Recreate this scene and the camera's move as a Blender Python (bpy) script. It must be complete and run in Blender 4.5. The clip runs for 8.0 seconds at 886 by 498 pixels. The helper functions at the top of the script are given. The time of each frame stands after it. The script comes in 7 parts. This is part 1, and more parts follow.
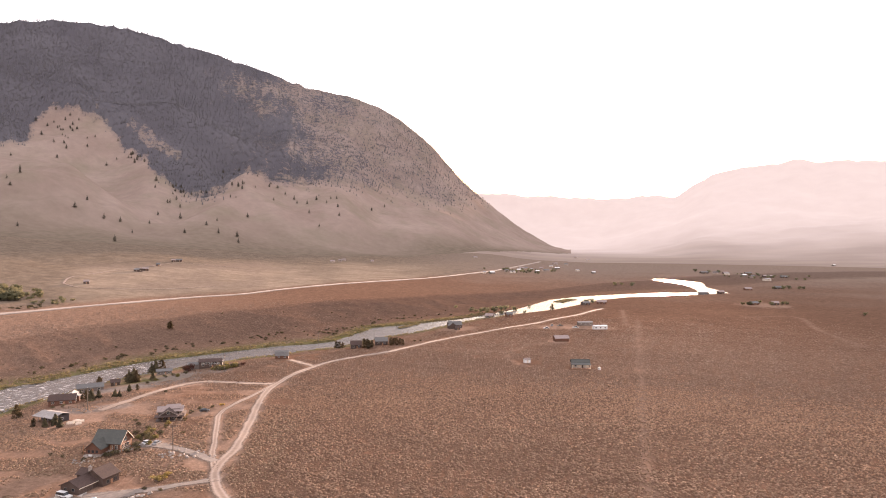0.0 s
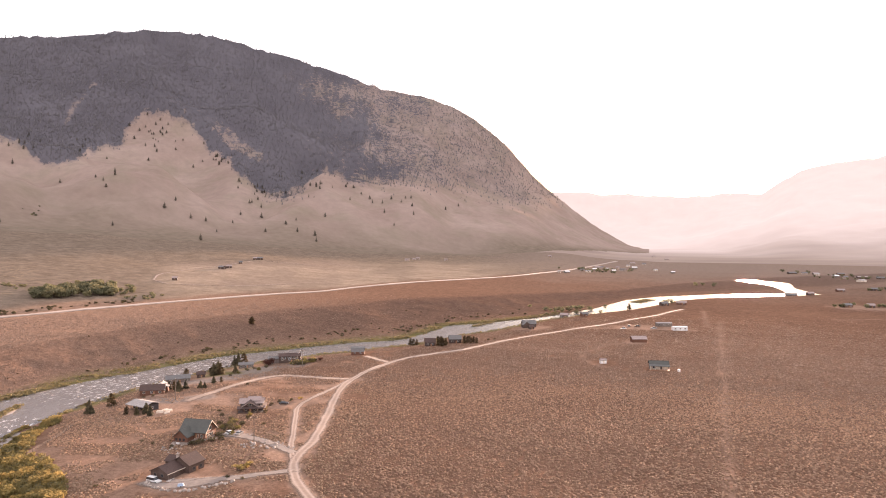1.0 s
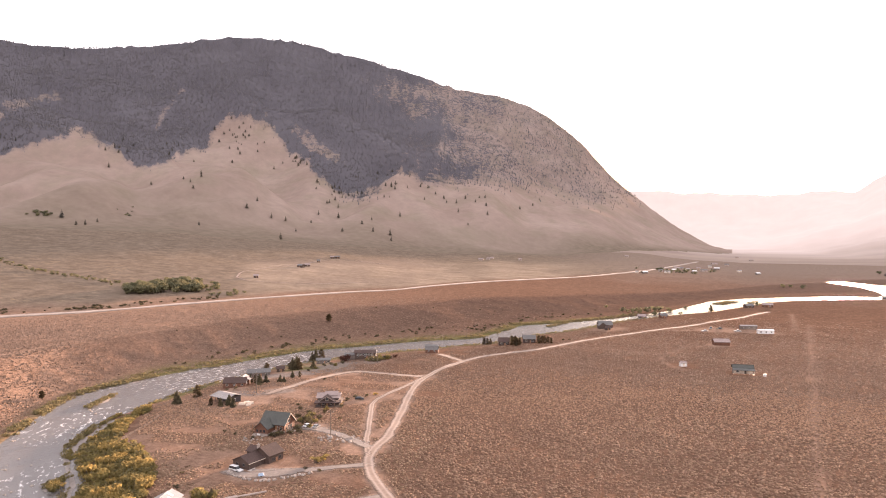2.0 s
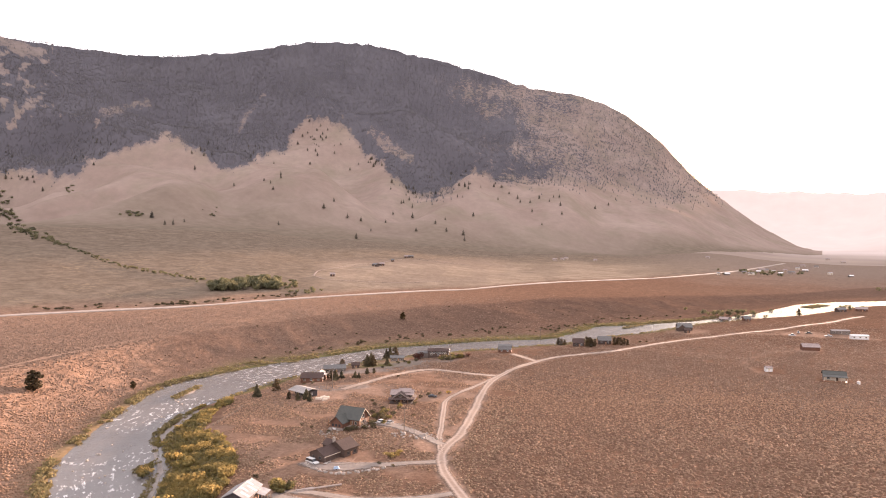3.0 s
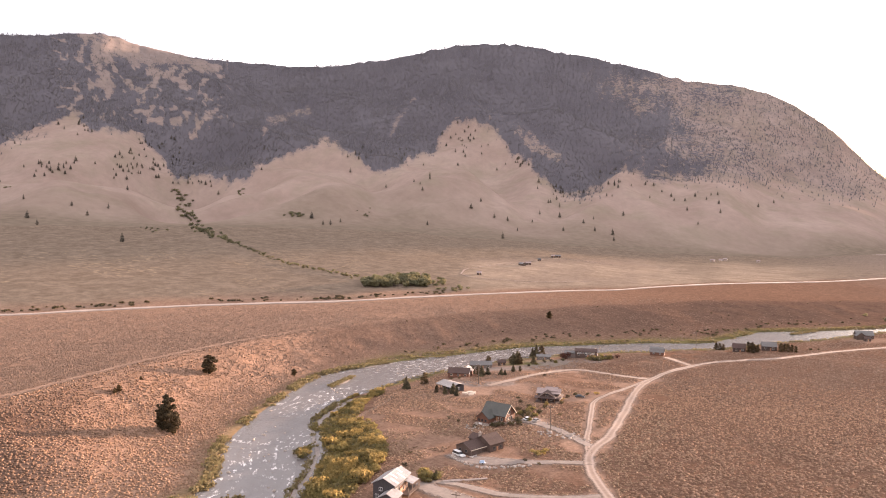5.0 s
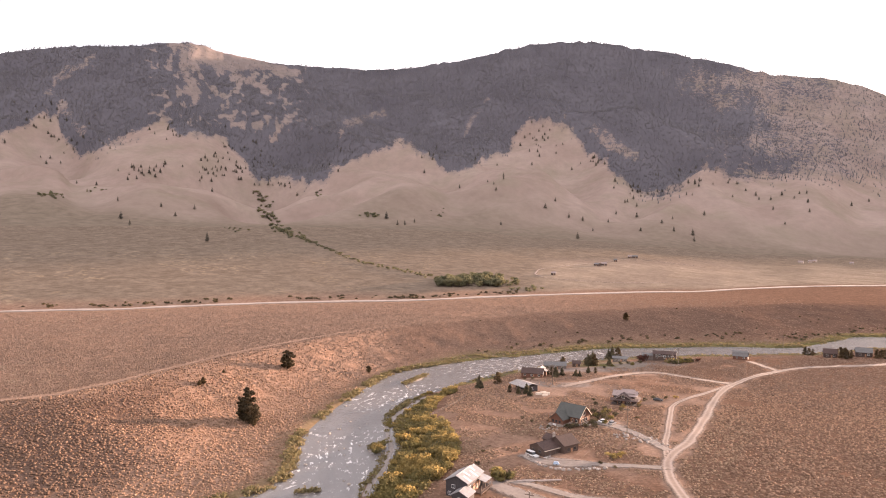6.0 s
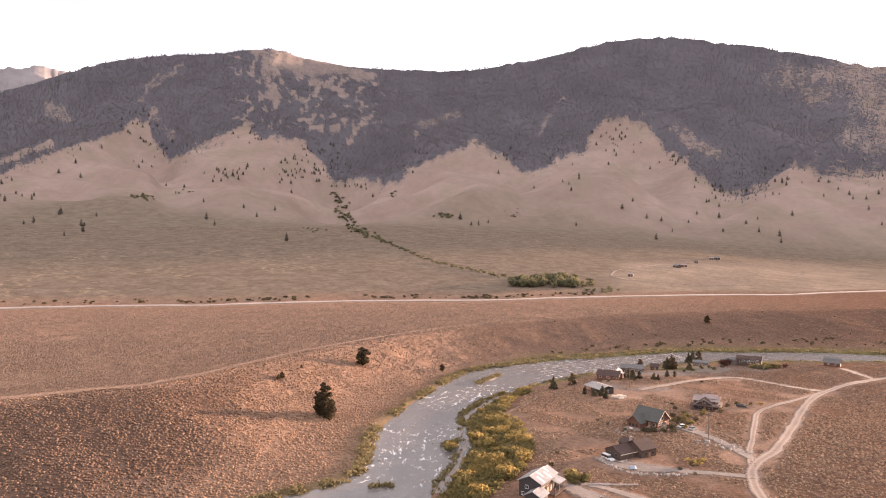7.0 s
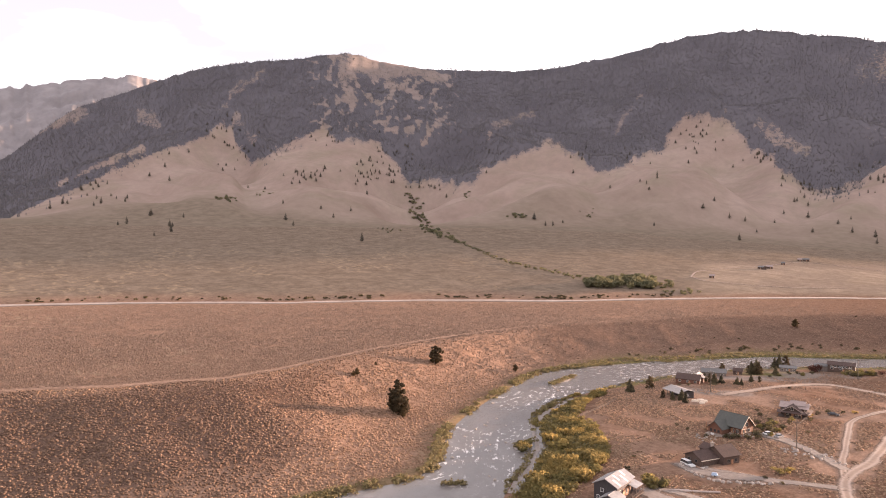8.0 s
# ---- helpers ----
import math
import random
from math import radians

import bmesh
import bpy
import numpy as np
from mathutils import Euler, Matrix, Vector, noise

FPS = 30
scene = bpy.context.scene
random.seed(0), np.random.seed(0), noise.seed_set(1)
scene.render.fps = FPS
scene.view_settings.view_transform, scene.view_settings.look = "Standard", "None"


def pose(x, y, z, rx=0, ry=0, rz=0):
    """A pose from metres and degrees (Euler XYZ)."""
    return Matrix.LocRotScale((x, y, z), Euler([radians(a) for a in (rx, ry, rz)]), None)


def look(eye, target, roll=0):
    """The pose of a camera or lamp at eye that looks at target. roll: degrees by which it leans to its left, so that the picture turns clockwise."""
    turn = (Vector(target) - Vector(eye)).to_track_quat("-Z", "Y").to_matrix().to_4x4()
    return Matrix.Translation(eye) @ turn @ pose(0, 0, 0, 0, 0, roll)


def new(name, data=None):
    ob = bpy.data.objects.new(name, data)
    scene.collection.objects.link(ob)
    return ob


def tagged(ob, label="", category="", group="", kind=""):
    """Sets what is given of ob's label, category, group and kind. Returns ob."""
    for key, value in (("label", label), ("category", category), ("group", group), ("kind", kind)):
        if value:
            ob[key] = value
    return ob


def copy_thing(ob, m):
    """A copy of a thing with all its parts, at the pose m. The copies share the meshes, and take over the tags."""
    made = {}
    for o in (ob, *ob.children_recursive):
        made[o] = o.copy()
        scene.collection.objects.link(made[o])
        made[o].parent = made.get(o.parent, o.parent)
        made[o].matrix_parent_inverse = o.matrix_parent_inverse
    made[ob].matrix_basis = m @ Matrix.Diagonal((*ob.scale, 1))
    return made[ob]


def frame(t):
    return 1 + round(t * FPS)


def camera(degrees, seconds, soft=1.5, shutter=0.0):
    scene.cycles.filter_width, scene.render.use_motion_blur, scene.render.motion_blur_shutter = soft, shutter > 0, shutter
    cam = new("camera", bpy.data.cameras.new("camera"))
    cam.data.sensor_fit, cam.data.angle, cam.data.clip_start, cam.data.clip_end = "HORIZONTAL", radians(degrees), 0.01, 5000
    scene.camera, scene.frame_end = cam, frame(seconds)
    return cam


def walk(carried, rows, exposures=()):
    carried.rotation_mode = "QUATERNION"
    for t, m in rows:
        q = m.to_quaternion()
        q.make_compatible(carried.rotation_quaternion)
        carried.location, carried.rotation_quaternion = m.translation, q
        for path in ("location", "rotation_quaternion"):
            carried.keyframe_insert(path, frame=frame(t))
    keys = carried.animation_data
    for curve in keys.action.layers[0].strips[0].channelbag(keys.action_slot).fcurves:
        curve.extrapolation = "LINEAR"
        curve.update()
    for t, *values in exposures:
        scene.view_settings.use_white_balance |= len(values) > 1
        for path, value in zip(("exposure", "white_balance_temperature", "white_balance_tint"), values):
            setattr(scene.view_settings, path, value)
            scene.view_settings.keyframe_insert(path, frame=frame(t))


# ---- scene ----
# ---------------------------------------------------------------- camera
cam = camera(64.96, 8.0, soft=1.0)
PATH = [(0.0, 0.06, -0.312, 90.396, 88.592, -0.108, -3.04),
        (0.5, 0.0, 0.0, 90.0, 88.55, -0.1, 0.003),
        (1.0, -0.072, 0.312, 89.592, 88.521, -0.06, 3.019),
        (1.5, -0.156, 0.612, 89.172, 88.501, -0.045, 6.06),
        (3.0, -0.48, 1.524, 87.84, 88.518, -0.115, 15.112),
        (3.5, -0.612, 1.824, 87.384, 88.51, -0.106, 18.12),
        (4.0, -0.756, 2.136, 86.904, 88.512, -0.113, 21.142),
        (4.5, -0.924, 2.424, 86.424, 88.518, -0.097, 24.135),
        (6.0, -1.476, 3.324, 84.912, 88.56, -0.088, 33.162),
        (6.5, -1.68, 3.612, 84.384, 88.599, -0.103, 36.208),
        (7.0, -1.908, 3.9, 83.856, 88.621, -0.166, 39.227),
        (7.5, -2.136, 4.2, 83.316, 88.654, -0.153, 42.254),
        (8.0, -2.388, 4.488, 82.752, 88.676, -0.177, 45.263)]
EXPOSURES = [(0.0, 2.35, 6800, 20), (1.5, 2.52, 6800, 20), (3.5, 2.5, 6800, 20), (6.5, 2.4, 6800, 20), (8.0, 2.27, 6800, 20)]
walk(cam, [(row[0], pose(*row[1:])) for row in PATH], EXPOSURES)

# ---------------------------------------------------------------- light
SUN_EL, SUN_AZ = radians(5.0), radians(21.0)
world = bpy.data.worlds.new("world")
scene.world = world
world.use_nodes = True
wn = world.node_tree
sky = wn.nodes.new("ShaderNodeTexSky")
sky.sky_type, sky.sun_disc = "NISHITA", False
sky.sun_elevation, sky.sun_rotation = SUN_EL, SUN_AZ
sky.altitude, sky.air_density, sky.dust_density, sky.ozone_density = 1700.0, 1.0, 6.0, 1.0
veil = wn.nodes.new("ShaderNodeMix")          # thin even cloud over the whole sky
veil.data_type = "RGBA"
veil.inputs[0].default_value = 0.62
cloud_co = wn.nodes.new("ShaderNodeTexCoord")
cloud_map = wn.nodes.new("ShaderNodeMapping")
cloud_map.inputs["Scale"].default_value = (1.0, 1.0, 3.5)
cloud_n = wn.nodes.new("ShaderNodeTexNoise")
cloud_n.inputs["Scale"].default_value, cloud_n.inputs["Detail"].default_value = 2.6, 6.0
cloud_r = wn.nodes.new("ShaderNodeValToRGB")
cloud_r.color_ramp.elements[0].position, cloud_r.color_ramp.elements[0].color = 0.44, (3.6, 3.5, 3.6, 1)
cloud_r.color_ramp.elements[1].position, cloud_r.color_ramp.elements[1].color = 0.62, (10.2, 9.9, 9.95, 1)
wn.links.new(cloud_co.outputs["Generated"], cloud_map.inputs[0])
wn.links.new(cloud_map.outputs[0], cloud_n.inputs["Vector"])
wn.links.new(cloud_n.outputs["Fac"], cloud_r.inputs[0])
wn.links.new(cloud_r.outputs[0], veil.inputs[7])
wn.links.new(sky.outputs[0], veil.inputs[6])
wn.links.new(veil.outputs[2], wn.nodes["Background"].inputs[0])
wn.nodes["Background"].inputs[1].default_value = 0.075
sun_data = bpy.data.lights.new("sun", "SUN")
sun_data.energy, sun_data.angle, sun_data.color = 4.7, radians(2.0), (1.0, 0.72, 0.53)
sun = new("sun", sun_data)
sun.matrix_world = look((math.sin(SUN_AZ) * math.cos(SUN_EL) * 900, math.cos(SUN_AZ) * math.cos(SUN_EL) * 900, math.sin(SUN_EL) * 900), (0, 0, 0))


# ---------------------------------------------------------------- materials
def mat(name):
    m = bpy.data.materials.new(name)
    m.use_nodes = True
    return m, m.node_tree, m.node_tree.nodes["Principled BSDF"]


def coords(nt):
    return nt.nodes.new("ShaderNodeTexCoord").outputs["Object"]


def noise_of(nt, vec, scale, detail=4.0, rough=0.55, squash=None):
    if squash:
        mp = nt.nodes.new("ShaderNodeMapping")
        mp.inputs["Scale"].default_value = squash
        nt.links.new(vec, mp.inputs[0])
        vec = mp.outputs[0]
    n = nt.nodes.new("ShaderNodeTexNoise")
    n.inputs["Scale"].default_value, n.inputs["Detail"].default_value, n.inputs["Roughness"].default_value = scale, detail, rough
    nt.links.new(vec, n.inputs["Vector"])
    return n.outputs["Fac"]


def ramp(nt, fac, stops):
    r = nt.nodes.new("ShaderNodeValToRGB")
    while len(r.color_ramp.elements) < len(stops):
        r.color_ramp.elements.new(0.5)
    for e, (p, c) in zip(r.color_ramp.elements, stops):
        e.position = p
        e.color = (*c, 1) if len(c) == 3 else c
    nt.links.new(fac, r.inputs[0])
    return r.outputs[0]


def mix(nt, fac, a, b, how="MIX"):
    m = nt.nodes.new("ShaderNodeMix")
    m.data_type, m.blend_type = "RGBA", how
    for sock, v in ((m.inputs[0], fac), (m.inputs[6], a), (m.inputs[7], b)):
        if isinstance(v, (int, float)):
            sock.default_value = v
        elif isinstance(v, tuple):
            sock.default_value = (*v, 1)
        else:
            nt.links.new(v, sock)
    return m.outputs[2]


def attr(nt, name):
    a = nt.nodes.new("ShaderNodeAttribute")
    a.attribute_name = name
    return a.outputs["Fac"]


def bump(nt, height, bsdf, strength, distance):
    b = nt.nodes.new("ShaderNodeBump")
    b.inputs["Strength"].default_value, b.inputs["Distance"].default_value = strength, distance
    nt.links.new(height, b.inputs["Height"])
    nt.links.new(b.outputs[0], bsdf.inputs["Normal"])


def simple(name, c1, c2, scale, rough=0.85, metal=0.0, bump_s=0.0, bump_d=0.02, squash=None, rnd=0.0):
    """Two tones mixed by grain at two sizes."""
    m, nt, b = mat(name)
    co = coords(nt)
    col = mix(nt, ramp(nt, noise_of(nt, co, scale, 5, 0.6, squash), [(0.3, (0, 0, 0)), (0.7, (1, 1, 1))]), c1, c2)
    big = noise_of(nt, co, scale * 0.13, 3)
    col = mix(nt, 0.45, col, ramp(nt, big, [(0.25, (0.55, 0.55, 0.55)), (0.75, (1.25, 1.25, 1.25))]), "MULTIPLY")
    if rnd:
        info = nt.nodes.new("ShaderNodeObjectInfo")
        col = mix(nt, rnd, col, ramp(nt, info.outputs["Random"], [(0, (0.5, 0.5, 0.5)), (1, (1.5, 1.5, 1.5))]), "MULTIPLY")
    nt.links.new(col, b.inputs["Base Color"])
    b.inputs["Roughness"].default_value, b.inputs["Metallic"].default_value = rough, metal
    if bump_s:
        bump(nt, noise_of(nt, co, scale, 6, 0.65, squash), b, bump_s, bump_d)
    return m


def ground_material():
    """Sage plain, rusty dry grass terrace, grey green fan, bare dirt; the masks ride on the sheet."""
    m, nt, b = mat("dry_range_ground")
    co = coords(nt)
    fine = noise_of(nt, co, 0.55, 6, 0.7)
    mid = noise_of(nt, co, 0.06, 5, 0.6)
    big = noise_of(nt, co, 0.012, 4, 0.55)
    sage = mix(nt, ramp(nt, fine, [(0.35, (0, 0, 0)), (0.65, (1, 1, 1))]), (0.112, 0.064, 0.043), (0.182, 0.108, 0.075))
    rust = mix(nt, ramp(nt, fine, [(0.35, (0, 0, 0)), (0.65, (1, 1, 1))]), (0.17, 0.105, 0.074), (0.32, 0.208, 0.151))
    green = mix(nt, ramp(nt, mid, [(0.35, (0, 0, 0)), (0.68, (1, 1, 1))]), (0.148, 0.114, 0.086), (0.202, 0.157, 0.121))
    pale = mix(nt, ramp(nt, fine, [(0.3, (0, 0, 0)), (0.7, (1, 1, 1))]), (0.285, 0.19, 0.142), (0.375, 0.262, 0.2))
    col = mix(nt, attr(nt, "rust"), sage, rust)
    col = mix(nt, ramp(nt, big, [(0.45, (0, 0, 0)), (0.75, (0.22, 0.22, 0.22))]), col, (0.23, 0.14, 0.095))
    col = mix(nt, attr(nt, "green"), col, green)
    # pale fields, and the far floor's haze painted as the same tone
    col = mix(nt, attr(nt, "grass"), col, (0.225, 0.172, 0.14))
    col = mix(nt, attr(nt, "hay"), col, mix(nt, ramp(nt, noise_of(nt, co, 0.02, 5, 0.6, (1, 4, 1)), [(0.35, (0, 0, 0)), (0.65, (1, 1, 1))]), (0.225, 0.172, 0.128), (0.315, 0.246, 0.188)))
    turf = mix(nt, ramp(nt, mid, [(0.35, (0, 0, 0)), (0.65, (1, 1, 1))]), (0.085, 0.085, 0.036), (0.16, 0.138, 0.06))
    col = mix(nt, attr(nt, "turf"), col, turf)
    # steep slope: dense sage ground, with the slope's shade painted in as well
    col = mix(nt, attr(nt, "shaded_scrub"), col, mix(nt, ramp(nt, fine, [(0.35, (0, 0, 0)), (0.65, (1, 1, 1))]), (0.07, 0.045, 0.036), (0.12, 0.078, 0.06)))
    fleck = ramp(nt, noise_of(nt, co, 0.13, 5, 0.7, (0.8, 1.2, 1)), [(0.54, (0, 0, 0)), (0.62, (1, 1, 1))])
    col = mix(nt, mix(nt, 1.0, attr(nt, "fleck"), fleck, "MULTIPLY"), col, (0.30, 0.225, 0.155))
    col = mix(nt, attr(nt, "bare"), col, pale)
    col = mix(nt, attr(nt, "gravel"), col, mix(nt, ramp(nt, fine, [(0.3, (0, 0, 0)), (0.7, (1, 1, 1))]), (0.165, 0.134, 0.116), (0.24, 0.2, 0.176)))
    col = mix(nt, 0.75, col, ramp(nt, noise_of(nt, co, 0.16, 5, 0.65), [(0.32, (0.72, 0.72, 0.72)), (0.68, (1.18, 1.18, 1.18))]), "MULTIPLY")
    col = mix(nt, 0.7, col, ramp(nt, noise_of(nt, co, 1.3, 4, 0.7), [(0.34, (0.66, 0.66, 0.66)), (0.66, (1.2, 1.2, 1.2))]), "MULTIPLY")
    nt.links.new(col, b.inputs["Base Color"])
    b.inputs["Roughness"].default_value = 0.95
    b.inputs["Specular IOR Level"].default_value = 0.0
    bump(nt, noise_of(nt, co, 0.8, 6, 0.7), b, 0.6, 0.4)
    return m


def mountain_material():
    """Dry bunch grass with olive swales, forest floor tinted blue-grey as haze, pale scree; the masks ride on the
    sheet.
    """
    m, nt, b = mat("mountain_grass_and_forest")
    co = coords(nt)
    fine = noise_of(nt, co, 0.05, 7, 0.65)
    big = noise_of(nt, co, 0.006, 5, 0.6)
    grass = mix(nt, ramp(nt, big, [(0.3, (0, 0, 0)), (0.7, (1, 1, 1))]), (0.232, 0.172, 0.144), (0.30, 0.232, 0.197))
    grass = mix(nt, ramp(nt, noise_of(nt, co, 0.011, 4, 0.6), [(0.45, (0, 0, 0)), (0.72, (0.6, 0.6, 0.6))]), grass, (0.205, 0.172, 0.128))
    grass = mix(nt, 0.5, grass, ramp(nt, fine, [(0.3, (0.82, 0.82, 0.82)), (0.7, (1.15, 1.15, 1.15))]), "MULTIPLY")
    # forest floor with the haze's blue-grey cast painted in
    haze_floor = mix(nt, ramp(nt, big, [(0.3, (0, 0, 0)), (0.7, (1, 1, 1))]), (0.073, 0.071, 0.083), (0.102, 0.099, 0.113))
    rock = mix(nt, ramp(nt, fine, [(0.3, (0, 0, 0)), (0.7, (1, 1, 1))]), (0.135, 0.116, 0.114), (0.195, 0.167, 0.162))
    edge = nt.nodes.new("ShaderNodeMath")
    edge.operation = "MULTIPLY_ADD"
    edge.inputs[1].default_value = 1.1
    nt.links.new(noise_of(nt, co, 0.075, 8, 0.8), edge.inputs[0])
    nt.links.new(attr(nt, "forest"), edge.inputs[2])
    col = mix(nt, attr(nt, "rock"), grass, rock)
    col = mix(nt, ramp(nt, edge.outputs[0], [(0.72, (0, 0, 0)), (1.1, (0.42, 0.42, 0.42)), (1.6, (0.94, 0.94, 0.94))]), col, haze_floor)
    fan_c = mix(nt, ramp(nt, noise_of(nt, co, 0.06, 5, 0.6), [(0.35, (0, 0, 0)), (0.68, (1, 1, 1))]), (0.139, 0.111, 0.084), (0.189, 0.151, 0.117))
    col = mix(nt, attr(nt, "green"), col, fan_c)
    nt.links.new(col, b.inputs["Base Color"])
    b.inputs["Roughness"].default_value = 0.95
    b.inputs["Specular IOR Level"].default_value = 0.0
    bump(nt, noise_of(nt, co, 0.2, 6, 0.65), b, 0.35, 1.0)
    return m


def water_material():
    m, nt, b = mat("river_water")
    co = coords(nt)
    wave = noise_of(nt, co, 0.5, 6, 0.65, (1, 1, 1))
    flow = nt.nodes.new("ShaderNodeCombineXYZ")
    nt.links.new(attr(nt, "down"), flow.inputs[0])
    nt.links.new(attr(nt, "across"), flow.inputs[1])
    foam = ramp(nt, noise_of(nt, flow.outputs[0], 0.45, 6, 0.7, (0.5, 1.0, 1.0)), [(0.0, (0, 0, 0)), (0.56, (0, 0, 0)), (0.66, (1, 1, 1))])
    deep = mix(nt, noise_of(nt, flow.outputs[0], 0.1, 4, 0.6, (0.4, 1.0, 1.0)), (0.10, 0.09, 0.086), (0.17, 0.155, 0.147))
    rapid = attr(nt, "rapid")
    f = nt.nodes.new("ShaderNodeMath")
    f.operation = "MULTIPLY"
    nt.links.new(foam, f.inputs[0])
    nt.links.new(rapid, f.inputs[1])
    nt.links.new(mix(nt, f.outputs[0], deep, (0.75, 0.72, 0.70)), b.inputs["Base Color"])
    r = nt.nodes.new("ShaderNodeMath")
    r.operation = "MULTIPLY_ADD"
    r.inputs[1].default_value, r.inputs[2].default_value = 0.5, 0.2
    nt.links.new(f.outputs[0], r.inputs[0])
    nt.links.new(r.outputs[0], b.inputs["Roughness"])
    b.inputs["IOR"].default_value = 1.33
    bump(nt, wave, b, 0.6, 0.35)
    return m


GROUND, MOUNTAIN, WATER = ground_material(), mountain_material(), water_material()


def road_material():
    """Pale wheel ruts with a darker crown and edges."""
    m, nt, b = mat("rutted_dirt_road")
    co = coords(nt)
    n = ramp(nt, noise_of(nt, co, 0.9, 5, 0.6), [(0.3, (0, 0, 0)), (0.7, (1, 1, 1))])
    worn = mix(nt, n, (0.265, 0.21, 0.18), (0.35, 0.283, 0.246))
    crown = mix(nt, n, (0.175, 0.127, 0.1), (0.255, 0.19, 0.153))
    nt.links.new(mix(nt, attr(nt, "rut"), crown, worn), b.inputs["Base Color"])
    b.inputs["Roughness"].default_value = 0.95
    b.inputs["Specular IOR Level"].default_value = 0.15
    bump(nt, noise_of(nt, co, 1.2, 5, 0.65), b, 0.4, 0.08)
    return m


ROAD = road_material()
GREY_ROAD = simple("crushed_grey_gravel", (0.16, 0.127, 0.108), (0.24, 0.196, 0.17), 0.9, 0.95, bump_s=0.3, bump_d=0.06)
DIRT = simple("packed_tan_dirt", (0.17, 0.12, 0.093), (0.27, 0.198, 0.158), 0.5, 0.95, bump_s=0.3, bump_d=0.08)


def fray(m, scale):
    """Lets a track thin out raggedly into the ground at its sides."""
    nt = m.node_tree
    b = nt.nodes["Principled BSDF"]
    add = nt.nodes.new("ShaderNodeMath")
    add.operation = "ADD"
    nt.links.new(attr(nt, "edge"), add.inputs[0])
    nt.links.new(noise_of(nt, coords(nt), scale, 5, 0.7), add.inputs[1])
    nt.links.new(ramp(nt, add.outputs[0], [(0.42, (0, 0, 0)), (1.0, (1, 1, 1))]), b.inputs["Alpha"])


for _m, _s in ((ROAD, 0.7), (GREY_ROAD, 0.6), (DIRT, 0.5)):
    fray(_m, _s)
PAVED = simple("highway_pale_asphalt", (0.27, 0.21, 0.175), (0.345, 0.272, 0.228), 0.5, 0.9)
FAR_ROCK = simple("grey_far_peaks", (0.17, 0.155, 0.16), (0.25, 0.228, 0.232), 0.012, 1.0, bump_s=0.25, bump_d=5.0)


def far_hill_material():
    """Backdrop of distance: hills rising out of the tan valley floor, haze painted as paleness and glow."""
    m, nt, b = mat("haze_glow_hills")
    co = coords(nt)
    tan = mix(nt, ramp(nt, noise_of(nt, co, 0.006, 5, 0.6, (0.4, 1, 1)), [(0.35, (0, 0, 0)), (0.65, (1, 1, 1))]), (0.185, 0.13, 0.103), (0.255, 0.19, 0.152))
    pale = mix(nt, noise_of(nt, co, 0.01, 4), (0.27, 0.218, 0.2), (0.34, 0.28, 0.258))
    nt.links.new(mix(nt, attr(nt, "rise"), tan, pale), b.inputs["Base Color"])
    # haze brightness put into emission; the hills give off no light themselves
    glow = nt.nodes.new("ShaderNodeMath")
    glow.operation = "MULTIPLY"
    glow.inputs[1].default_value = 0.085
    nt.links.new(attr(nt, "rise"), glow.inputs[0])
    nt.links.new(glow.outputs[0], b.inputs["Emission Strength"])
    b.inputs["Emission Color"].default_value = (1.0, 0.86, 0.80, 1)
    b.inputs["Roughness"].default_value = 1.0
    return m


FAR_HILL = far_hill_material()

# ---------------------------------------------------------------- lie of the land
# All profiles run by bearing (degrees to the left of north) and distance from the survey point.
# Plan coordinates are in survey units; UNIT turns them into metres at the end of the file.
UNIT = 1.2


def value_noise(x, y, seed=0):
    xi, yi = np.floor(x).astype(np.int64), np.floor(y).astype(np.int64)
    fx, fy = x - xi, y - yi
    fx, fy = fx * fx * (3 - 2 * fx), fy * fy * (3 - 2 * fy)

    def h(a, b):
        n = (a * 374761393 + b * 668265263 + seed * 974634541) & 0x7FFFFFFF
        n = ((n ^ (n >> 13)) * 1274126177) & 0x7FFFFFFF
        return ((n ^ (n >> 16)) & 0xFFFF) / 65535.0
    return (h(xi, yi) * (1 - fx) + h(xi + 1, yi) * fx) * (1 - fy) + (h(xi, yi + 1) * (1 - fx) + h(xi + 1, yi + 1) * fx) * fy


def fbm(x, y, octaves=4, seed=0):
    total, amp, norm = 0.0, 1.0, 0.0
    for o in range(octaves):
        total = total + amp * value_noise(x * 2 ** o, y * 2 ** o, seed + o)
        norm += amp
        amp *= 0.5
    return total / norm


def smooth(a, b, v):
    t = np.clip((v - a) / (b - a), 0, 1)
    return t * t * (3 - 2 * t)


FINE_AZ = np.arange(-180, 180.05, 0.1)


def table(az, rows, soft=0.0):
    rows = sorted(rows)
    px, py = [r[0] for r in rows], [r[1] for r in rows]
    if not soft:
        return np.interp(az, px, py)
    k = np.exp(-0.5 * (np.arange(-60, 61) * 0.1 / soft) ** 2)
    dense = np.convolve(np.pad(np.interp(FINE_AZ, px, py), 60, mode="edge"), k / k.sum(), "valid")
    return np.interp(az, FINE_AZ, dense)


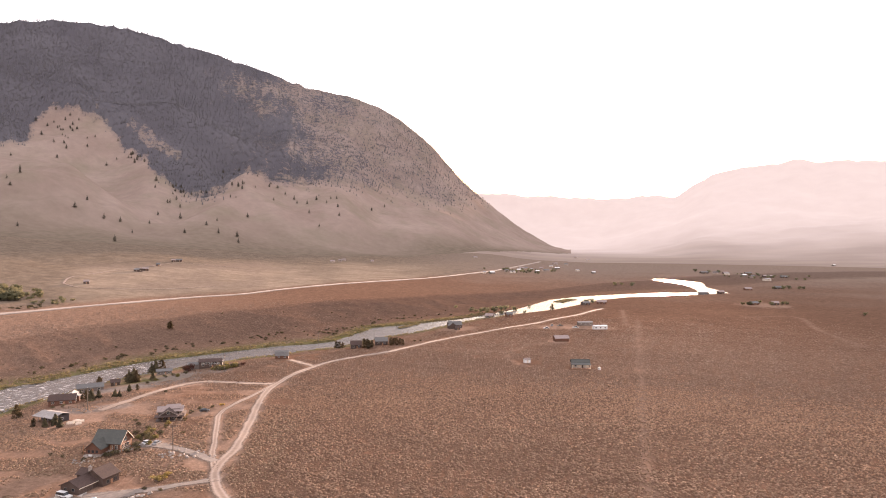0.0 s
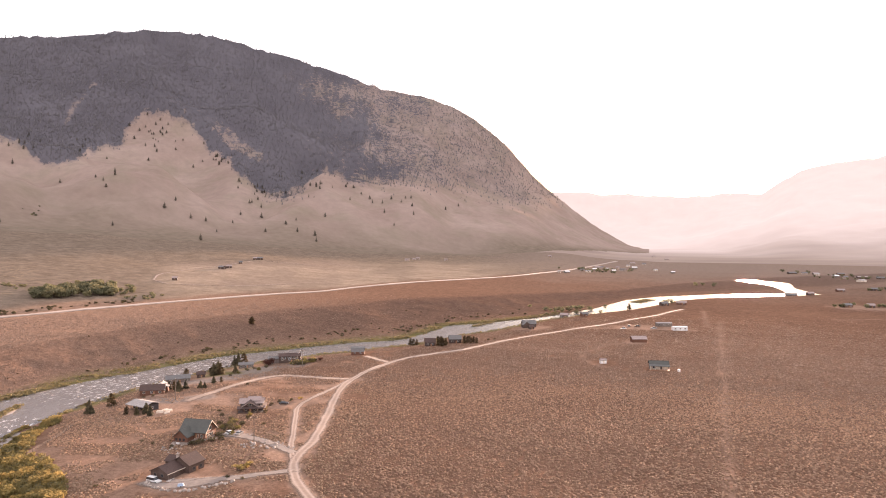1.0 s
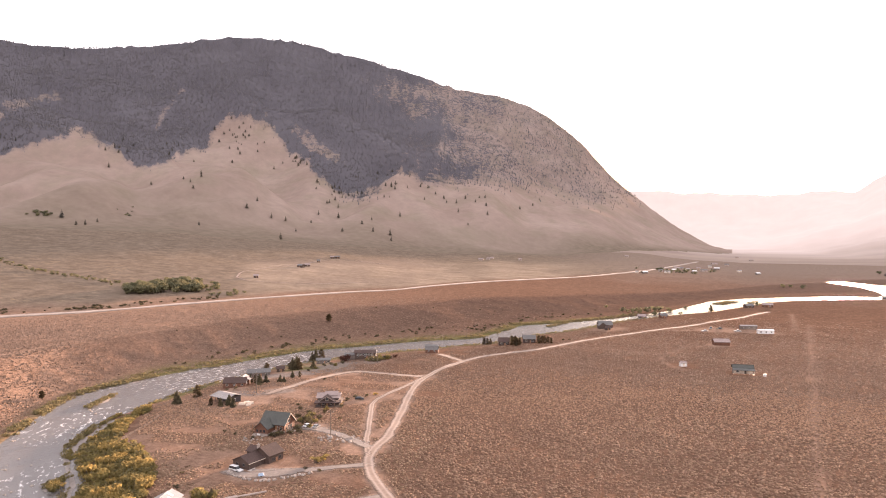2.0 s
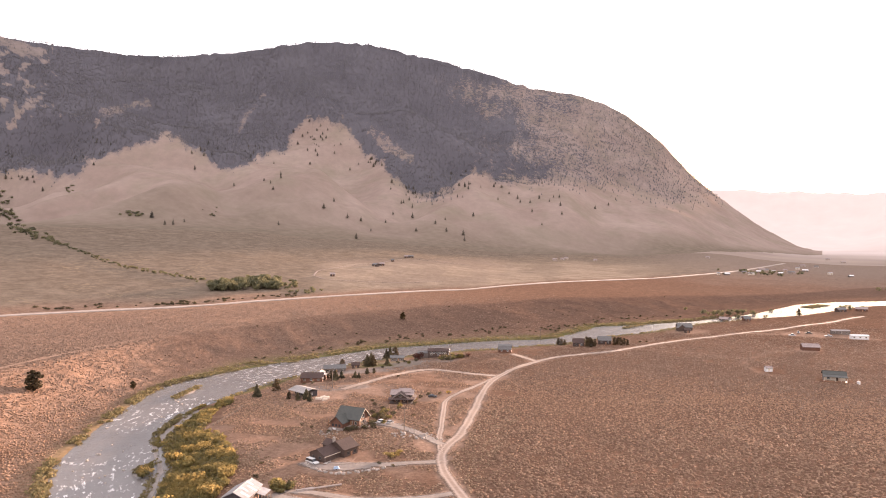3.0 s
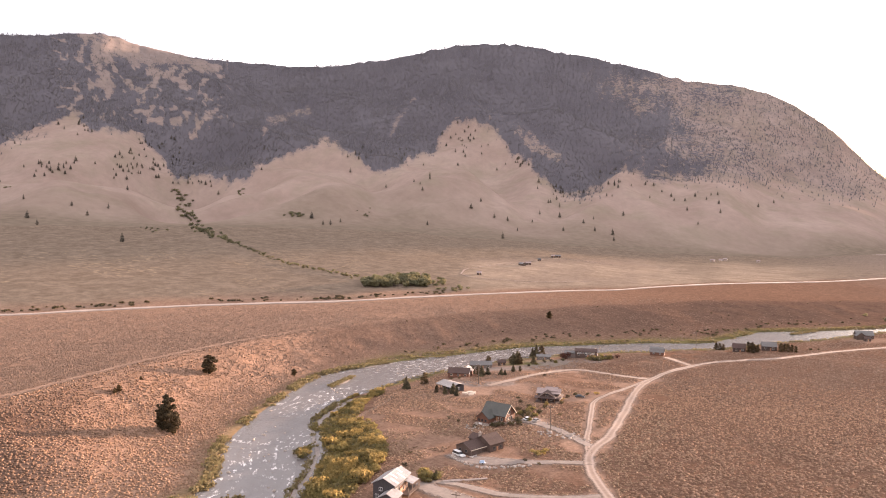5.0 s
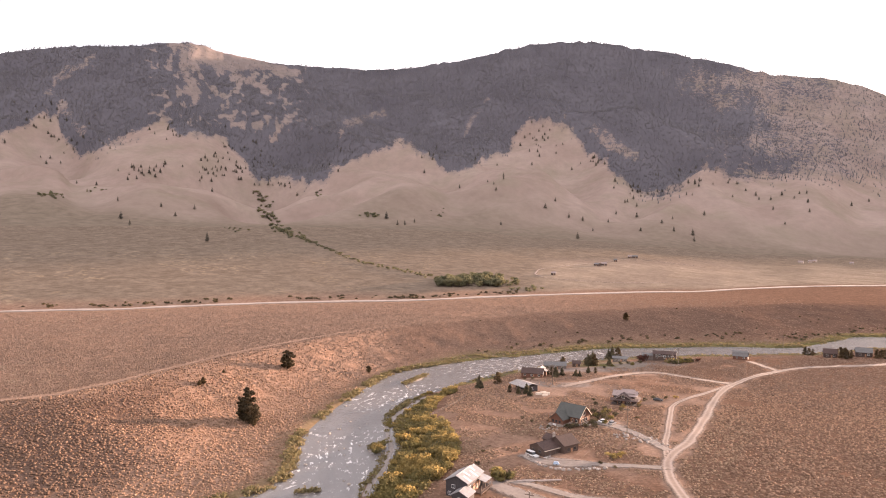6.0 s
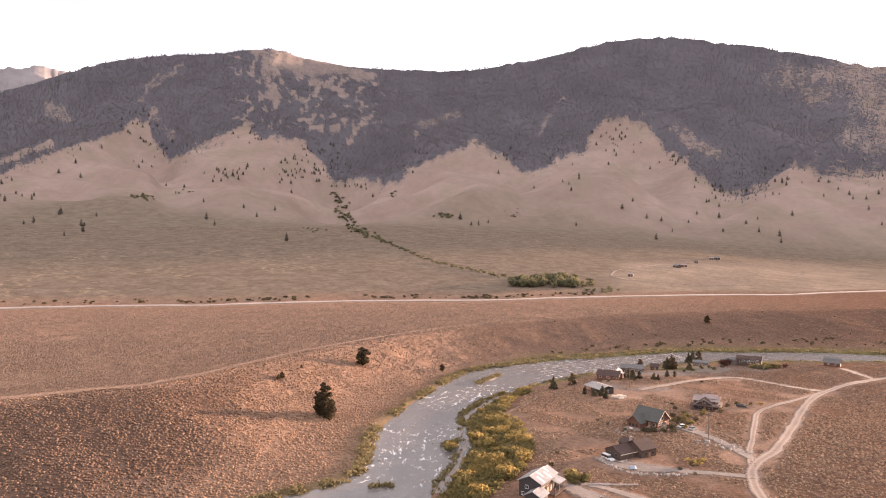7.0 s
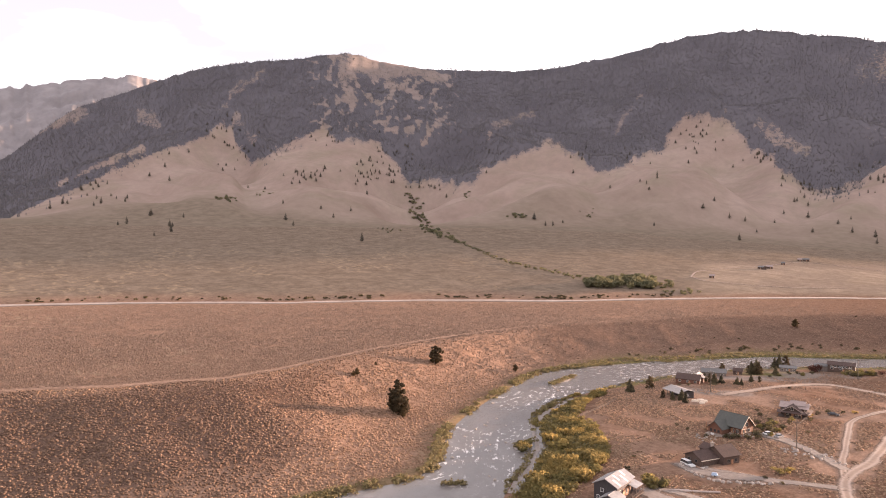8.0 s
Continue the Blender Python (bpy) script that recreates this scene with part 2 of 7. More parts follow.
RIVER_LEFT = [(-175, 40), (-160, 95), (-156, 122), (-152, 138), (-154, 152), (-165, 167), (-180, 185), (-190, 205), (-201, 231), (-208, 251),
              (-216, 273), (-221, 298), (-215, 325), (-200, 358), (-180, 391), (-157, 429), (-129, 451), (-106, 471), (-85, 486), (-52, 505),
              (-32, 557), (-26, 576), (6, 597), (56, 636), (83, 668), (117, 711), (170, 805), (217, 846), (283, 876), (340, 890),
              (388, 906), (416, 991), (422, 1057), (409, 1147), (394, 1254)]
RIVER_RIGHT = [(-95, 40), (-105, 95), (-118, 135), (-127, 150), (-136, 166), (-146, 190), (-155, 202), (-169, 218), (-176, 232), (-182, 258),
               (-181, 279), (-179, 300), (-174, 328), (-165, 355), (-150, 388), (-125, 418), (-100, 442), (-86, 448), (-67, 469), (-46, 481),
               (-18, 525), (5, 548), (26, 577), (55, 621), (80, 642), (111, 672), (151, 705), (195, 760), (226, 803), (271, 837),
               (328, 858), (374, 865), (422, 888), (432, 980), (468, 1080), (446, 1119), (424, 1190), (410, 1305)]


def water_level(y):
    return -2.5 + 1.9 * smooth(430, 620, y)


def settle(points):
    """Bank points brought down onto the water's level."""
    return [(x * (75 - float(water_level(y))) / 79, y * (75 - float(water_level(y))) / 79) for x, y in points]


BANK_L, BANK_R = settle(RIVER_LEFT), settle(RIVER_RIGHT)
RIVER = np.array(BANK_L + BANK_R[::-1])


def seg_distance(x, y, pts, closed=False):
    pts = list(pts)
    if closed:
        pts = pts + [pts[0]]
    best = np.full(np.shape(x), 1e9)
    for (ax, ay), (bx, by) in zip(pts[:-1], pts[1:]):
        dx, dy = bx - ax, by - ay
        t = np.clip(((x - ax) * dx + (y - ay) * dy) / (dx * dx + dy * dy + 1e-9), 0, 1)
        best = np.minimum(best, np.hypot(x - ax - t * dx, y - ay - t * dy))
    return best


def inside(x, y, poly):
    hit = np.zeros(np.shape(x), bool)
    for (ax, ay), (bx, by) in zip(poly, np.roll(poly, -1, axis=0)):
        cross = (ay > y) != (by > y)
        hit ^= cross & (x < (bx - ax) * (y - ay) / (by - ay + 1e-12) + ax)
    return hit


def river_distance(x, y):
    """Metres outside the water's edge, negative in the river."""
    d = np.full(np.shape(x), 200.0)
    near = (x > -420) & (x < 720) & (y > -160) & (y < 1550)
    d[near] = seg_distance(x[near], y[near], RIVER, True)
    d[near] *= np.where(inside(x[near], y[near], RIVER), -1, 1)
    return d


def polar(points):
    return [(math.degrees(math.atan2(-x, y)), math.hypot(x, y)) for x, y in points]


R_BANK = polar(BANK_L[:30]) + [(95, 200), (140, 300), (-26, 1000), (-34, 1300), (-60, 2000)]
R_CREST = [(140, 520), (100, 330), (77, 293), (70, 282), (62, 283), (57.8, 299), (53.5, 324), (49, 353), (44.4, 383), (39.7, 417), (35.3, 449), (30.8, 475),
           (21.4, 542), (11.9, 604), (2.7, 689), (-4.8, 771), (-11.4, 880), (-18, 1100), (-30, 1500), (-60, 2100)]
TERRACE = [(140, 12), (5, 12), (-5, 7), (-12, 3), (-20, 1), (-40, 0)]
HIGHWAY = [(140, 900), (102, 700), (77.5, 625), (58, 570), (35, 587), (23, 655), (12.8, 726), (2.5, 890), (-3.6, 1038), (-8, 1300), (-12, 1800), (-20, 2200), (-60, 2300)]
FOOT_EL = [(140, 0.1), (45, 0.1), (30, -0.3), (20, -1.0), (10, -1.9), (0, -2.05), (-8, -1.55), (-12, -1.72), (-20, -1.75), (-60, -1.75)]
SKYLINE = [(140, 3), (90, 2.5), (77.7, 4.3), (74, 8.3), (70.6, 9.9), (67.2, 11.3), (64.6, 12.4), (61.7, 13.0), (55.5, 13.65), (54.6, 14.05), (53.3, 14.4), (51, 13.7),
           (48.3, 13.2), (44.5, 13.05), (39.5, 12.8), (35.9, 13.05), (32.7, 13.6), (29.7, 13.9), (28, 14.6), (24.2, 14.95), (21.1, 14.85), (18.1, 14.2), (15.4, 13.6),
           (12.1, 12.85), (7.7, 11.3), (4.5, 10.9), (1.55, 10), (-1, 8.1), (-2.8, 6.45), (-4.7, 3.8), (-6.5, 2.7), (-8.4, 1.0), (-10.3, -0.25), (-12, -1.3), (-12.8, -1.55), (-16, -1.55), (-60, -1.3)]
SPUR = [(85, 0), (75, 0.6), (66, 0.8), (62.4, 1), (60.4, 0), (57.5, 0.7), (55, 1), (51, 0.8), (48, -0.3), (45, 0.3), (40, 0.8), (36.5, 1), (33, 0.1), (30, 0.6),
        (26, 1.1), (23, 0.8), (17.5, 0), (14, 0.7), (10, 0.2), (6, 0.8), (2, 0.1), (-3, 0.6), (-8, 0), (-12, 0)]


def land(x, y):
    """Height of the ground, and how far up the mountain each point lies (0 at its foot, 1 on the skyline)."""
    x, y = np.asarray(x, float), np.asarray(y, float)
    az, r = np.degrees(np.arctan2(-x, y)), np.hypot(x, y) + 1e-6
    rb, rc, rh, zt = table(az, R_BANK, 0.3), table(az, R_CREST, 1.5), table(az, HIGHWAY, 2.0), table(az, TERRACE, 1.5)
    foot, top = rh + 650, 2950 + 250 * (fbm(az * 0.2, az * 0 + 3.3, 2, 5) - 0.5)
    d = river_distance(x, y)
    wl = water_level(y)
    rough = (fbm(x / 35, y / 35, 3, 1) - 0.5) * 1.6 + (fbm(x / 170, y / 170, 2, 8) - 0.5) * 1.5
    plain = rough * smooth(4, 60, d)
    bank = np.where(d < 0, wl - 0.35 - 1.0 * smooth(0, 8, -d), wl - 0.35 + 0.75 * smooth(0, 3, d))
    shelf = smooth(4, 30, d) * smooth(-10, 25, np.abs(d) + 6)
    z = bank + (plain - bank) * np.where(d < 0, 0, shelf)
    # terrace beyond the river
    dd = np.maximum(np.where(d < 150, d, r - rb) - 5, 0)
    up = smooth(0.0, 1.0, np.clip(dd / (dd + np.maximum(rc - r, 0) * 0.9 + 1e-3), 0, 1))
    ridge = (fbm(x / 28, y / 28, 4, 11) - 0.5) * 3.2 * np.sin(np.clip(up, 0, 1) * np.pi) + (fbm(x / 60, y / 60, 3, 12) - 0.5) * 0.8 * up
    terr = (wl + 0.4) + (zt - wl - 0.4) * up + ridge
    z = np.where(r > rb + 3, np.where(d < 6, bank + (terr - bank) * smooth(0, 6, d), terr), z)
    # fan above the highway
    zh, zf = zt + 0.6, 75 + foot * np.tan(np.radians(table(az, FOOT_EL)))
    s = np.clip((r - rh) / (foot - rh), 0, 2.0)
    fan = zh + (zf - zh) * s + (fbm(x / 140, y / 140, 4, 21) - 0.5) * 9 * smooth(0.15, 0.9, s)
    z = np.where(r > rh, fan, np.where(r > rc, zt + (zh - zt) * (r - rc) / np.maximum(rh - rc, 1) + ridge, z))
    # mountain
    q = (r - foot) / (top - foot)
    qc = np.clip(q, 0, 1)
    e1, es = table(az, FOOT_EL, 1.0), table(az, SKYLINE, 1.2) + (fbm(az * 2.3, az * 0 + 1.7, 4, 31) - 0.5) * 0.22
    e_soft = table(az, SKYLINE, 3.0)
    e_run = e_soft + (es - e_soft) * smooth(0.5, 1.0, qc)
    el = e1 + (e_run - e1) * (0.5 * qc + 0.5 * qc ** 1.35)
    hill = 75 + r * np.tan(np.radians(el))
    grow = np.clip((es - e1) / 12, 0, 1)
    wx, wy = x + (fbm(x / 500, y / 500, 2, 41) - 0.5) * 420, y + (fbm(x / 500, y / 500, 2, 42) - 0.5) * 420
    wob = (fbm(az * 0.25, r / 700, 3, 43) - 0.5) * 4.0
    spur = table(az + wob, SPUR, 0.9)
    bell = np.sin(np.pi * np.clip(qc / 0.7, 0, 1)) ** 1.3
    fold = 1 - np.sqrt((2 * fbm(wx / 620, wy / 620, 2, 51) - 1) ** 2 + 0.012)
    fold2 = 1 - np.sqrt((2 * fbm(wx / 260, wy / 260, 2, 55) - 1) ** 2 + 0.02)
    mid = np.sin(np.pi * qc ** 0.8)
    hill = hill + grow * ((spur - 0.45) * 68 * bell + (fold - 0.72) * 165 * mid + (fold2 - 0.72) * (25 + 85 * smooth(0, 14, az)) * mid
                          + (fbm(x / 110, y / 110, 4, 61) - 0.5) * 26 * smooth(0.3, 0.7, qc) * (1 - smooth(0.9, 1, qc)))
    hill = np.where(q > 1, 75 + top * np.tan(np.radians(es)) - (r - top) * 0.45 * grow, hill)
    z = np.where(q > 0, np.where(q < 0.2, fan + (hill - fan) * smooth(0, 0.2, q), hill), z)
    # hills round the rest of the valley
    side = 1 - smooth(-15, -12, az) + smooth(84, 100, az)
    hills_el = table(az, [(-180, 4), (-120, 3.5), (-60, 4.6), (-35, 5.0), (-29.5, 5.3), (-24.1, 4.6), (-21.7, 2.9), (-15, 2.8), (-10.7, 3.1), (-5, 3.2), (90, 5), (180, 4)])
    h0 = 1950 + 1050 * smooth(-24, -14, az)
    hq = np.clip((r - h0) / (4000 - h0), 0, 1.07)
    hz = (75 + 4000 * np.tan(np.radians(hills_el + (fbm(az * 0.8, az * 0 + 9.1, 4, 71) - 0.5) * 0.5))) * np.where(hq > 1, 1 - (hq - 1) * 2, hq ** 2.0)
    hz = hz + (fbm(x / 300, y / 300, 4, 72) - 0.5) * 110 * np.sin(np.pi * np.clip(hq, 0, 1)) * hq
    z = np.where(r > h0 + 50, np.maximum(z, hz), z) * (1 - side) + side * (np.where(r > rc, 0.0, z) + hz)
    back = smooth(100, 112, az) + (1 - smooth(-75, -60, az))
    z = z * (1 - back) + back * (rough + hz)
    return z, np.where((r > h0 + 20) & (z < hz + 1), -1.0, q)


def height(x, y):
    return float(land(np.array([x]), np.array([y]))[0][0])


FOREST_LINE = [(77.7, 0.5), (74.3, 2.4), (70.6, 4.4), (66.7, 6.3), (64.6, 7.0), (63.5, 8.0), (62.8, 8.9), (62, 8.7), (61.7, 7.0), (60.6, 5.2), (59.5, 5.5), (58.2, 6.6), (56.2, 7.9),
               (55, 8.8), (54, 7.7), (50.4, 7.6), (49.2, 6.2), (48.0, 3.6), (46.2, 4.6), (44.5, 4.1), (43.1, 4.4), (39.9, 6.4), (37.2, 7.5), (35.4, 7.4), (34, 7.0), (32.7, 5.1),
               (31.4, 5.4), (28.8, 6.6), (27.8, 6.9), (26.4, 8.8), (23.8, 9.0), (22.6, 8.4), (21.9, 7.0), (19.9, 5.1), (17.6, 3.2), (15.8, 2.8), (14.4, 3.4), (13.8, 4.6),
               (12.8, 4.9), (10, 4.2), (6.4, 4.0), (2.9, 3.5), (-2.7, 2.4), (-12, 3)]


# Grassy or rocky openings in the forest: sight lines by bearing and height, half width, strength.
LEFT_OPENINGS = [([(74.1, 3.3), (72.5, 4.1), (70.6, 5.1), (68.5, 6.1)], 0.4, 0.8), ([(79, 6.6), (77.7, 6.8), (75.6, 7.4), (73.9, 7.9), (72.4, 8.4)], 0.75, 0.8), ([(68.6, 8.5), (67.5, 7.9)], 0.5, 0.7),
            ([(63.2, 9.4), (61.3, 11.0), (59.5, 12.2)], 0.4, 0.55), ([(61.9, 8.9), (60.6, 7.2)], 0.6, 0.65), ([(53.3, 13.6), (53.3, 11.8), (52.4, 10.1)], 0.75, 0.75),
            ([(51.2, 10.2), (50.0, 8.8), (48.8, 7.6)], 0.8, 0.45), ([(51.0, 12.3), (48.3, 11.5), (45.5, 10.0)], 0.5, 0.75), ([(51.9, 13.4), (47.3, 12.8), (45.0, 12.4)], 0.5, 0.9)]
RIGHT_OPENINGS = [([(44.8, 9.5), (45.9, 8.6), (46.9, 7.0)], 0.3, 0.8), ([(47.8, 9.1), (47.1, 7.5)], 0.4, 0.6), ([(42.0, 7.3), (40.4, 8.8), (38.1, 9.5)], 0.35, 0.65),
            ([(31.6, 7.3), (30.5, 9.3), (29.5, 10.6)], 0.4, 0.7), ([(33.8, 7.6), (33.4, 9.4)], 0.4, 0.4), ([(24.0, 9.8), (21.5, 8.8), (19.8, 7.4)], 0.5, 0.4),
            ([(21.0, 7.9), (18.8, 6.4), (17.2, 5.4)], 0.5, 0.45)]


def forest_cover(az, el, x, y):
    line = table(az, FOREST_LINE)
    n = fbm(x / 150, y / 150, 6, 81) - 0.5
    comb = fbm(az * 2.6 + el * 0.7, el * 0.55, 4, 83) - 0.5                # tongues of trees running down the gullies
    loose = 1 - 0.75 * smooth(62, 66, az)
    f = smooth(-1.0 * loose, 0.7 * loose, el - line + (n * 2.0 + comb * 1.2) * loose)
    gaps = smooth(0.46, 0.68, fbm(az * 3.0 + el * 1.3, el * 2.4, 5, 91)) * (0.4 * smooth(30, 46, az) + 0.45 * smooth(42.5, 45, az) * (1 - smooth(55, 57, az)) * smooth(7.5, 8.5, el))
    bald = np.exp(-((az - 50.0) / 4.2) ** 2) * smooth(11.6, 13.0, el + n)
    for pts, half, strength in LEFT_OPENINGS + RIGHT_OPENINGS:
        d = seg_distance(az, el, pts)
        bald = np.maximum(bald, 0.82 * strength * (1 - smooth(half * 0.2, half * 1.5, d + n * 1.2 + comb * 0.6)))
    open_ = np.clip(bald, 0, 1)
    # forest thinned towards the right so that paler ground stands in for haze
    haze_fade = 1 - 0.7 * (1 - smooth(-4, 38, az + n * 16 + comb * 8))
    return np.clip(f * (1 - np.clip(gaps, 0, 1)) * (1 - open_), 0, 1) * haze_fade, np.maximum(open_, np.clip(gaps, 0, 1)) * f * smooth(6.0, 9.0, el)


# ---------------------------------------------------------------- tracks on the plain
def along(points, step=2.0):
    """A smooth line through the points."""
    p = np.array(points, float)
    p = np.vstack([2 * p[0] - p[1], p, 2 * p[-1] - p[-2]])
    out = []
    for a, b, c, d in zip(p[:-3], p[1:-2], p[2:-1], p[3:]):
        n = max(2, int(np.hypot(*(c - b)) / step))
        for t in np.arange(n) / n:
            out.append(0.5 * (2 * b + (c - a) * t + (2 * a - 5 * b + 4 * c - d) * t * t + (3 * b - a - 3 * c + d) * t ** 3))
    out.append(p[-2])
    return np.array(out)


TRACKS = {
    "main": (6.0, [(-12, 120), (-30, 165), (-45, 187), (-53, 201), (-58.5, 215), (-60, 227), (-59, 242), (-61, 271), (-65, 316), (-64, 346), (-54, 381), (-39, 409), (-12, 436), (4, 457),
                   (37, 499), (81, 543), (126, 590), (160, 632), (195, 680)]),
    "branch": (4.5, [(-60, 220), (-65, 236), (-68.5, 252), (-74, 276), (-77, 292), (-74.5, 306), (-70, 322), (-65, 345)]),
    "upper": (4.0, [(-64, 347), (-80, 350), (-97, 354), (-108, 350), (-117, 332), (-123, 313), (-128, 297)]),
    "parking": (4.5, [(-96, 247), (-84, 245.5), (-73, 239), (-62, 229)]),
    "drive": (4.0, [(-92, 201), (-81, 203), (-71, 206), (-57, 213)]),
    "approach": (3.5, [(-122, 309), (-114, 297), (-102, 289)]),
    "lower": (3.5, [(-96, 176), (-86, 178), (-74, 177.5), (-57, 182), (-45, 189)]),
    "cabin": (3.5, [(-50, 388), (-58, 398), (-68, 410)]),
    "path": (2.6, [(-20, 446), (19, 450), (65, 436), (76, 450), (88, 465), (102, 467)]),
    "spur": (2.4, [(65, 436), (61, 402), (76, 381)]),
    "straight": (2.6, [(200, 590), (164, 482), (109, 314), (86, 246), (69, 192)]),
    "east": (3.0, [(300, 604), (347, 600), (318, 518), (301, 440)]),
    "yards": (5.0, [(75, 541), (124, 536), (165, 528)]),
    "stub": (3.0, [(211, 667), (179, 556)]),
}
LINES = {k: (w, along(p)) for k, (w, p) in TRACKS.items()}
BARE = [(-133, 287, 16), (-118, 300, 14), (-90, 200, 9), (-90, 249, 8), (-78, 296, 9), (-98, 172, 9), (-140, 340, 16), (-124, 372, 14), (40, 540, 16), (120, 545, 18),
        (105, 474, 9), (-147, 303, 8), (150, 540, 14), (-72, 300, 7), (370, 700, 25), (-64, 229, 9), (-64, 346, 9), (-76, 302, 10), (-62, 246, 7), (-70, 330, 8), (-84, 292, 8), (-108, 346, 9)]
LAWN = [(-133, 362, 13), (-122, 367, 11), (-140, 356, 8)]


def bare_cover(x, y):
    b = np.zeros(np.shape(x))
    for cx, cy, rr in BARE:
        b = np.maximum(b, 0.55 - 0.55 * smooth(rr * 0.5, rr * 1.25, np.hypot(x - cx, y - cy) + (fbm(x / 6, y / 6, 3, 5) - 0.5) * rr))
    for w, line in LINES.values():
        near = (x > line[:, 0].min() - 20) & (x < line[:, 0].max() + 20) & (y > line[:, 1].min() - 20) & (y < line[:, 1].max() + 20)
        d = np.full(np.shape(x), 99.0)
        d[near] = seg_distance(x[near], y[near], line[::3])
        b = np.maximum(b, (0.3 if w < 3.2 else 0.55) * (1 - smooth(w * 0.2, w * 0.3 + 3.0, d + (fbm(x / 4, y / 4, 3, 6) - 0.5) * 3)))
    return b


# ---------------------------------------------------------------- the sheet of ground, mountain and hills
def link_mesh(name, verts, faces, material, smooth_shade=True, parent=None):
    me = bpy.data.meshes.new(name)
    verts, faces = np.asarray(verts, np.float32), np.asarray(faces, np.int32)
    k = faces.shape[1]
    me.vertices.add(len(verts))
    me.vertices.foreach_set("co", verts.ravel())
    me.loops.add(faces.size)
    me.loops.foreach_set("vertex_index", faces.ravel())
    me.polygons.add(len(faces))
    me.polygons.foreach_set("loop_start", np.arange(0, faces.size, k, dtype=np.int32))
    me.polygons.foreach_set("use_smooth", np.full(len(faces), smooth_shade))
    me.update(calc_edges=True)
    for m in (material if isinstance(material, (list, tuple)) else [material]):
        me.materials.append(m)
    ob = new(name, me)
    if parent:
        ob.parent = parent
    return ob


def float_layer(me, name, values):
    a = me.attributes.new(name, "FLOAT", "POINT")
    a.data.foreach_set("value", np.asarray(values, np.float32))


AZ = np.concatenate([np.arange(-180, -42, 3.0), np.arange(-42, 84, 0.23), np.arange(84, 180, 3.0)])
RR = np.concatenate([[0.02, 20, 50, 80, 110], np.geomspace(130, 720, 330), np.geomspace(728, 4140, 225)])
ga, gr = np.meshgrid(AZ, RR)
GX, GY = -np.sin(np.radians(ga)) * gr, np.cos(np.radians(ga)) * gr
GZ, GQ = land(GX.ravel(), GY.ravel())
GZ, GQ = GZ.reshape(ga.shape), GQ.reshape(ga.shape)
na, nr = len(AZ), len(RR)
idx = np.arange(na * nr).reshape(nr, na)
quad = np.stack([idx[:-1], idx[1:], np.roll(idx, -1, 1)[1:], np.roll(idx, -1, 1)[:-1]], -1).reshape(-1, 4)
cell_az, cell_q = ga[:-1].ravel(), GQ[:-1].ravel()
on_mountain = (cell_q > 0) & (cell_az > -13.6) & (cell_az < 88)
on_hills = (gr[:-1].ravel() > 1750) & ~on_mountain
flat = np.stack([GX.ravel(), GY.ravel(), GZ.ravel()], 1)


def sheet(name, keep, material, layers):
    f = quad[keep]
    used, inverse = np.unique(f, return_inverse=True)
    ob = link_mesh(name, flat[used], inverse.reshape(-1, 4), material)
    x, y = flat[used, 0], flat[used, 1]
    az, r = np.degrees(np.arctan2(-x, y)), np.hypot(x, y)
    for key, values in layers(x, y, flat[used, 2], az, r).items():
        float_layer(ob.data, key, values)
    return tagged(ob, kind="structure")


CREEK = [(48.0, 3.1), (47.6, 2.2), (47.3, 1.3), (46.6, 0.3), (44.5, -0.6), (42.2, -1.5), (39.9, -2.4), (34.8, -3.5), (33.0, -3.9)]


def yard_patches(x, y):
    """Bare, trodden patches between the sagebrush round the houses."""
    return smooth(0.48, 0.66, fbm(x / 19 + y / 80, y / 10, 5, 27))


def gravel_flat(x, y):
    """Grey gravel flats where the river houses stand."""
    g = np.zeros(np.shape(x))
    for line, half in (([(-146, 334), (-134, 340), (-124, 350), (-112, 362)], 8), ([(-122, 362), (-112, 374), (-100, 380)], 6), ([(-143, 296), (-134, 300), (-122, 306)], 6)):
        g = np.maximum(g, 1 - smooth(half * 0.5, half * 1.15, seg_distance(x, y, line) + (fbm(x / 7, y / 7, 3, 28) - 0.5) * half))
    return g * 0.85


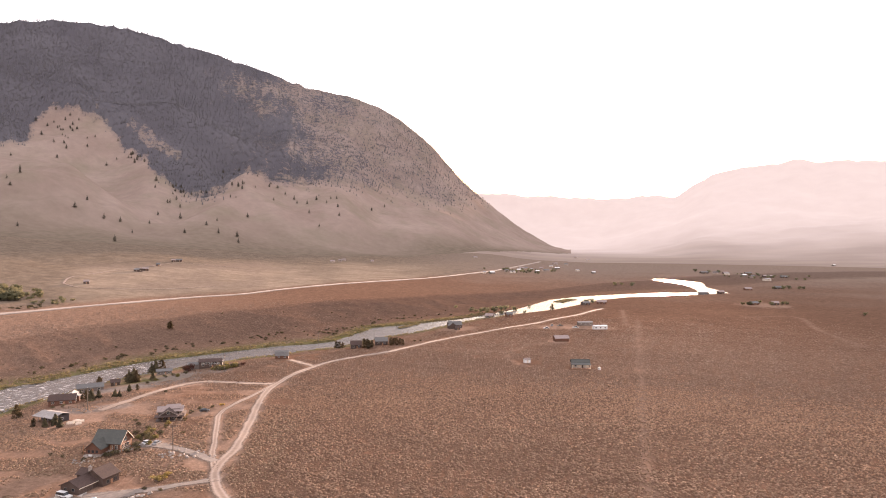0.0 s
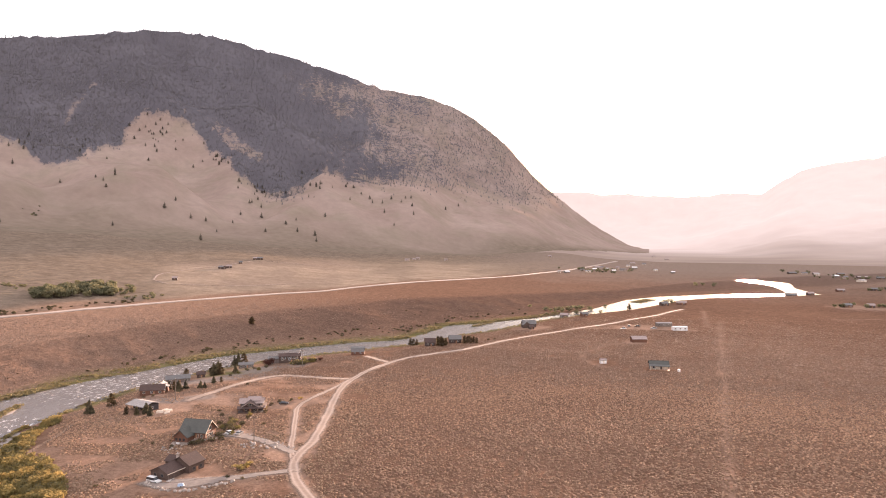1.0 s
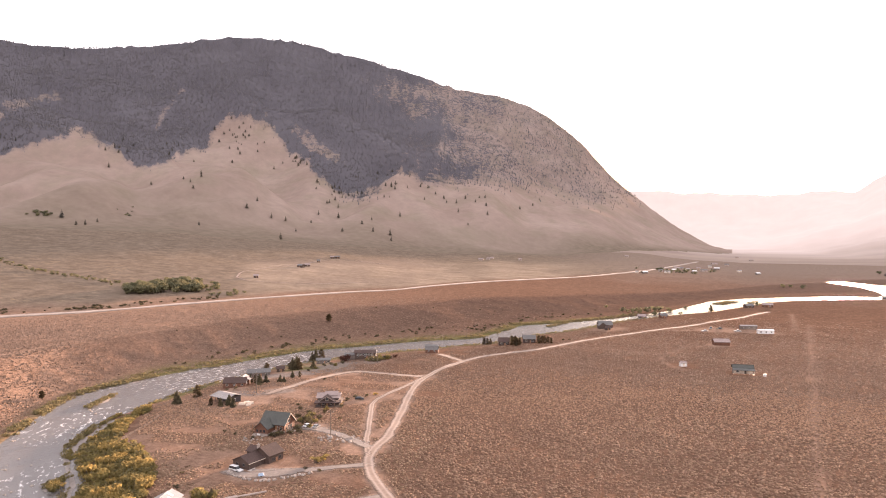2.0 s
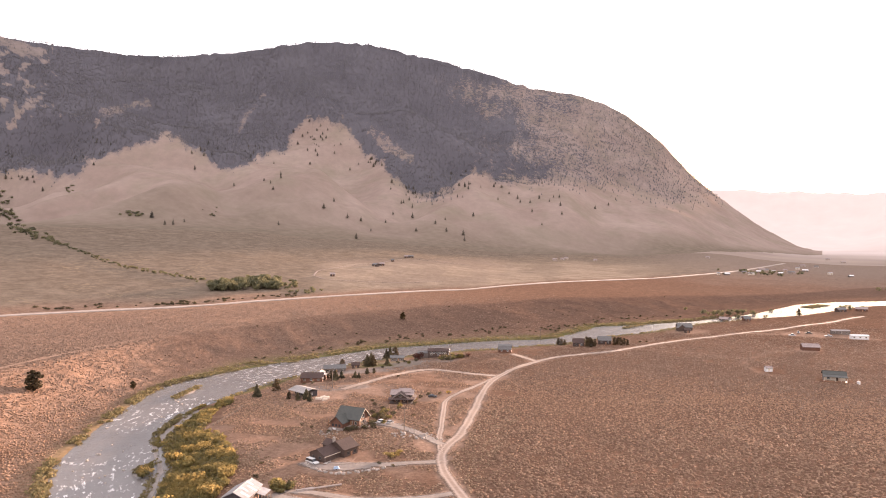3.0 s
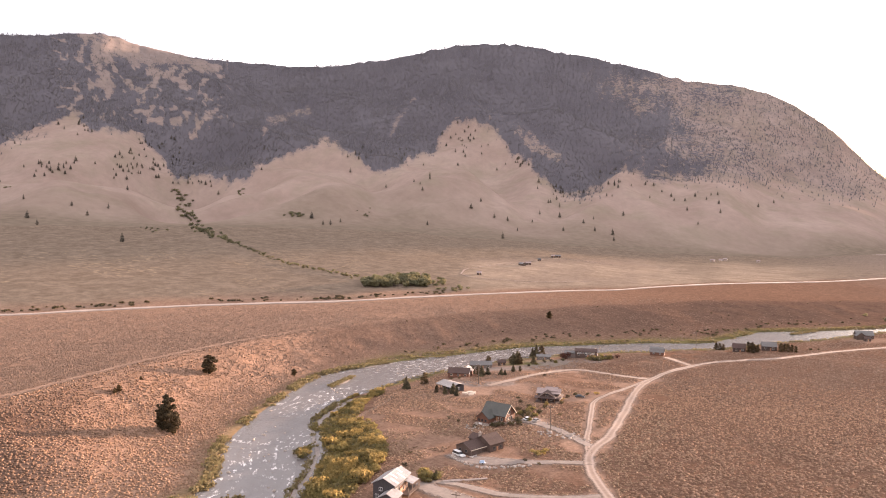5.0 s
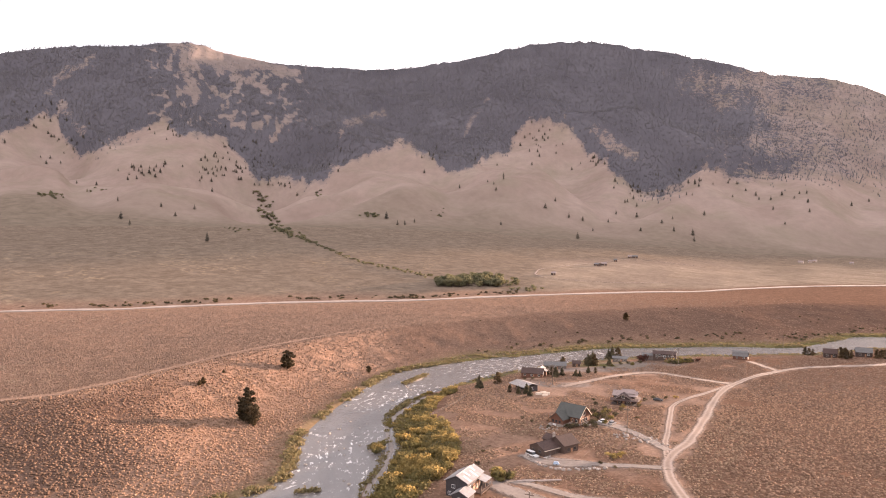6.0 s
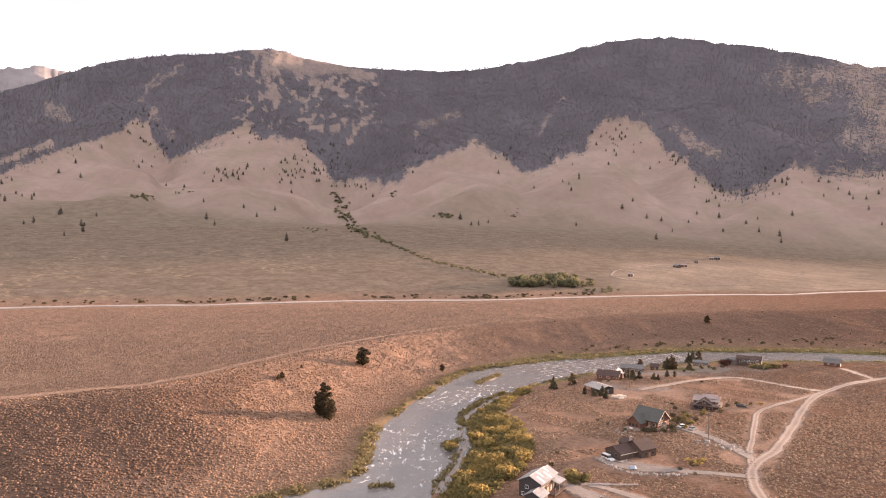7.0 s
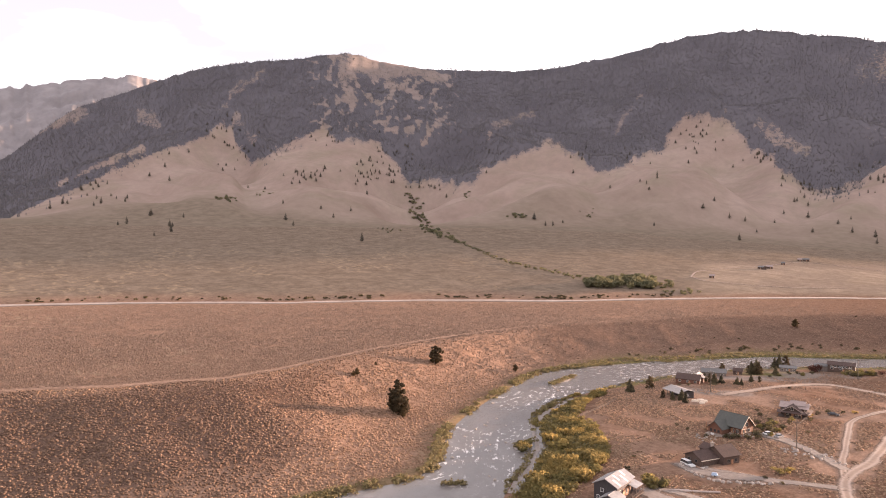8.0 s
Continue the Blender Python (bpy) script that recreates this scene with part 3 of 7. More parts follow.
def ground_layers(x, y, z, az, r):
    rh, rc, rb = table(az, HIGHWAY), table(az, R_CREST), table(az, R_BANK)
    n = fbm(x / 50, y / 50, 4, 15) - 0.5
    green = smooth(0, 60, r - rh + n * 40) * smooth(-17, -5, az + n * 4)
    wide_ = 1 + 1.1 * (1 - smooth(30, 38, az)) * (r > rb)
    turf = ((1 - smooth(3, 11, (river_distance(x, y) + n * 8) / wide_)) * 0.9 * (r > rb - 60) * (1 - smooth(560, 640, y)) * np.where((x < -100) & (y < 310) & (r > rb - 8), 0.45, 1.0))
    creek = seg_distance(az, (np.degrees(np.arctan2(z - 69, r))), CREEK)
    green = np.maximum(green, 0.0 + (creek < 0.25) * 0.9)
    for cx, cy, rr in LAWN:
        turf = np.maximum(turf, 1 - smooth(rr * 0.8, rr * 1.1, np.hypot(x - cx, y - cy)))
    hamlet = smooth(-50, -72, x + n * 18) * smooth(440, 380, y)
    yard = hamlet * (r < rb) * yard_patches(x, y)
    hamlet = hamlet * 0.3
    rust = np.maximum(smooth(-25, 25, r - rb + n * 20), hamlet)
    fan_el = np.degrees(np.arctan2(z - 69, r))
    fleck = smooth(0.54, 0.64, fbm(az * 0.35, fan_el * 1.3, 3, 33)) * (r > rh + 25) * smooth(-1.0, -1.6, fan_el) * smooth(30, 36, az) * 0.7
    fleck = np.maximum(fleck, smooth(0.45, 0.6, fbm(x / 60, y / 60, 3, 34)) * (r < rh - 20) * smooth(54, 62, az) * (r > rc + 25) * 0.6)
    fields = smooth(8, 12, az + n * 3) * (1 - smooth(23, 26, az + n * 3)) * smooth(-4.3, -3.8, fan_el + n * 0.5) * (1 - smooth(-2.3, -1.9, fan_el + n * 0.4)) * (r > rh)
    hay = smooth(-6, 2, az + n * 3) * (1 - smooth(24, 27, az + n * 3)) * smooth(12, 40, r - rh) * (1 - smooth(-2.7, -2.1, fan_el + n * 0.5)) * (0.45 + 0.55 * smooth(0.4, 0.6, fbm(az * 0.5, fan_el * 3, 3, 37)))
    up = (r - rb) / np.maximum(rc - rb, 10)
    # mask of the steep slope parts whose ground is darkened as shade
    shaded_scrub = smooth(0.12, 0.3, up + n * 0.3) * (1 - smooth(0.85, 1.0, up + n * 0.15)) * (smooth(50, 60, az + n * 6) + (1 - smooth(34, 39, az + n * 3))) * 0.85
    crest_path = 0.42 * (1 - smooth(1.0, 4.5, np.abs(r - rc - 4 + n * 3))) * smooth(36, 44, az)
    open_ = smooth(60, 128, r)
    green, rust, shaded_scrub, fleck = green * open_, rust * open_, shaded_scrub * open_ * (1 - 0.35 * (1 - smooth(34, 39, az))), fleck * open_
    return {"green": green, "rust": rust * (0.12 + 0.78 * smooth(4, 32, az)), "shaded_scrub": shaded_scrub, "fleck": fleck, "turf": np.clip(turf, 0, 1), "hay": hay * 0.85,
            # second term pales the far right floor with distance in place of haze
            "grass": np.clip(0.5 * fields + 0.85 * smooth(700, 1500, r + n * 300) * (1 - smooth(-10, 4, az)), 0, 1),
            "bare": np.maximum(np.maximum(bare_cover(x, y), crest_path), 0.22 * yard), "gravel": gravel_flat(x, y)}


def mountain_layers(x, y, z, az, r):
    el = np.degrees(np.arctan2(z - 75, r))
    forest, rock = forest_cover(az, el, x, y)
    q = land(x, y)[1]
    low = 1 - smooth(0.0, 0.27, q + (fbm(x / 300, y / 300, 4, 44) - 0.5) * 0.35 * smooth(0, 0.1, q))
    return {"forest": forest, "rock": rock * 0.75, "green": low * (1 - forest)}


ground = sheet("ground", ~on_mountain & ~on_hills, GROUND, ground_layers)
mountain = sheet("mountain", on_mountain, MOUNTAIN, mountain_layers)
# rise grows with distance and drives the painted haze
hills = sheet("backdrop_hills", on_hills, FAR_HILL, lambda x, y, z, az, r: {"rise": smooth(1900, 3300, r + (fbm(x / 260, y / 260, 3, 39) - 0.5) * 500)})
tagged(ground, "dry sagebrush valley floor with rusty grass terrace", "ground")
tagged(mountain, "long forested mountain ridge with pale grassy foothills", "mountain")
tagged(hills, "pale hills closing the far valley, haze painted as glow", "hills")

# far snow-streaked range behind the ridge
fa, fr = np.meshgrid(np.arange(58, 96, 0.12), np.linspace(3300, 4120, 90))
fe = table(fa, [(58, 7), (66, 10.6), (67.3, 11.26), (68.8, 11.74), (70.2, 11.18), (71.3, 11.23), (72.4, 10.76), (74.2, 10.5), (77.6, 9.7), (84, 8.5), (96, 6)], 0.5)
fe = fe + (fbm(fa * 2.0, fa * 0, 4, 101) - 0.5) * 0.5
fq = np.clip((fr - 3300) / 750, 0, 1.2)
fx, fy = -np.sin(np.radians(fa)) * fr, np.cos(np.radians(fa)) * fr
fz = (75 + 4050 * np.tan(np.radians(fe))) * np.where(fq > 1, 1 - (fq - 1) * 2.5, 0.25 + 0.75 * fq) + (1 - np.abs(2 * fbm(fx / 190, fy / 190, 6, 103) - 1) - 0.6) * 120 * np.sin(np.pi * np.clip(fq, 0, 1))
fi = np.arange(fa.size).reshape(fa.shape)
ff = np.stack([fi[:-1, :-1], fi[1:, :-1], fi[1:, 1:], fi[:-1, 1:]], -1).reshape(-1, 4)
far_range = link_mesh("backdrop_range", np.stack([fx.ravel(), fy.ravel(), fz.ravel()], 1), ff, FAR_ROCK)
tagged(far_range, "bare rocky peaks behind the forested ridge", "mountain", kind="structure")

# river
wl_l, wl_r = along(BANK_L, 3.0), along(BANK_R, 3.0)
u = np.linspace(0, 1, 700)


def resample(line):
    d = np.concatenate([[0], np.cumsum(np.hypot(*np.diff(line, axis=0).T))])
    return np.stack([np.interp(u * d[-1], d, line[:, 0]), np.interp(u * d[-1], d, line[:, 1])], 1)


la, ra = resample(wl_l), resample(wl_r)
cross = np.linspace(-0.12, 1.12, 16)
wv = la[:, None] * (1 - cross[None, :, None]) + ra[:, None] * cross[None, :, None]
wz = water_level(wv[..., 1])
wi = np.arange(wv.shape[0] * 16).reshape(-1, 16)
wf = np.stack([wi[:-1, :-1], wi[:-1, 1:], wi[1:, 1:], wi[1:, :-1]], -1).reshape(-1, 4)
water = link_mesh("water", np.concatenate([wv, wz[..., None]], -1).reshape(-1, 3), wf, WATER)
rap = smooth(0.38, 0.58, fbm(wv[..., 0] / 26, wv[..., 1] / 26, 3, 121)) * (1 - smooth(400, 450, wv[..., 1]))
rap = np.maximum(rap, np.exp(-((wv[..., 1] - 348) / 40) ** 2) * 0.9)
float_layer(water.data, "rapid", rap.ravel())
mid_line = 0.5 * (la + ra)
run = np.concatenate([[0], np.cumsum(np.hypot(*np.diff(mid_line, axis=0).T))])
float_layer(water.data, "down", np.broadcast_to(run[:, None], wv.shape[:2]).ravel())
float_layer(water.data, "across", (np.hypot(*(la - ra).T)[:, None] * cross[None]).ravel())
tagged(water, "shallow grey river with white riffles", "river", kind="structure")


def ribbon(name, line, width, material, lift=0.16, seed=0, cols=19):
    d = np.gradient(line, axis=0)
    nrm = np.stack([-d[:, 1], d[:, 0]], 1) / np.hypot(d[:, 0], d[:, 1])[:, None]
    s = np.arange(len(line))
    offs = np.linspace(-0.5, 0.5, cols)
    wob = 1 + (np.stack([fbm(s / 3, s * 0 + seed + k * 7.3, 4, seed) for k in range(2)], 1) - 0.5) * 0.9
    side_w = np.where(offs[None, :] < 0, wob[:, :1], wob[:, 1:])
    p = line[:, None] + nrm[:, None] * (offs[None, :, None] * width * side_w[..., None])
    z = land(p[..., 0].ravel(), p[..., 1].ravel())[0].reshape(p.shape[:2])
    z = np.maximum(z, z.mean(1, keepdims=True) - 0.05) + lift + (np.abs(offs) > 0.49) * -lift * 1.1
    i = np.arange(p.shape[0] * cols).reshape(-1, cols)
    f = np.stack([i[:-1, :-1], i[1:, :-1], i[1:, 1:], i[:-1, 1:]], -1).reshape(-1, 4)
    ob = link_mesh(name, np.concatenate([p, z[..., None]], -1).reshape(-1, 3), f, material)
    rut = np.clip(np.exp(-((np.abs(offs) - 0.2) / 0.085) ** 2)[None] * (0.65 + 0.7 * fbm(s / 9, s * 0 + seed, 3, seed + 7))[:, None], 0, 1)
    float_layer(ob.data, "rut", np.broadcast_to(rut, p.shape[:2]).ravel())
    float_layer(ob.data, "edge", np.broadcast_to((1 - np.abs(offs) * 2)[None], p.shape[:2]).ravel())
    return tagged(ob, kind="structure")


hw = [(a, table(a, HIGHWAY)) for a in np.arange(100, -14, -3.0)]
highway = ribbon("highway", along([(-math.sin(math.radians(a)) * r, math.cos(math.radians(a)) * r) for a, r in hw], 6.0), 7.5, PAVED, 0.6, 3)
tagged(highway, "pale straight highway along the terrace", "road")
for k, (name, (w, line)) in enumerate(LINES.items()):
    if name in ("path", "spur", "straight", "east", "stub", "yards", "approach"):
        continue
    kind_, wide_, lab_ = ROAD, w * (0.80 if name == "main" else 0.66), "pale rutted dirt road through sagebrush"
    if name in ("parking", "drive", "lower"):
        kind_, wide_, lab_ = GREY_ROAD, w * 1.05, "crushed grey gravel drive to a house"
    if name in ("upper", "approach", "cabin"):
        kind_, wide_, lab_ = DIRT, w * 1.35, "packed tan dirt track between the houses"
    tagged(ribbon("road", line, wide_, kind_, 0.14, k), lab_, "road")
for k, (pad, w) in enumerate((([(-99.5, 202), (-95, 199), (-89, 198.5), (-83, 201), (-78, 203)], 7.0), ([(-96, 173), (-89, 170.5), (-79, 168.5), (-66, 168.5)], 8.0), ([(-93, 248), (-88, 247), (-83, 245.5)], 6.5))):
    tagged(ribbon("gravel_yard", along(pad, 1.5), w, GREY_ROAD, 0.17, 40 + k), "crushed grey gravel yard beside a house", "yard")
CHANNEL = [(-173.4, 254), (-169.4, 236), (-166.4, 222.4), (-161.4, 211), (-153, 201.5), (-147, 195), (-141.8, 189), (-138, 181.5), (-130.8, 169), (-126.5, 158.5), (-122, 150)]

# ---------------------------------------------------------------- building kit
WOOD_BROWN = simple("weathered_brown_siding", (0.06, 0.038, 0.03), (0.10, 0.064, 0.05), 2.0, 0.85, bump_s=0.3, squash=(0.6, 0.6, 5))
WOOD_RED = simple("red_brown_log_wall", (0.10, 0.043, 0.027), (0.175, 0.078, 0.046), 2.2, 0.8, bump_s=0.5, bump_d=0.06, squash=(0.4, 0.4, 4))
WOOD_DARK = simple("dark_stained_boards", (0.028, 0.024, 0.026), (0.055, 0.046, 0.048), 2.0, 0.8, bump_s=0.3, squash=(3, 3, 0.4))
WOOD_GREY = simple("grey_brown_boards", (0.12, 0.095, 0.082), (0.20, 0.165, 0.145), 1.6, 0.9, bump_s=0.3, squash=(3, 3, 0.4))
# pale logs and trim; on distant house walls the paleness imitates haze
WOOD_PALE = simple("bleached_and_hazed_boards", (0.34, 0.27, 0.235), (0.44, 0.36, 0.315), 1.2, 0.9, squash=(3, 3, 0.4))
WOOD_UMBER = simple("dark_umber_siding", (0.042, 0.027, 0.023), (0.075, 0.047, 0.039), 2.0, 0.85, bump_s=0.3, squash=(0.6, 0.6, 5))
TIMBER = simple("oiled_timber", (0.25, 0.12, 0.06), (0.40, 0.21, 0.12), 3.0, 0.7)
CREAM = simple("cream_painted_trim", (0.62, 0.52, 0.42), (0.74, 0.64, 0.54), 2.0, 0.7)
WHITE = simple("white_paint", (0.66, 0.64, 0.62), (0.80, 0.78, 0.76), 1.5, 0.6)
ROOF_BROWN = simple("dark_brown_shingles", (0.04, 0.024, 0.02), (0.085, 0.05, 0.041), 1.6, 0.9, bump_s=0.5, bump_d=0.05, squash=(1, 1, 3))
ROOF_GREEN = simple("dark_green_metal_roof", (0.036, 0.039, 0.034), (0.06, 0.062, 0.053), 0.8, 0.55)
ROOF_GREY = simple("pale_grey_metal_roof", (0.24, 0.215, 0.20), (0.34, 0.305, 0.29), 0.9, 0.55)
ROOF_SILVER = simple("bright_galvanised_roof", (0.23, 0.222, 0.225), (0.34, 0.33, 0.33), 0.7, 0.45, 0.2)
ROOF_PINK = simple("sun_faded_pinkish_roof", (0.24, 0.182, 0.167), (0.32, 0.25, 0.228), 1.0, 0.7)
ROOF_SLATE = simple("slate_grey_roof", (0.085, 0.08, 0.078), (0.14, 0.132, 0.126), 1.0, 0.6)
STONE = simple("grey_fieldstone", (0.24, 0.2, 0.172), (0.39, 0.33, 0.288), 1.2, 0.9, bump_s=0.6, bump_d=0.08, rnd=0.5)
CONCRETE = simple("pale_concrete", (0.36, 0.32, 0.29), (0.48, 0.43, 0.39), 1.0, 0.9)
POLE = simple("weathered_pole_timber", (0.10, 0.075, 0.06), (0.17, 0.13, 0.105), 3.0, 0.9, squash=(3, 3, 0.3))
RUBBER = simple("black_rubber", (0.02, 0.02, 0.02), (0.035, 0.035, 0.035), 6.0, 0.9)
RIM = simple("brushed_steel", (0.4, 0.4, 0.4), (0.55, 0.55, 0.55), 8.0, 0.35, 0.9)
PAINT_WHITE = simple("white_car_paint", (0.62, 0.62, 0.62), (0.7, 0.7, 0.7), 0.6, 0.25)
PAINT_SILVER = simple("silver_car_paint", (0.42, 0.42, 0.43), (0.5, 0.5, 0.51), 0.6, 0.25, 0.5)
PAINT_DARK = simple("dark_car_paint", (0.03, 0.032, 0.035), (0.05, 0.05, 0.055), 0.6, 0.25)
TARP_BLUE = simple("faded_blue_tarp", (0.20, 0.30, 0.44), (0.34, 0.44, 0.56), 2.0, 0.6)
GRAVEL = simple("grey_river_gravel", (0.16, 0.135, 0.12), (0.28, 0.24, 0.215), 1.3, 0.95, bump_s=0.5, bump_d=0.1)
WIRE = simple("dull_wire", (0.16, 0.125, 0.10), (0.22, 0.17, 0.14), 5.0, 0.8)
GLASS, _nt, _bs = mat("dark_window_glass")
_bs.inputs["Base Color"].default_value = (0.03, 0.035, 0.04, 1)
_bs.inputs["Roughness"].default_value = 0.06
_bs.inputs["Specular IOR Level"].default_value = 0.6


def foliage(name, c1, c2, c3, through_light=0.25):
    """Leaf colours vary from leaf clump to leaf clump and from plant to plant."""
    m, nt, b = mat(name)
    geo = nt.nodes.new("ShaderNodeNewGeometry")
    info = nt.nodes.new("ShaderNodeObjectInfo")
    col = ramp(nt, geo.outputs["Random Per Island"], [(0.0, c1), (0.55, c2), (1.0, c3)])
    col = mix(nt, 0.7, col, ramp(nt, info.outputs["Random"], [(0, (0.62, 0.66, 0.7)), (1, (1.35, 1.25, 1.1))]), "MULTIPLY")
    nt.links.new(col, b.inputs["Base Color"])
    b.inputs["Roughness"].default_value = 0.8
    b.inputs["Specular IOR Level"].default_value = 0.05
    tr = nt.nodes.new("ShaderNodeBsdfTranslucent")
    nt.links.new(col, tr.inputs[0])
    ms = nt.nodes.new("ShaderNodeMixShader")
    ms.inputs[0].default_value = through_light
    nt.links.new(b.outputs[0], ms.inputs[1])
    nt.links.new(tr.outputs[0], ms.inputs[2])
    nt.links.new(ms.outputs[0], nt.nodes["Material Output"].inputs[0])
    return m


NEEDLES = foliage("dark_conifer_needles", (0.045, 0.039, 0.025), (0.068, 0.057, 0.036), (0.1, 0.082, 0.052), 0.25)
# mountain conifers: needle colour lifted and blued to carry the haze
HAZE_NEEDLES = foliage("haze_tinted_needles", (0.088, 0.086, 0.098), (0.102, 0.1, 0.113), (0.118, 0.116, 0.13), 0.25)
SLOPE_NEEDLES = foliage("brown_green_slope_needles", (0.066, 0.058, 0.046), (0.085, 0.074, 0.06), (0.11, 0.096, 0.078), 0.2)
WILLOW = foliage("golden_willow_leaves", (0.235, 0.182, 0.074), (0.305, 0.234, 0.096), (0.38, 0.29, 0.125), 0.5)
REED_GOLD = foliage("straw_river_reeds", (0.155, 0.127, 0.072), (0.2, 0.163, 0.093), (0.25, 0.205, 0.12), 0.35)
PINE_LEAF = foliage("brown_green_pine_needles", (0.05, 0.038, 0.022), (0.078, 0.058, 0.034), (0.115, 0.085, 0.05), 0.3)
WILLOW_GREEN = foliage("olive_willow_leaves", (0.145, 0.124, 0.054), (0.188, 0.158, 0.068), (0.24, 0.198, 0.088), 0.45)
SHRUB = foliage("dull_green_shrub_leaves", (0.062, 0.055, 0.032), (0.096, 0.082, 0.05), (0.14, 0.116, 0.072), 0.3)
FAN_GREEN = foliage("soft_green_fan_leaves", (0.125, 0.122, 0.072), (0.17, 0.163, 0.098), (0.225, 0.21, 0.13), 0.4)
MAROON = foliage("maroon_shrub_leaves", (0.06, 0.025, 0.02), (0.09, 0.038, 0.03), (0.13, 0.06, 0.045), 0.2)
SAGE = foliage("dry_sagebrush_twigs", (0.235, 0.149, 0.104), (0.285, 0.183, 0.13), (0.34, 0.223, 0.161), 0.3)
SAGE_OLIVE = foliage("olive_grey_yard_sage", (0.155, 0.107, 0.078), (0.235, 0.165, 0.123), (0.315, 0.23, 0.175), 0.3)
REED = foliage("olive_river_reeds", (0.125, 0.11, 0.06), (0.165, 0.145, 0.08), (0.215, 0.187, 0.105), 0.35)
SAGE_RUST = foliage("rusty_sage_and_grass", (0.195, 0.126, 0.09), (0.255, 0.168, 0.122), (0.32, 0.216, 0.16), 0.3)
# sagebrush for the steep slope, its colour lowered to imitate shade
SAGE_SHADED = foliage("shade_darkened_sagebrush", (0.135, 0.087, 0.063), (0.185, 0.121, 0.089), (0.24, 0.162, 0.121), 0.28)
BARK = simple("grey_bark", (0.06, 0.05, 0.042), (0.12, 0.10, 0.085), 4.0, 0.95, bump_s=0.5)


class Shape:
    """Collects corners and faces for one mesh."""

    def __init__(self):
        self.v, self.f = [], []

    def add(self, verts, faces):
        n = len(self.v)
        self.v += [tuple(p) for p in verts]
        self.f += [tuple(i + n for i in f) for f in faces]
        return self

    def box(self, x0, x1, y0, y1, z0, z1):
        return self.add([(x0, y0, z0), (x1, y0, z0), (x1, y1, z0), (x0, y1, z0), (x0, y0, z1), (x1, y0, z1), (x1, y1, z1), (x0, y1, z1)],
                        [(3, 2, 1, 0), (4, 5, 6, 7), (0, 1, 5, 4), (1, 2, 6, 5), (2, 3, 7, 6), (3, 0, 4, 7)])

    def plate(self, quad_pts, thick):
        q = [Vector(p) for p in quad_pts]
        n = (q[1] - q[0]).cross(q[3] - q[0]).normalized() * thick
        return self.add([*q, *[p + n for p in q]], [(3, 2, 1, 0), (4, 5, 6, 7), (0, 1, 5, 4), (1, 2, 6, 5), (2, 3, 7, 6), (3, 0, 4, 7)])

    def tube(self, a, b, r0, r1=None, n=8):
        a, b, r1 = Vector(a), Vector(b), r0 if r1 is None else r1
        d = (b - a).normalized()
        s = d.orthogonal().normalized()
        t = d.cross(s)
        ring = [s * math.cos(k * 2 * math.pi / n) + t * math.sin(k * 2 * math.pi / n) for k in range(n)]
        vs = [a + p * r0 for p in ring] + [b + p * r1 for p in ring]
        return self.add(vs, [(k, (k + 1) % n, n + (k + 1) % n, n + k) for k in range(n)] + [tuple(range(n - 1, -1, -1)), tuple(range(n, 2 * n))])

    def mesh(self, name, material):
        me = bpy.data.meshes.new(name)
        me.from_pydata(self.v, [], self.f)
        me.materials.append(material)
        return me


def part(name, shape, material, parent, label=""):
    ob = new(name, shape.mesh(name, material))
    ob.parent = parent
    return tagged(ob, label)


def base(name, x, y, rz, label, category, group="", sink=0.0, z=None, size=1.0):
    ob = new(name)
    ob.matrix_basis = pose(x, y, (height(x, y) if z is None else z) - sink, 0, 0, rz) @ Matrix.Diagonal((size, size, size, 1))
    return tagged(ob, label, category, group)


def gable(parent, cx, cy, lx, ly, h, rise, wall, roof, axis="x", over=0.5, z0=-0.8, thick=0.2, ribs=False, names=("wall", "roof")):
    """Walls with gable ends, and a thick pitched roof on them; the ridge runs along the axis."""
    def at(u, v, z):
        return (cx + u, cy + v, z) if axis == "x" else (cx - v, cy + u, z)
    a, b = (lx / 2, ly / 2) if axis == "x" else (ly / 2, lx / 2)
    w = Shape()
    prof = [(-b, z0), (b, z0), (b, h), (0, h + rise), (-b, h)]
    vs = [at(-a, v, z) for v, z in prof] + [at(a, v, z) for v, z in prof]
    w.add(vs, [(4, 3, 2, 1, 0), (5, 6, 7, 8, 9)] + [(k, (k + 1) % 5, 5 + (k + 1) % 5, 5 + k) for k in range(5)])
    part(names[0], w, wall, parent)
    s = rise / b
    r = Shape()
    eave, lift = b + over, 0.03
    for side in (-1, 1):
        q = [at(-a - over, side * eave, h - s * over + lift), at(a + over, side * eave, h - s * over + lift), at(a + over, 0, h + rise + lift), at(-a - over, 0, h + rise + lift)]
        if side > 0:
            q = q[::-1]
        r.plate(q, thick)
    r.tube(at(-a - over, 0, h + rise + thick), at(a + over, 0, h + rise + thick), 0.14, n=6)
    top = part(names[1], r, roof, parent)
    if ribs:
        n = int(2 * a / 0.9)
        for side in (-1, 1):
            for k in range(n + 1):
                u = -a - over + (2 * a + 2 * over) * k / n
                part("seam", Shape().tube(at(u, side * eave, h - s * over + lift + thick), at(u, 0, h + rise + lift + thick), 0.05, n=4), roof, top)
    return at, a, b


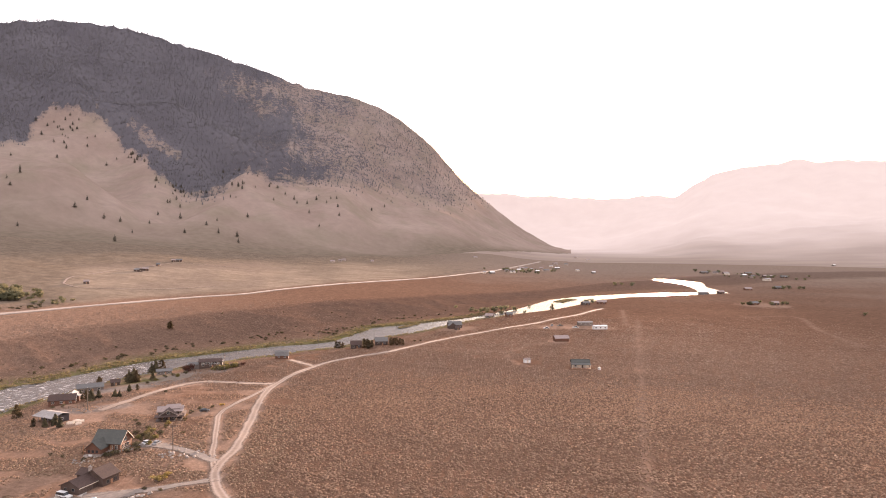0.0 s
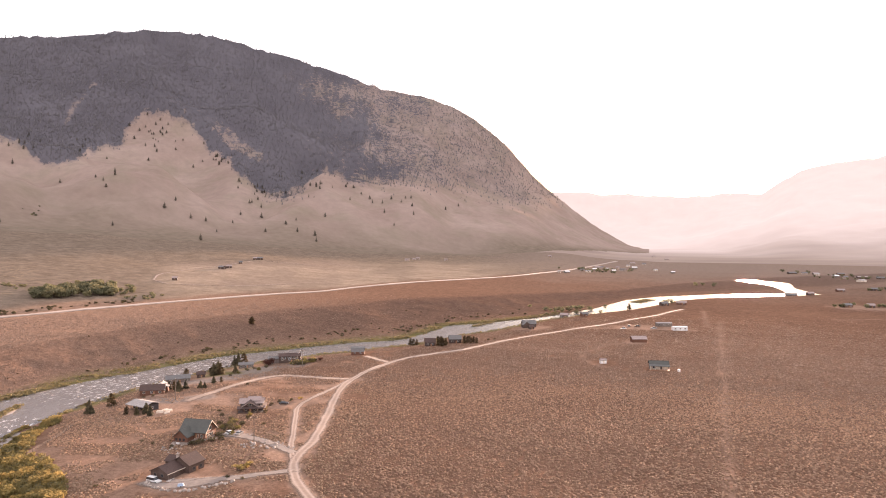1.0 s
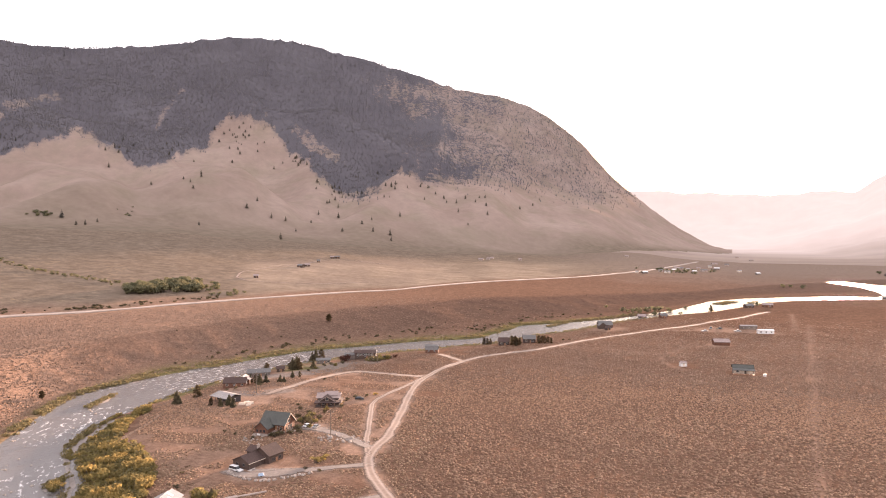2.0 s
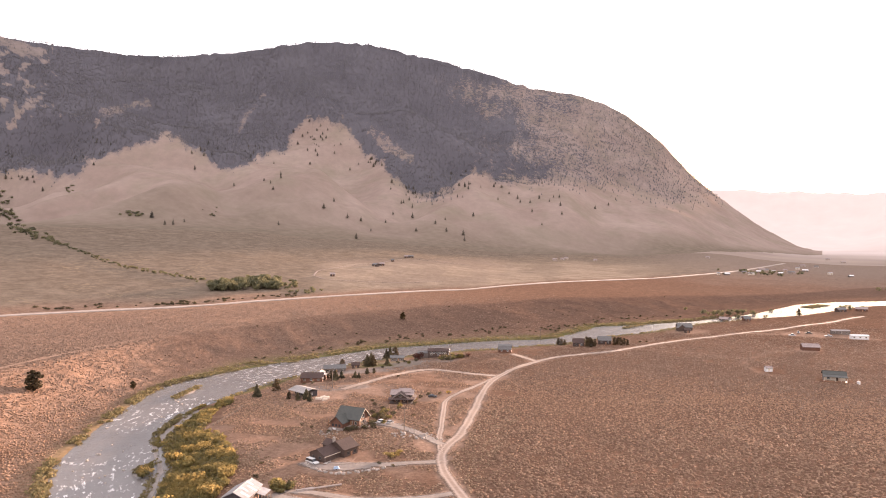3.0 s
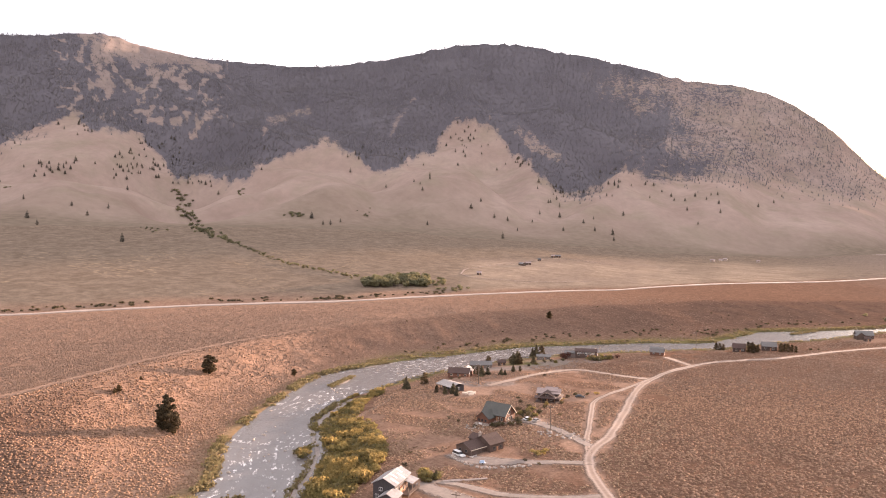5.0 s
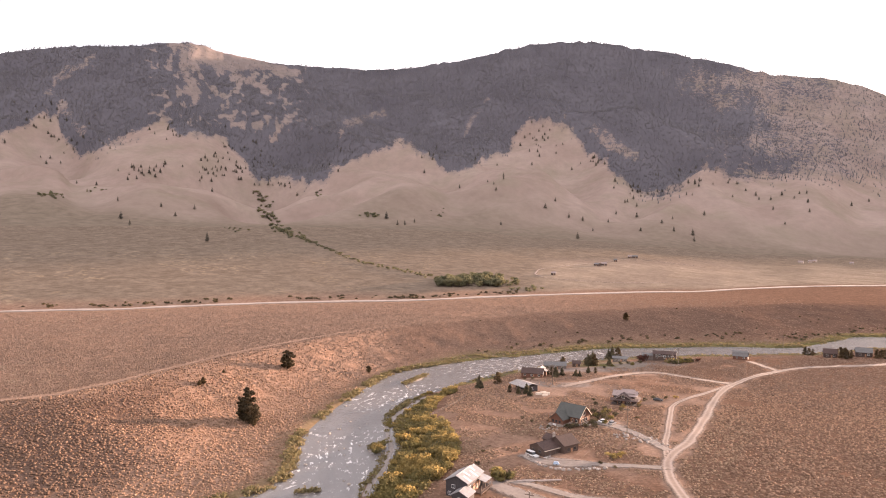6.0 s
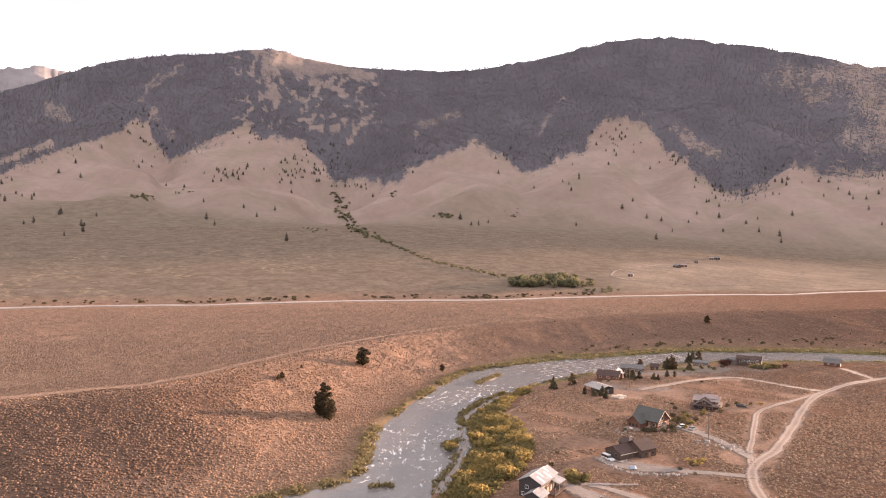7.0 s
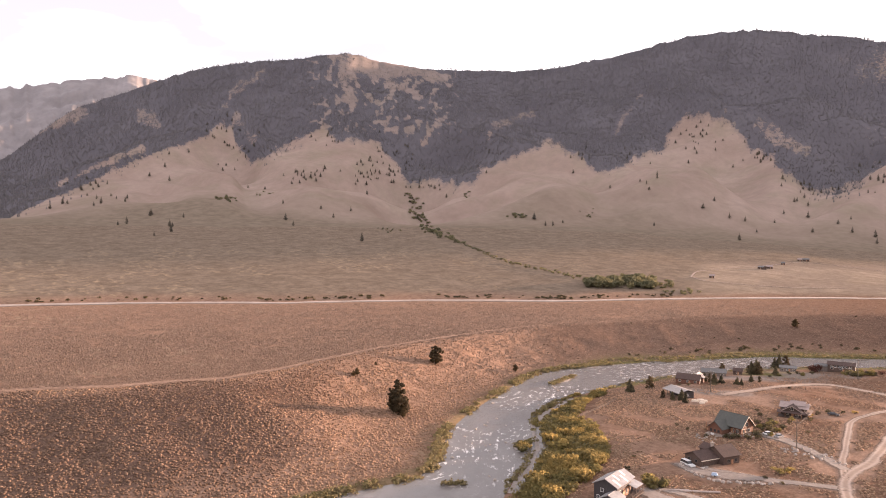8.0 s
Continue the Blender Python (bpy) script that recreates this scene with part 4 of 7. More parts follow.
def window(parent, x, y, z, w, h, face, trim=CREAM):
    """A framed window on a wall that faces s, n, e or w."""
    fr, pane = Shape(), Shape()
    t = 0.09
    along_x = face in "sn"
    sgn = {"s": -1, "n": 1, "e": 1, "w": -1}[face]

    def bx(sh, u0, u1, z0, z1, d0, d1):
        d0, d1 = sorted((sgn * d0, sgn * d1))
        if along_x:
            sh.box(x + u0, x + u1, y + d0, y + d1, z0, z1)
        else:
            sh.box(x + d0, x + d1, y + u0, y + u1, z0, z1)
    bx(fr, -w / 2 - t, w / 2 + t, z - t, z, -0.05, 0.09)
    bx(fr, -w / 2 - t, w / 2 + t, z + h, z + h + t, -0.05, 0.07)
    bx(fr, -w / 2 - t, -w / 2, z, z + h, -0.05, 0.07)
    bx(fr, w / 2, w / 2 + t, z, z + h, -0.05, 0.07)
    bx(fr, -0.03, 0.03, z, z + h, -0.05, 0.05)
    bx(pane, -w / 2, w / 2, z, z + h, -0.04, 0.03)
    f = part("window", fr, trim, parent)
    part("pane", pane, GLASS, f, "dark reflecting glass")


def door(parent, x, y, z, w, h, face, material=TIMBER):
    d, knob = Shape(), Shape()
    s = -1 if face in "sw" else 1
    lo, hi = sorted((-0.03 * s, 0.08 * s))
    k0, k1 = sorted((0.08 * s, 0.16 * s))
    if face in "sn":
        d.box(x - w / 2, x + w / 2, y + lo, y + hi, z, z + h)
        knob.box(x + w / 2 - 0.18, x + w / 2 - 0.08, y + k0, y + k1, z + 0.95, z + 1.05)
    else:
        d.box(x + lo, x + hi, y - w / 2, y + w / 2, z, z + h)
        knob.box(x + k0, x + k1, y + w / 2 - 0.18, y + w / 2 - 0.08, z + 0.95, z + 1.05)
    ob = part("door", d, material, parent)
    part("handle", knob, RIM, ob)


def fascia(parent, cx, cy, b, h, rise, end, axis="x", over=0.5, material=CREAM):
    """Pale boards under the roof edge of one gable end."""
    f = Shape()
    s = rise / b
    for side in (-1, 1):
        p = [(side * (b + over), h - s * over - 0.2), (0, h + rise - 0.2), (0, h + rise + 0.12), (side * (b + over), h - s * over + 0.12)]
        e = end + (0.06 if end > 0 else -0.06)
        vs = [((cx + q, cy + v, z) if axis == "x" else (cx - v, cy + q, z)) for q in (end, e) for v, z in p]
        f.add(vs, [(0, 1, 2, 3), (7, 6, 5, 4), (0, 4, 5, 1), (1, 5, 6, 2), (2, 6, 7, 3), (3, 7, 4, 0)])
    part("fascia_board", f, material, parent, "pale gable trim")


def chimney(parent, x, y, w, z0, z1, material=STONE):
    c = Shape().box(x - w / 2, x + w / 2, y - w / 2, y + w / 2, z0, z1).box(x - w / 2 - 0.12, x + w / 2 + 0.12, y - w / 2 - 0.12, y + w / 2 + 0.12, z1, z1 + 0.18)
    ch = part("chimney", c, material, parent)
    part("flue", Shape().tube((x, y, z1 + 0.18), (x, y, z1 + 0.7), 0.18, n=8), RIM, ch)


def posts(parent, pts, z0, z1, w=0.2, material=TIMBER):
    for x, y in pts:
        part("post", Shape().box(x - w / 2, x + w / 2, y - w / 2, y + w / 2, z0, z1), material, parent)


# ---------------------------------------------------------------- houses of the hamlet
def ranch_house():
    h = base("house", -95.2, 207.0, -21, "dark brown ranch house with attached garage wing", "house", "riverside houses", size=0.78)
    gable(h, 0, 0, 8.6, 9.4, 2.7, 2.0, WOOD_BROWN, ROOF_BROWN, "y", 0.5)
    gable(h, 2.2, 8.0, 9.4, 8.0, 3.7, 2.6, WOOD_BROWN, ROOF_BROWN, "y", 0.6)
    gable(h, -3.2, 6.6, 5.0, 5.0, 3.9, 1.6, WOOD_BROWN, ROOF_BROWN, "x", 0.4)
    chimney(h, 0.4, 4.6, 0.9, 2.0, 7.2)
    part("fascia_board", Shape().box(4.82, 4.9, -5.2, 5.2, 2.3, 2.58), CREAM, h, "pale fascia over the garage doors")
    for y in (-3.1, -0.2, 2.7):
        g = part("garage_door", Shape().box(4.25, 4.38, y - 1.2, y + 1.2, 0.0, 2.1), WOOD_GREY, h)
        for k in range(4):
            part("panel", Shape().box(4.38, 4.42, y - 1.1, y + 1.1, 0.08 + k * 0.5, 0.53 + k * 0.5), WOOD_BROWN, g)
    for x in (-2.0, 1.6):
        window(h, x, -4.7, 1.1, 1.2, 1.0, "s", WOOD_GREY)
    for y in (6.4, 10.2):
        window(h, 6.9, y, 1.1, 1.3, 1.2, "e", WOOD_GREY)
    door(h, 6.9, 8.3, 0.0, 1.0, 2.1, "e")
    part("apron", Shape().box(4.4, 10.0, -5.5, 4.3, -0.6, 0.12), CONCRETE, h, "pale concrete driveway apron")


def log_house():
    h = base("house", -101.0, 243.5, -10, "red-brown log house with dark green metal roof", "house", "riverside houses", size=0.71)
    gable(h, 0, 0.6, 13.5, 9.6, 4.6, 4.4, WOOD_RED, ROOF_GREEN, "x", 0.9, ribs=True)
    gable(h, -3.0, -6.0, 7.4, 9.0, 3.2, 3.0, WOOD_RED, ROOF_GREEN, "y", 0.55, ribs=True)
    fascia(h, 0, 0.6, 4.8, 4.6, 4.4, 7.66, "x", 0.9)
    fascia(h, -3.0, -6.0, 3.7, 3.2, 3.0, -5.08, "y", 0.55, WOOD_BROWN)
    part("stone_base", Shape().box(-6.9, 6.9, -4.65, 4.65, -1.2, 0.9).box(-6.8, 0.8, -10.6, -4.6, -1.6, 0.6), STONE, h)
    for x in (-5.2, -3.2, -1.2):
        window(h, x + 0.1, -10.5, 1.2, 1.1, 1.2, "s", WOOD_BROWN)
    part("basement_door", Shape().box(-5.2, -3.4, -10.72, -10.6, -1.4, 0.4), WHITE, h, "white basement door")
    for x in (2.2, 4.8):
        window(h, x, -4.2, 1.4, 1.3, 1.5, "s")
    for y in (-2.2, 0, 2.2):
        window(h, 6.75, y, 1.4, 1.4, 1.7, "e")
    window(h, 6.75, 0, 4.4, 2.2, 1.8, "e")
    deck = part("deck", Shape().box(-9.5, -6.9, -8.5, 1.0, 0.6, 0.85), TIMBER, h, "timber side deck")
    for k in range(8):
        part("baluster", Shape().box(-9.45, -9.35, -8.4 + k * 1.3, -8.3 + k * 1.3, 0.85, 1.85), TIMBER, deck)
    part("rail", Shape().box(-9.5, -9.3, -8.5, 1.0, 1.8, 1.9), TIMBER, deck)
    posts(h, [(-9.3, -8.3), (-9.3, 0.8), (7.4, -4.2), (7.4, 4.2)], -1.2, 4.2, 0.25)
    door(h, 1.9, -4.2, 0.9, 1.0, 2.1, "s")
    part("step", Shape().box(7.4, 10.2, -2.2, 1.2, -0.6, 0.3), CONCRETE, h)


def porch_house():
    h = base("house", -95.0, 285.0, 12, "two-storey dark timber house with faded pinkish roof", "house", "riverside houses", size=0.7)
    gable(h, 0, 1.5, 13.0, 8.0, 4.6, 1.9, WOOD_UMBER, ROOF_PINK, "x", 0.8)
    gable(h, -0.6, -1.2, 8.4, 9.5, 3.6, 2.6, WOOD_UMBER, ROOF_BROWN, "y", 0.8)
    fascia(h, -0.6, -1.2, 4.2, 3.6, 2.6, -5.5, "y", 0.8, WOOD_PALE)
    gable(h, 1.6, 1.5, 6.5, 5.2, 5.9, 1.5, WOOD_UMBER, ROOF_PINK, "x", 0.7, z0=4.4)
    window(h, -0.6, -5.95, 3.7, 1.6, 1.4, "s")
    for x in (-2.8, 1.9):
        window(h, x, -5.95, 1.2, 1.2, 1.3, "s")
    for x in (-4.8, 4.9):
        window(h, x * 1.15, -2.5, 3.0, 1.0, 1.1, "s")
    for y in (0.0, 3.0):
        window(h, 6.5, y, 1.3, 1.1, 1.3, "e")
    porch = part("porch_roof", Shape().plate([(-7.8, -8.6, 2.5), (8.0, -8.6, 2.5), (8.0, -4.6, 3.25), (-7.8, -4.6, 3.25)], 0.18), ROOF_BROWN, h)
    part("porch_roof", Shape().plate([(8.6, -8.0, 2.5), (8.6, 4.6, 2.5), (6.0, 4.6, 3.25), (6.0, -8.0, 3.25)], 0.18), ROOF_BROWN, h)
    part("deck", Shape().box(-7.5, 8.2, -8.2, -2.0, -1.2, 0.35), WOOD_BROWN, h)
    rail = part("railing", Shape().box(-7.5, 8.2, -8.2, -8.1, 1.2, 1.3), WOOD_DARK, h)
    for k in range(26):
        part("baluster", Shape().box(-7.45 + k * 0.62, -7.38 + k * 0.62, -8.19, -8.12, 0.35, 1.2), WOOD_DARK, rail)
    posts(h, [(-7.3, -8.1), (-3.6, -8.1), (0.3, -8.1), (4.2, -8.1), (8.0, -8.1), (8.2, -2.0), (8.2, 4.2)], -1.0, 2.6)
    door(h, -0.4, -5.95, 0.35, 1.0, 2.1, "s")


def pole_barn():
    h = base("barn", -141.0, 283.5, -27, "low open-sided barn with pale grey metal roof", "barn", "riverside houses", size=0.76)
    roof = Shape().plate([(-7.6, -5.6, 2.9), (7.6, -5.6, 2.9), (7.6, 0.6, 4.6), (-7.6, 0.6, 4.6)], 0.16).plate([(-7.6, 0.6, 4.6), (7.6, 0.6, 4.6), (7.6, 5.2, 3.4), (-7.6, 5.2, 3.4)], 0.16)
    top = part("roof", roof, ROOF_GREY, h)
    for k in range(17):
        part("seam", Shape().tube((-7.6 + k * 0.95, -5.6, 3.08), (-7.6 + k * 0.95, 0.6, 4.78), 0.05, n=4), ROOF_GREY, top)
    part("wall", Shape().box(-7, 7, 4.5, 4.7, -0.6, 3.4), WOOD_GREY, h)
    part("wall", Shape().box(-7, -6.8, -1.0, 4.5, -0.6, 3.5), WOOD_DARK, h)
    part("wall", Shape().box(6.8, 7, -4.0, 4.5, -0.6, 3.3), WOOD_DARK, h)
    part("wall", Shape().box(-6.8, 2.0, -1.0, -0.8, -0.6, 3.9), WOOD_DARK, h)
    posts(h, [(-6.9, -4.9), (-3.4, -4.9), (0, -4.9), (3.4, -4.9), (6.9, -4.9)], -0.6, 3.0, 0.22, WOOD_GREY)
    window(h, 6.98, 0.5, 1.2, 1.2, 1.0, "e", WHITE)


def black_barn():
    h = base("barn", -99.2, 164.0, 96, "black-stained barn house with bright galvanised roof", "barn", "riverside houses", size=0.78)
    gable(h, -1.6, 0, 10.6, 8.2, 5.2, 2.0, WOOD_DARK, ROOF_SILVER, "x", 0.5, z0=-1.5, ribs=True)
    gable(h, 5.4, 0.3, 4.2, 7.2, 4.8, 1.8, WOOD_DARK, ROOF_SILVER, "x", 0.45, z0=-1.5, ribs=True)
    gable(h, -9.2, -3.6, 5.6, 5.6, 2.7, 1.4, WOOD_DARK, ROOF_SILVER, "x", 0.45, z0=-1.5, ribs=True)
    part("porch_roof", Shape().plate([(1.6, -7.0, 3.3), (7.2, -7.0, 3.3), (7.2, -3.4, 4.2), (1.6, -3.4, 4.2)], 0.14), ROOF_SILVER, h)
    part("deck", Shape().box(-2.6, 7.4, -7.4, -4.12, 0.6, 0.85), WOOD_BROWN, h, "brown timber deck")
    rail = part("railing", Shape().box(-2.6, 7.4, -7.4, -7.3, 1.7, 1.8), WOOD_BROWN, h)
    for k in range(14):
        part("baluster", Shape().box(-2.55 + k * 0.75, -2.47 + k * 0.75, -7.38, -7.31, 0.85, 1.7), WOOD_BROWN, rail)
    posts(h, [(-2.5, -7.2), (1.8, -6.8), (4.6, -6.8), (7.1, -6.8)], -1.5, 3.4, 0.22, WOOD_BROWN)
    part("porch_wall", Shape().box(-2.6, 3.2, -4.24, -4.16, 0.85, 3.6), TIMBER, h, "orange timber wall under the porch")
    window(h, -6.9, 1.2, 2.8, 1.1, 1.1, "w", WHITE)
    window(h, -6.9, 2.7, 0.3, 1.0, 1.1, "w", WHITE)
    window(h, -12.0, -3.6, 0.9, 1.2, 1.0, "w", WHITE)
    window(h, -5.0, -4.1, 2.6, 1.1, 1.1, "s", WHITE)
    window(h, 0.2, -4.24, 1.6, 1.2, 1.3, "s")
    door(h, 2.2, -4.24, 0.85, 1.0, 2.1, "s", WOOD_DARK)
    for x0, v0, v1 in ((-5.2, 0.35, 0.95), (-2.6, 0.08, 0.6), (0.4, 0.3, 0.95), (2.6, 0.05, 0.5)):   # pale translucent roof sheets
        lo, hi = [( -v * 4.6, 7.2 - v * 4.6 * 2.0 / 4.1 + 0.27) for v in (v1, v0)]
        part("roof_sheet", Shape().plate([(x0, lo[0], lo[1]), (x0 + 0.9, lo[0], lo[1]), (x0 + 0.9, hi[0], hi[1]), (x0, hi[0], hi[1])], 0.03), WHITE, h, "pale roof sheet")
    part("stone_path", Shape().box(7.6, 11.5, -6.6, -4.6, -1.0, 0.12), CONCRETE, h)


def plain_house(x, y, rz, lx, ly, h, rise, wall, roof, label, category="house", group="far houses", axis="x", wins=3, extra=None, size=0.8):
    ob = base("house" if category == "house" else category.replace(" ", "_"), x, y, rz, label, category, group, size=size)
    gable(ob, 0, 0, lx, ly, h, rise, wall, roof, axis, 0.45)
    for k in range(wins):
        window(ob, -lx / 2 + lx * (k + 0.5) / wins, -ly / 2, h * 0.4, min(1.3, lx / wins * 0.5), h * 0.38, "s", WHITE if k % 2 else CREAM)
    if wins:
        window(ob, lx / 2, 0, h * 0.4, 1.2, h * 0.38, "e")
        door(ob, lx * 0.08, -ly / 2, 0, 0.95, 2.05, "s")
    if extra:
        extra(ob)
    return ob


def wing(cx, cy, lx, ly, h, rise, wall, roof, axis):
    return lambda ob: gable(ob, cx, cy, lx, ly, h, rise, wall, roof, axis, 0.4)


ranch_house()
log_house()
porch_house()
pole_barn()
black_barn()


def red_house_extra(ob):
    gable(ob, 4.2, 4.5, 7.0, 7.0, 3.4, 1.8, WOOD_RED, ROOF_GREY, "y", 0.5)
    fascia(ob, 0, 0, 4.2, 2.8, 2.3, 6.96, "x", 0.45, WHITE)


plain_house(-150.5, 312.5, 15, 13.0, 8.4, 2.8, 2.3, WOOD_RED, ROOF_BROWN, "low red-brown house with dark roof and white gable", group="riverside houses", extra=red_house_extra)
plain_house(-152.0, 342.0, 28, 14.0, 7.0, 2.8, 1.7, WOOD_GREY, ROOF_SLATE, "long grey house with slate-coloured roof by the river", group="riverside houses")
plain_house(-144.5, 353.0, 20, 5.0, 4.2, 2.4, 1.4, WOOD_BROWN, ROOF_BROWN, "small brown shed among conifers", "shed", "riverside houses", wins=1)
plain_house(-129.5, 379.0, 18, 9.5, 6.0, 2.6, 1.0, WOOD_GREY, ROOF_SLATE, "low grey riverside house with slate roof", group="riverside houses")


def lodge_extra(ob):
    gable(ob, -11.0, 0.4, 7.5, 5.6, 2.9, 1.1, WOOD_GREY, ROOF_SLATE, "x", 0.4)
    fascia(ob, 0, 0, 3.4, 4.6, 1.4, 8.0, "x", 0.45, WHITE)
    for k in range(6):
        window(ob, -5.4 + k * 2.1, -3.4, 3.0, 1.2, 1.1, "s", WHITE)
    part("gable_panel", Shape().box(7.55, 7.66, -3.2, 3.2, 0.4, 4.5), WHITE, ob, "white painted gable end")


plain_house(-108.5, 392.0, 14, 15.0, 6.8, 4.6, 1.4, WOOD_BROWN, ROOF_BROWN, "two-storey brown lodge with white gable end", group="riverside houses", extra=lodge_extra)
def gambrel_barn(x, y, rz, lx, ly, label):
    ob = base("barn", x, y, rz, label, "barn", "riverside houses", size=0.8)
    a, b = lx / 2, ly / 2
    prof = [(-b, -0.8), (b, -0.8), (b, 3.0), (b * 0.62, 4.9), (0, 5.9), (-b * 0.62, 4.9), (-b, 3.0)]
    w = Shape().add([(u, v, z) for u in (-a, a) for v, z in prof], [(6, 5, 4, 3, 2, 1, 0), (7, 8, 9, 10, 11, 12, 13)] + [(k, (k + 1) % 7, 7 + (k + 1) % 7, 7 + k) for k in range(7)])
    part("wall", w, WOOD_RED, ob)
    eaves = [(-b - 0.4, 2.5), (-b * 0.62, 4.95), (0, 5.98), (b * 0.62, 4.95), (b + 0.4, 2.5)]
    for (v0, z0), (v1, z1) in zip(eaves, eaves[1:]):
        part("roof", Shape().plate([(-a - 0.4, v0, z0), (a + 0.4, v0, z0), (a + 0.4, v1, z1), (-a - 0.4, v1, z1)], 0.15), ROOF_SLATE, ob)
    part("barn_door", Shape().box(-a - 0.08, -a, -1.3, 1.3, 0, 2.6), WOOD_BROWN, ob)
    for u in (-2.2, 2.2):
        window(ob, u, -b, 1.2, 1.0, 1.0, "s", WHITE)


gambrel_barn(-73.5, 416.5, 6, 9.5, 7.0, "small red-brown barn with dark gambrel roof above the river")
plain_house(-32.5, 455.0, 8, 8.5, 6.6, 3.4, 2.6, WOOD_UMBER, ROOF_BROWN, "dark brown cottage with steep roof behind conifers", group="far houses", wins=2)
plain_house(-16.5, 465.0, 8, 10.0, 6.6, 3.4, 2.6, WOOD_UMBER, ROOF_SLATE, "brown cottage with slate roof behind conifers", group="far houses", wins=2)
plain_house(38.5, 548.0, 12, 13.0, 8.0, 3.4, 3.0, WOOD_BROWN, ROOF_SLATE, "large timber house with grey-green gabled roof", group="far houses", extra=wing(-4.0, -5.0, 7, 6, 3.2, 2.8, WOOD_BROWN, ROOF_SLATE, "y"))
plain_house(39.5, 534.0, 12, 4.6, 3.8, 2.4, 1.3, WOOD_BROWN, ROOF_BROWN, "small brown shed beside the timber house", "shed", "sheds on the plain", wins=1)
plain_house(107.0, 474.0, 4, 12.0, 7.6, 2.8, 2.0, WOOD_RED, ROOF_PINK, "red-brown shed with faded pinkish roof", "shed", "sheds on the plain", wins=0)


def open_shed():
    h = base("shed", 96.5, 379.0, -6, "open-fronted shed with dark green metal roof", "shed", "sheds on the plain")
    gable(h, 0, 1.2, 9.6, 4.6, 2.8, 1.5, WOOD_GREY, ROOF_GREEN, "x", 0.5, ribs=True)
    part("porch_roof", Shape().plate([(-5.3, -4.2, 2.3), (5.3, -4.2, 2.3), (5.3, -1.0, 2.85), (-5.3, -1.0, 2.85)], 0.12), ROOF_GREEN, h)
    posts(h, [(-5.0, -4.0), (-2.5, -4.0), (0, -4.0), (2.5, -4.0), (5.0, -4.0)], -0.6, 2.35, 0.2, CREAM)
    part("deck", Shape().box(-5.2, 5.2, -4.3, -1.1, -0.6, 0.25), TIMBER, h)
    part("back_panel", Shape().box(-4.6, 4.6, -1.18, -1.11, 0.3, 2.3), CREAM, h, "pale wall under the porch")
    door(h, 1.0, -1.18, 0.25, 0.95, 2.0, "s", WOOD_BROWN)
    window(h, -2.6, -1.18, 0.9, 1.4, 1.0, "s", WHITE)


open_shed()
for x, y, rz, lx, lab in ((144.0, 552.0, 4, 12.0, "long low shed with pale roof on the plain"), (150.0, 530.0, 4, 11.0, "long white trailer house on the plain")):
    ob = base("trailer" if "trailer" in lab else "shed", x, y, rz, lab, "trailer" if "trailer" in lab else "shed", "sheds on the plain")
    gable(ob, 0, 0, lx, 3.6, 2.4, 0.5, WHITE if "trailer" in lab else WOOD_GREY, WHITE if "trailer" in lab else ROOF_GREY, "x", 0.2, z0=-0.3)
    for k in range(3):
        window(ob, -lx / 3 + k * lx / 3, -1.8, 1.0, 1.0, 0.8, "s")
FARMS = [(92, 617, 8), (75, 620, 9), (186, 712, 11), (206, 722, 13), (366, 838, 16), (388, 838, 10), (362, 706, 12), (384, 704, 9), (497, 902, 14), (446, 885, 12),
         (547, 1250, 18), (580, 1235, 12), (612, 1215, 15), (602, 1127, 22), (625, 1120, 14)]
for k, (x, y, lx) in enumerate(FARMS):
    rr = random.Random(k)
    roof, lab = ((ROOF_SLATE, "distant farmhouse with dull grey roof"), (ROOF_PINK, "distant farm building with faded roof"))[k % 2]
    plain_house(x, y, rr.uniform(-25, 25), lx, lx * 0.55 + 1, 3.0, 2.0, WOOD_BROWN if k % 3 else WOOD_RED, roof, lab, "house", "farms in the valley", wins=2, size=0.75)

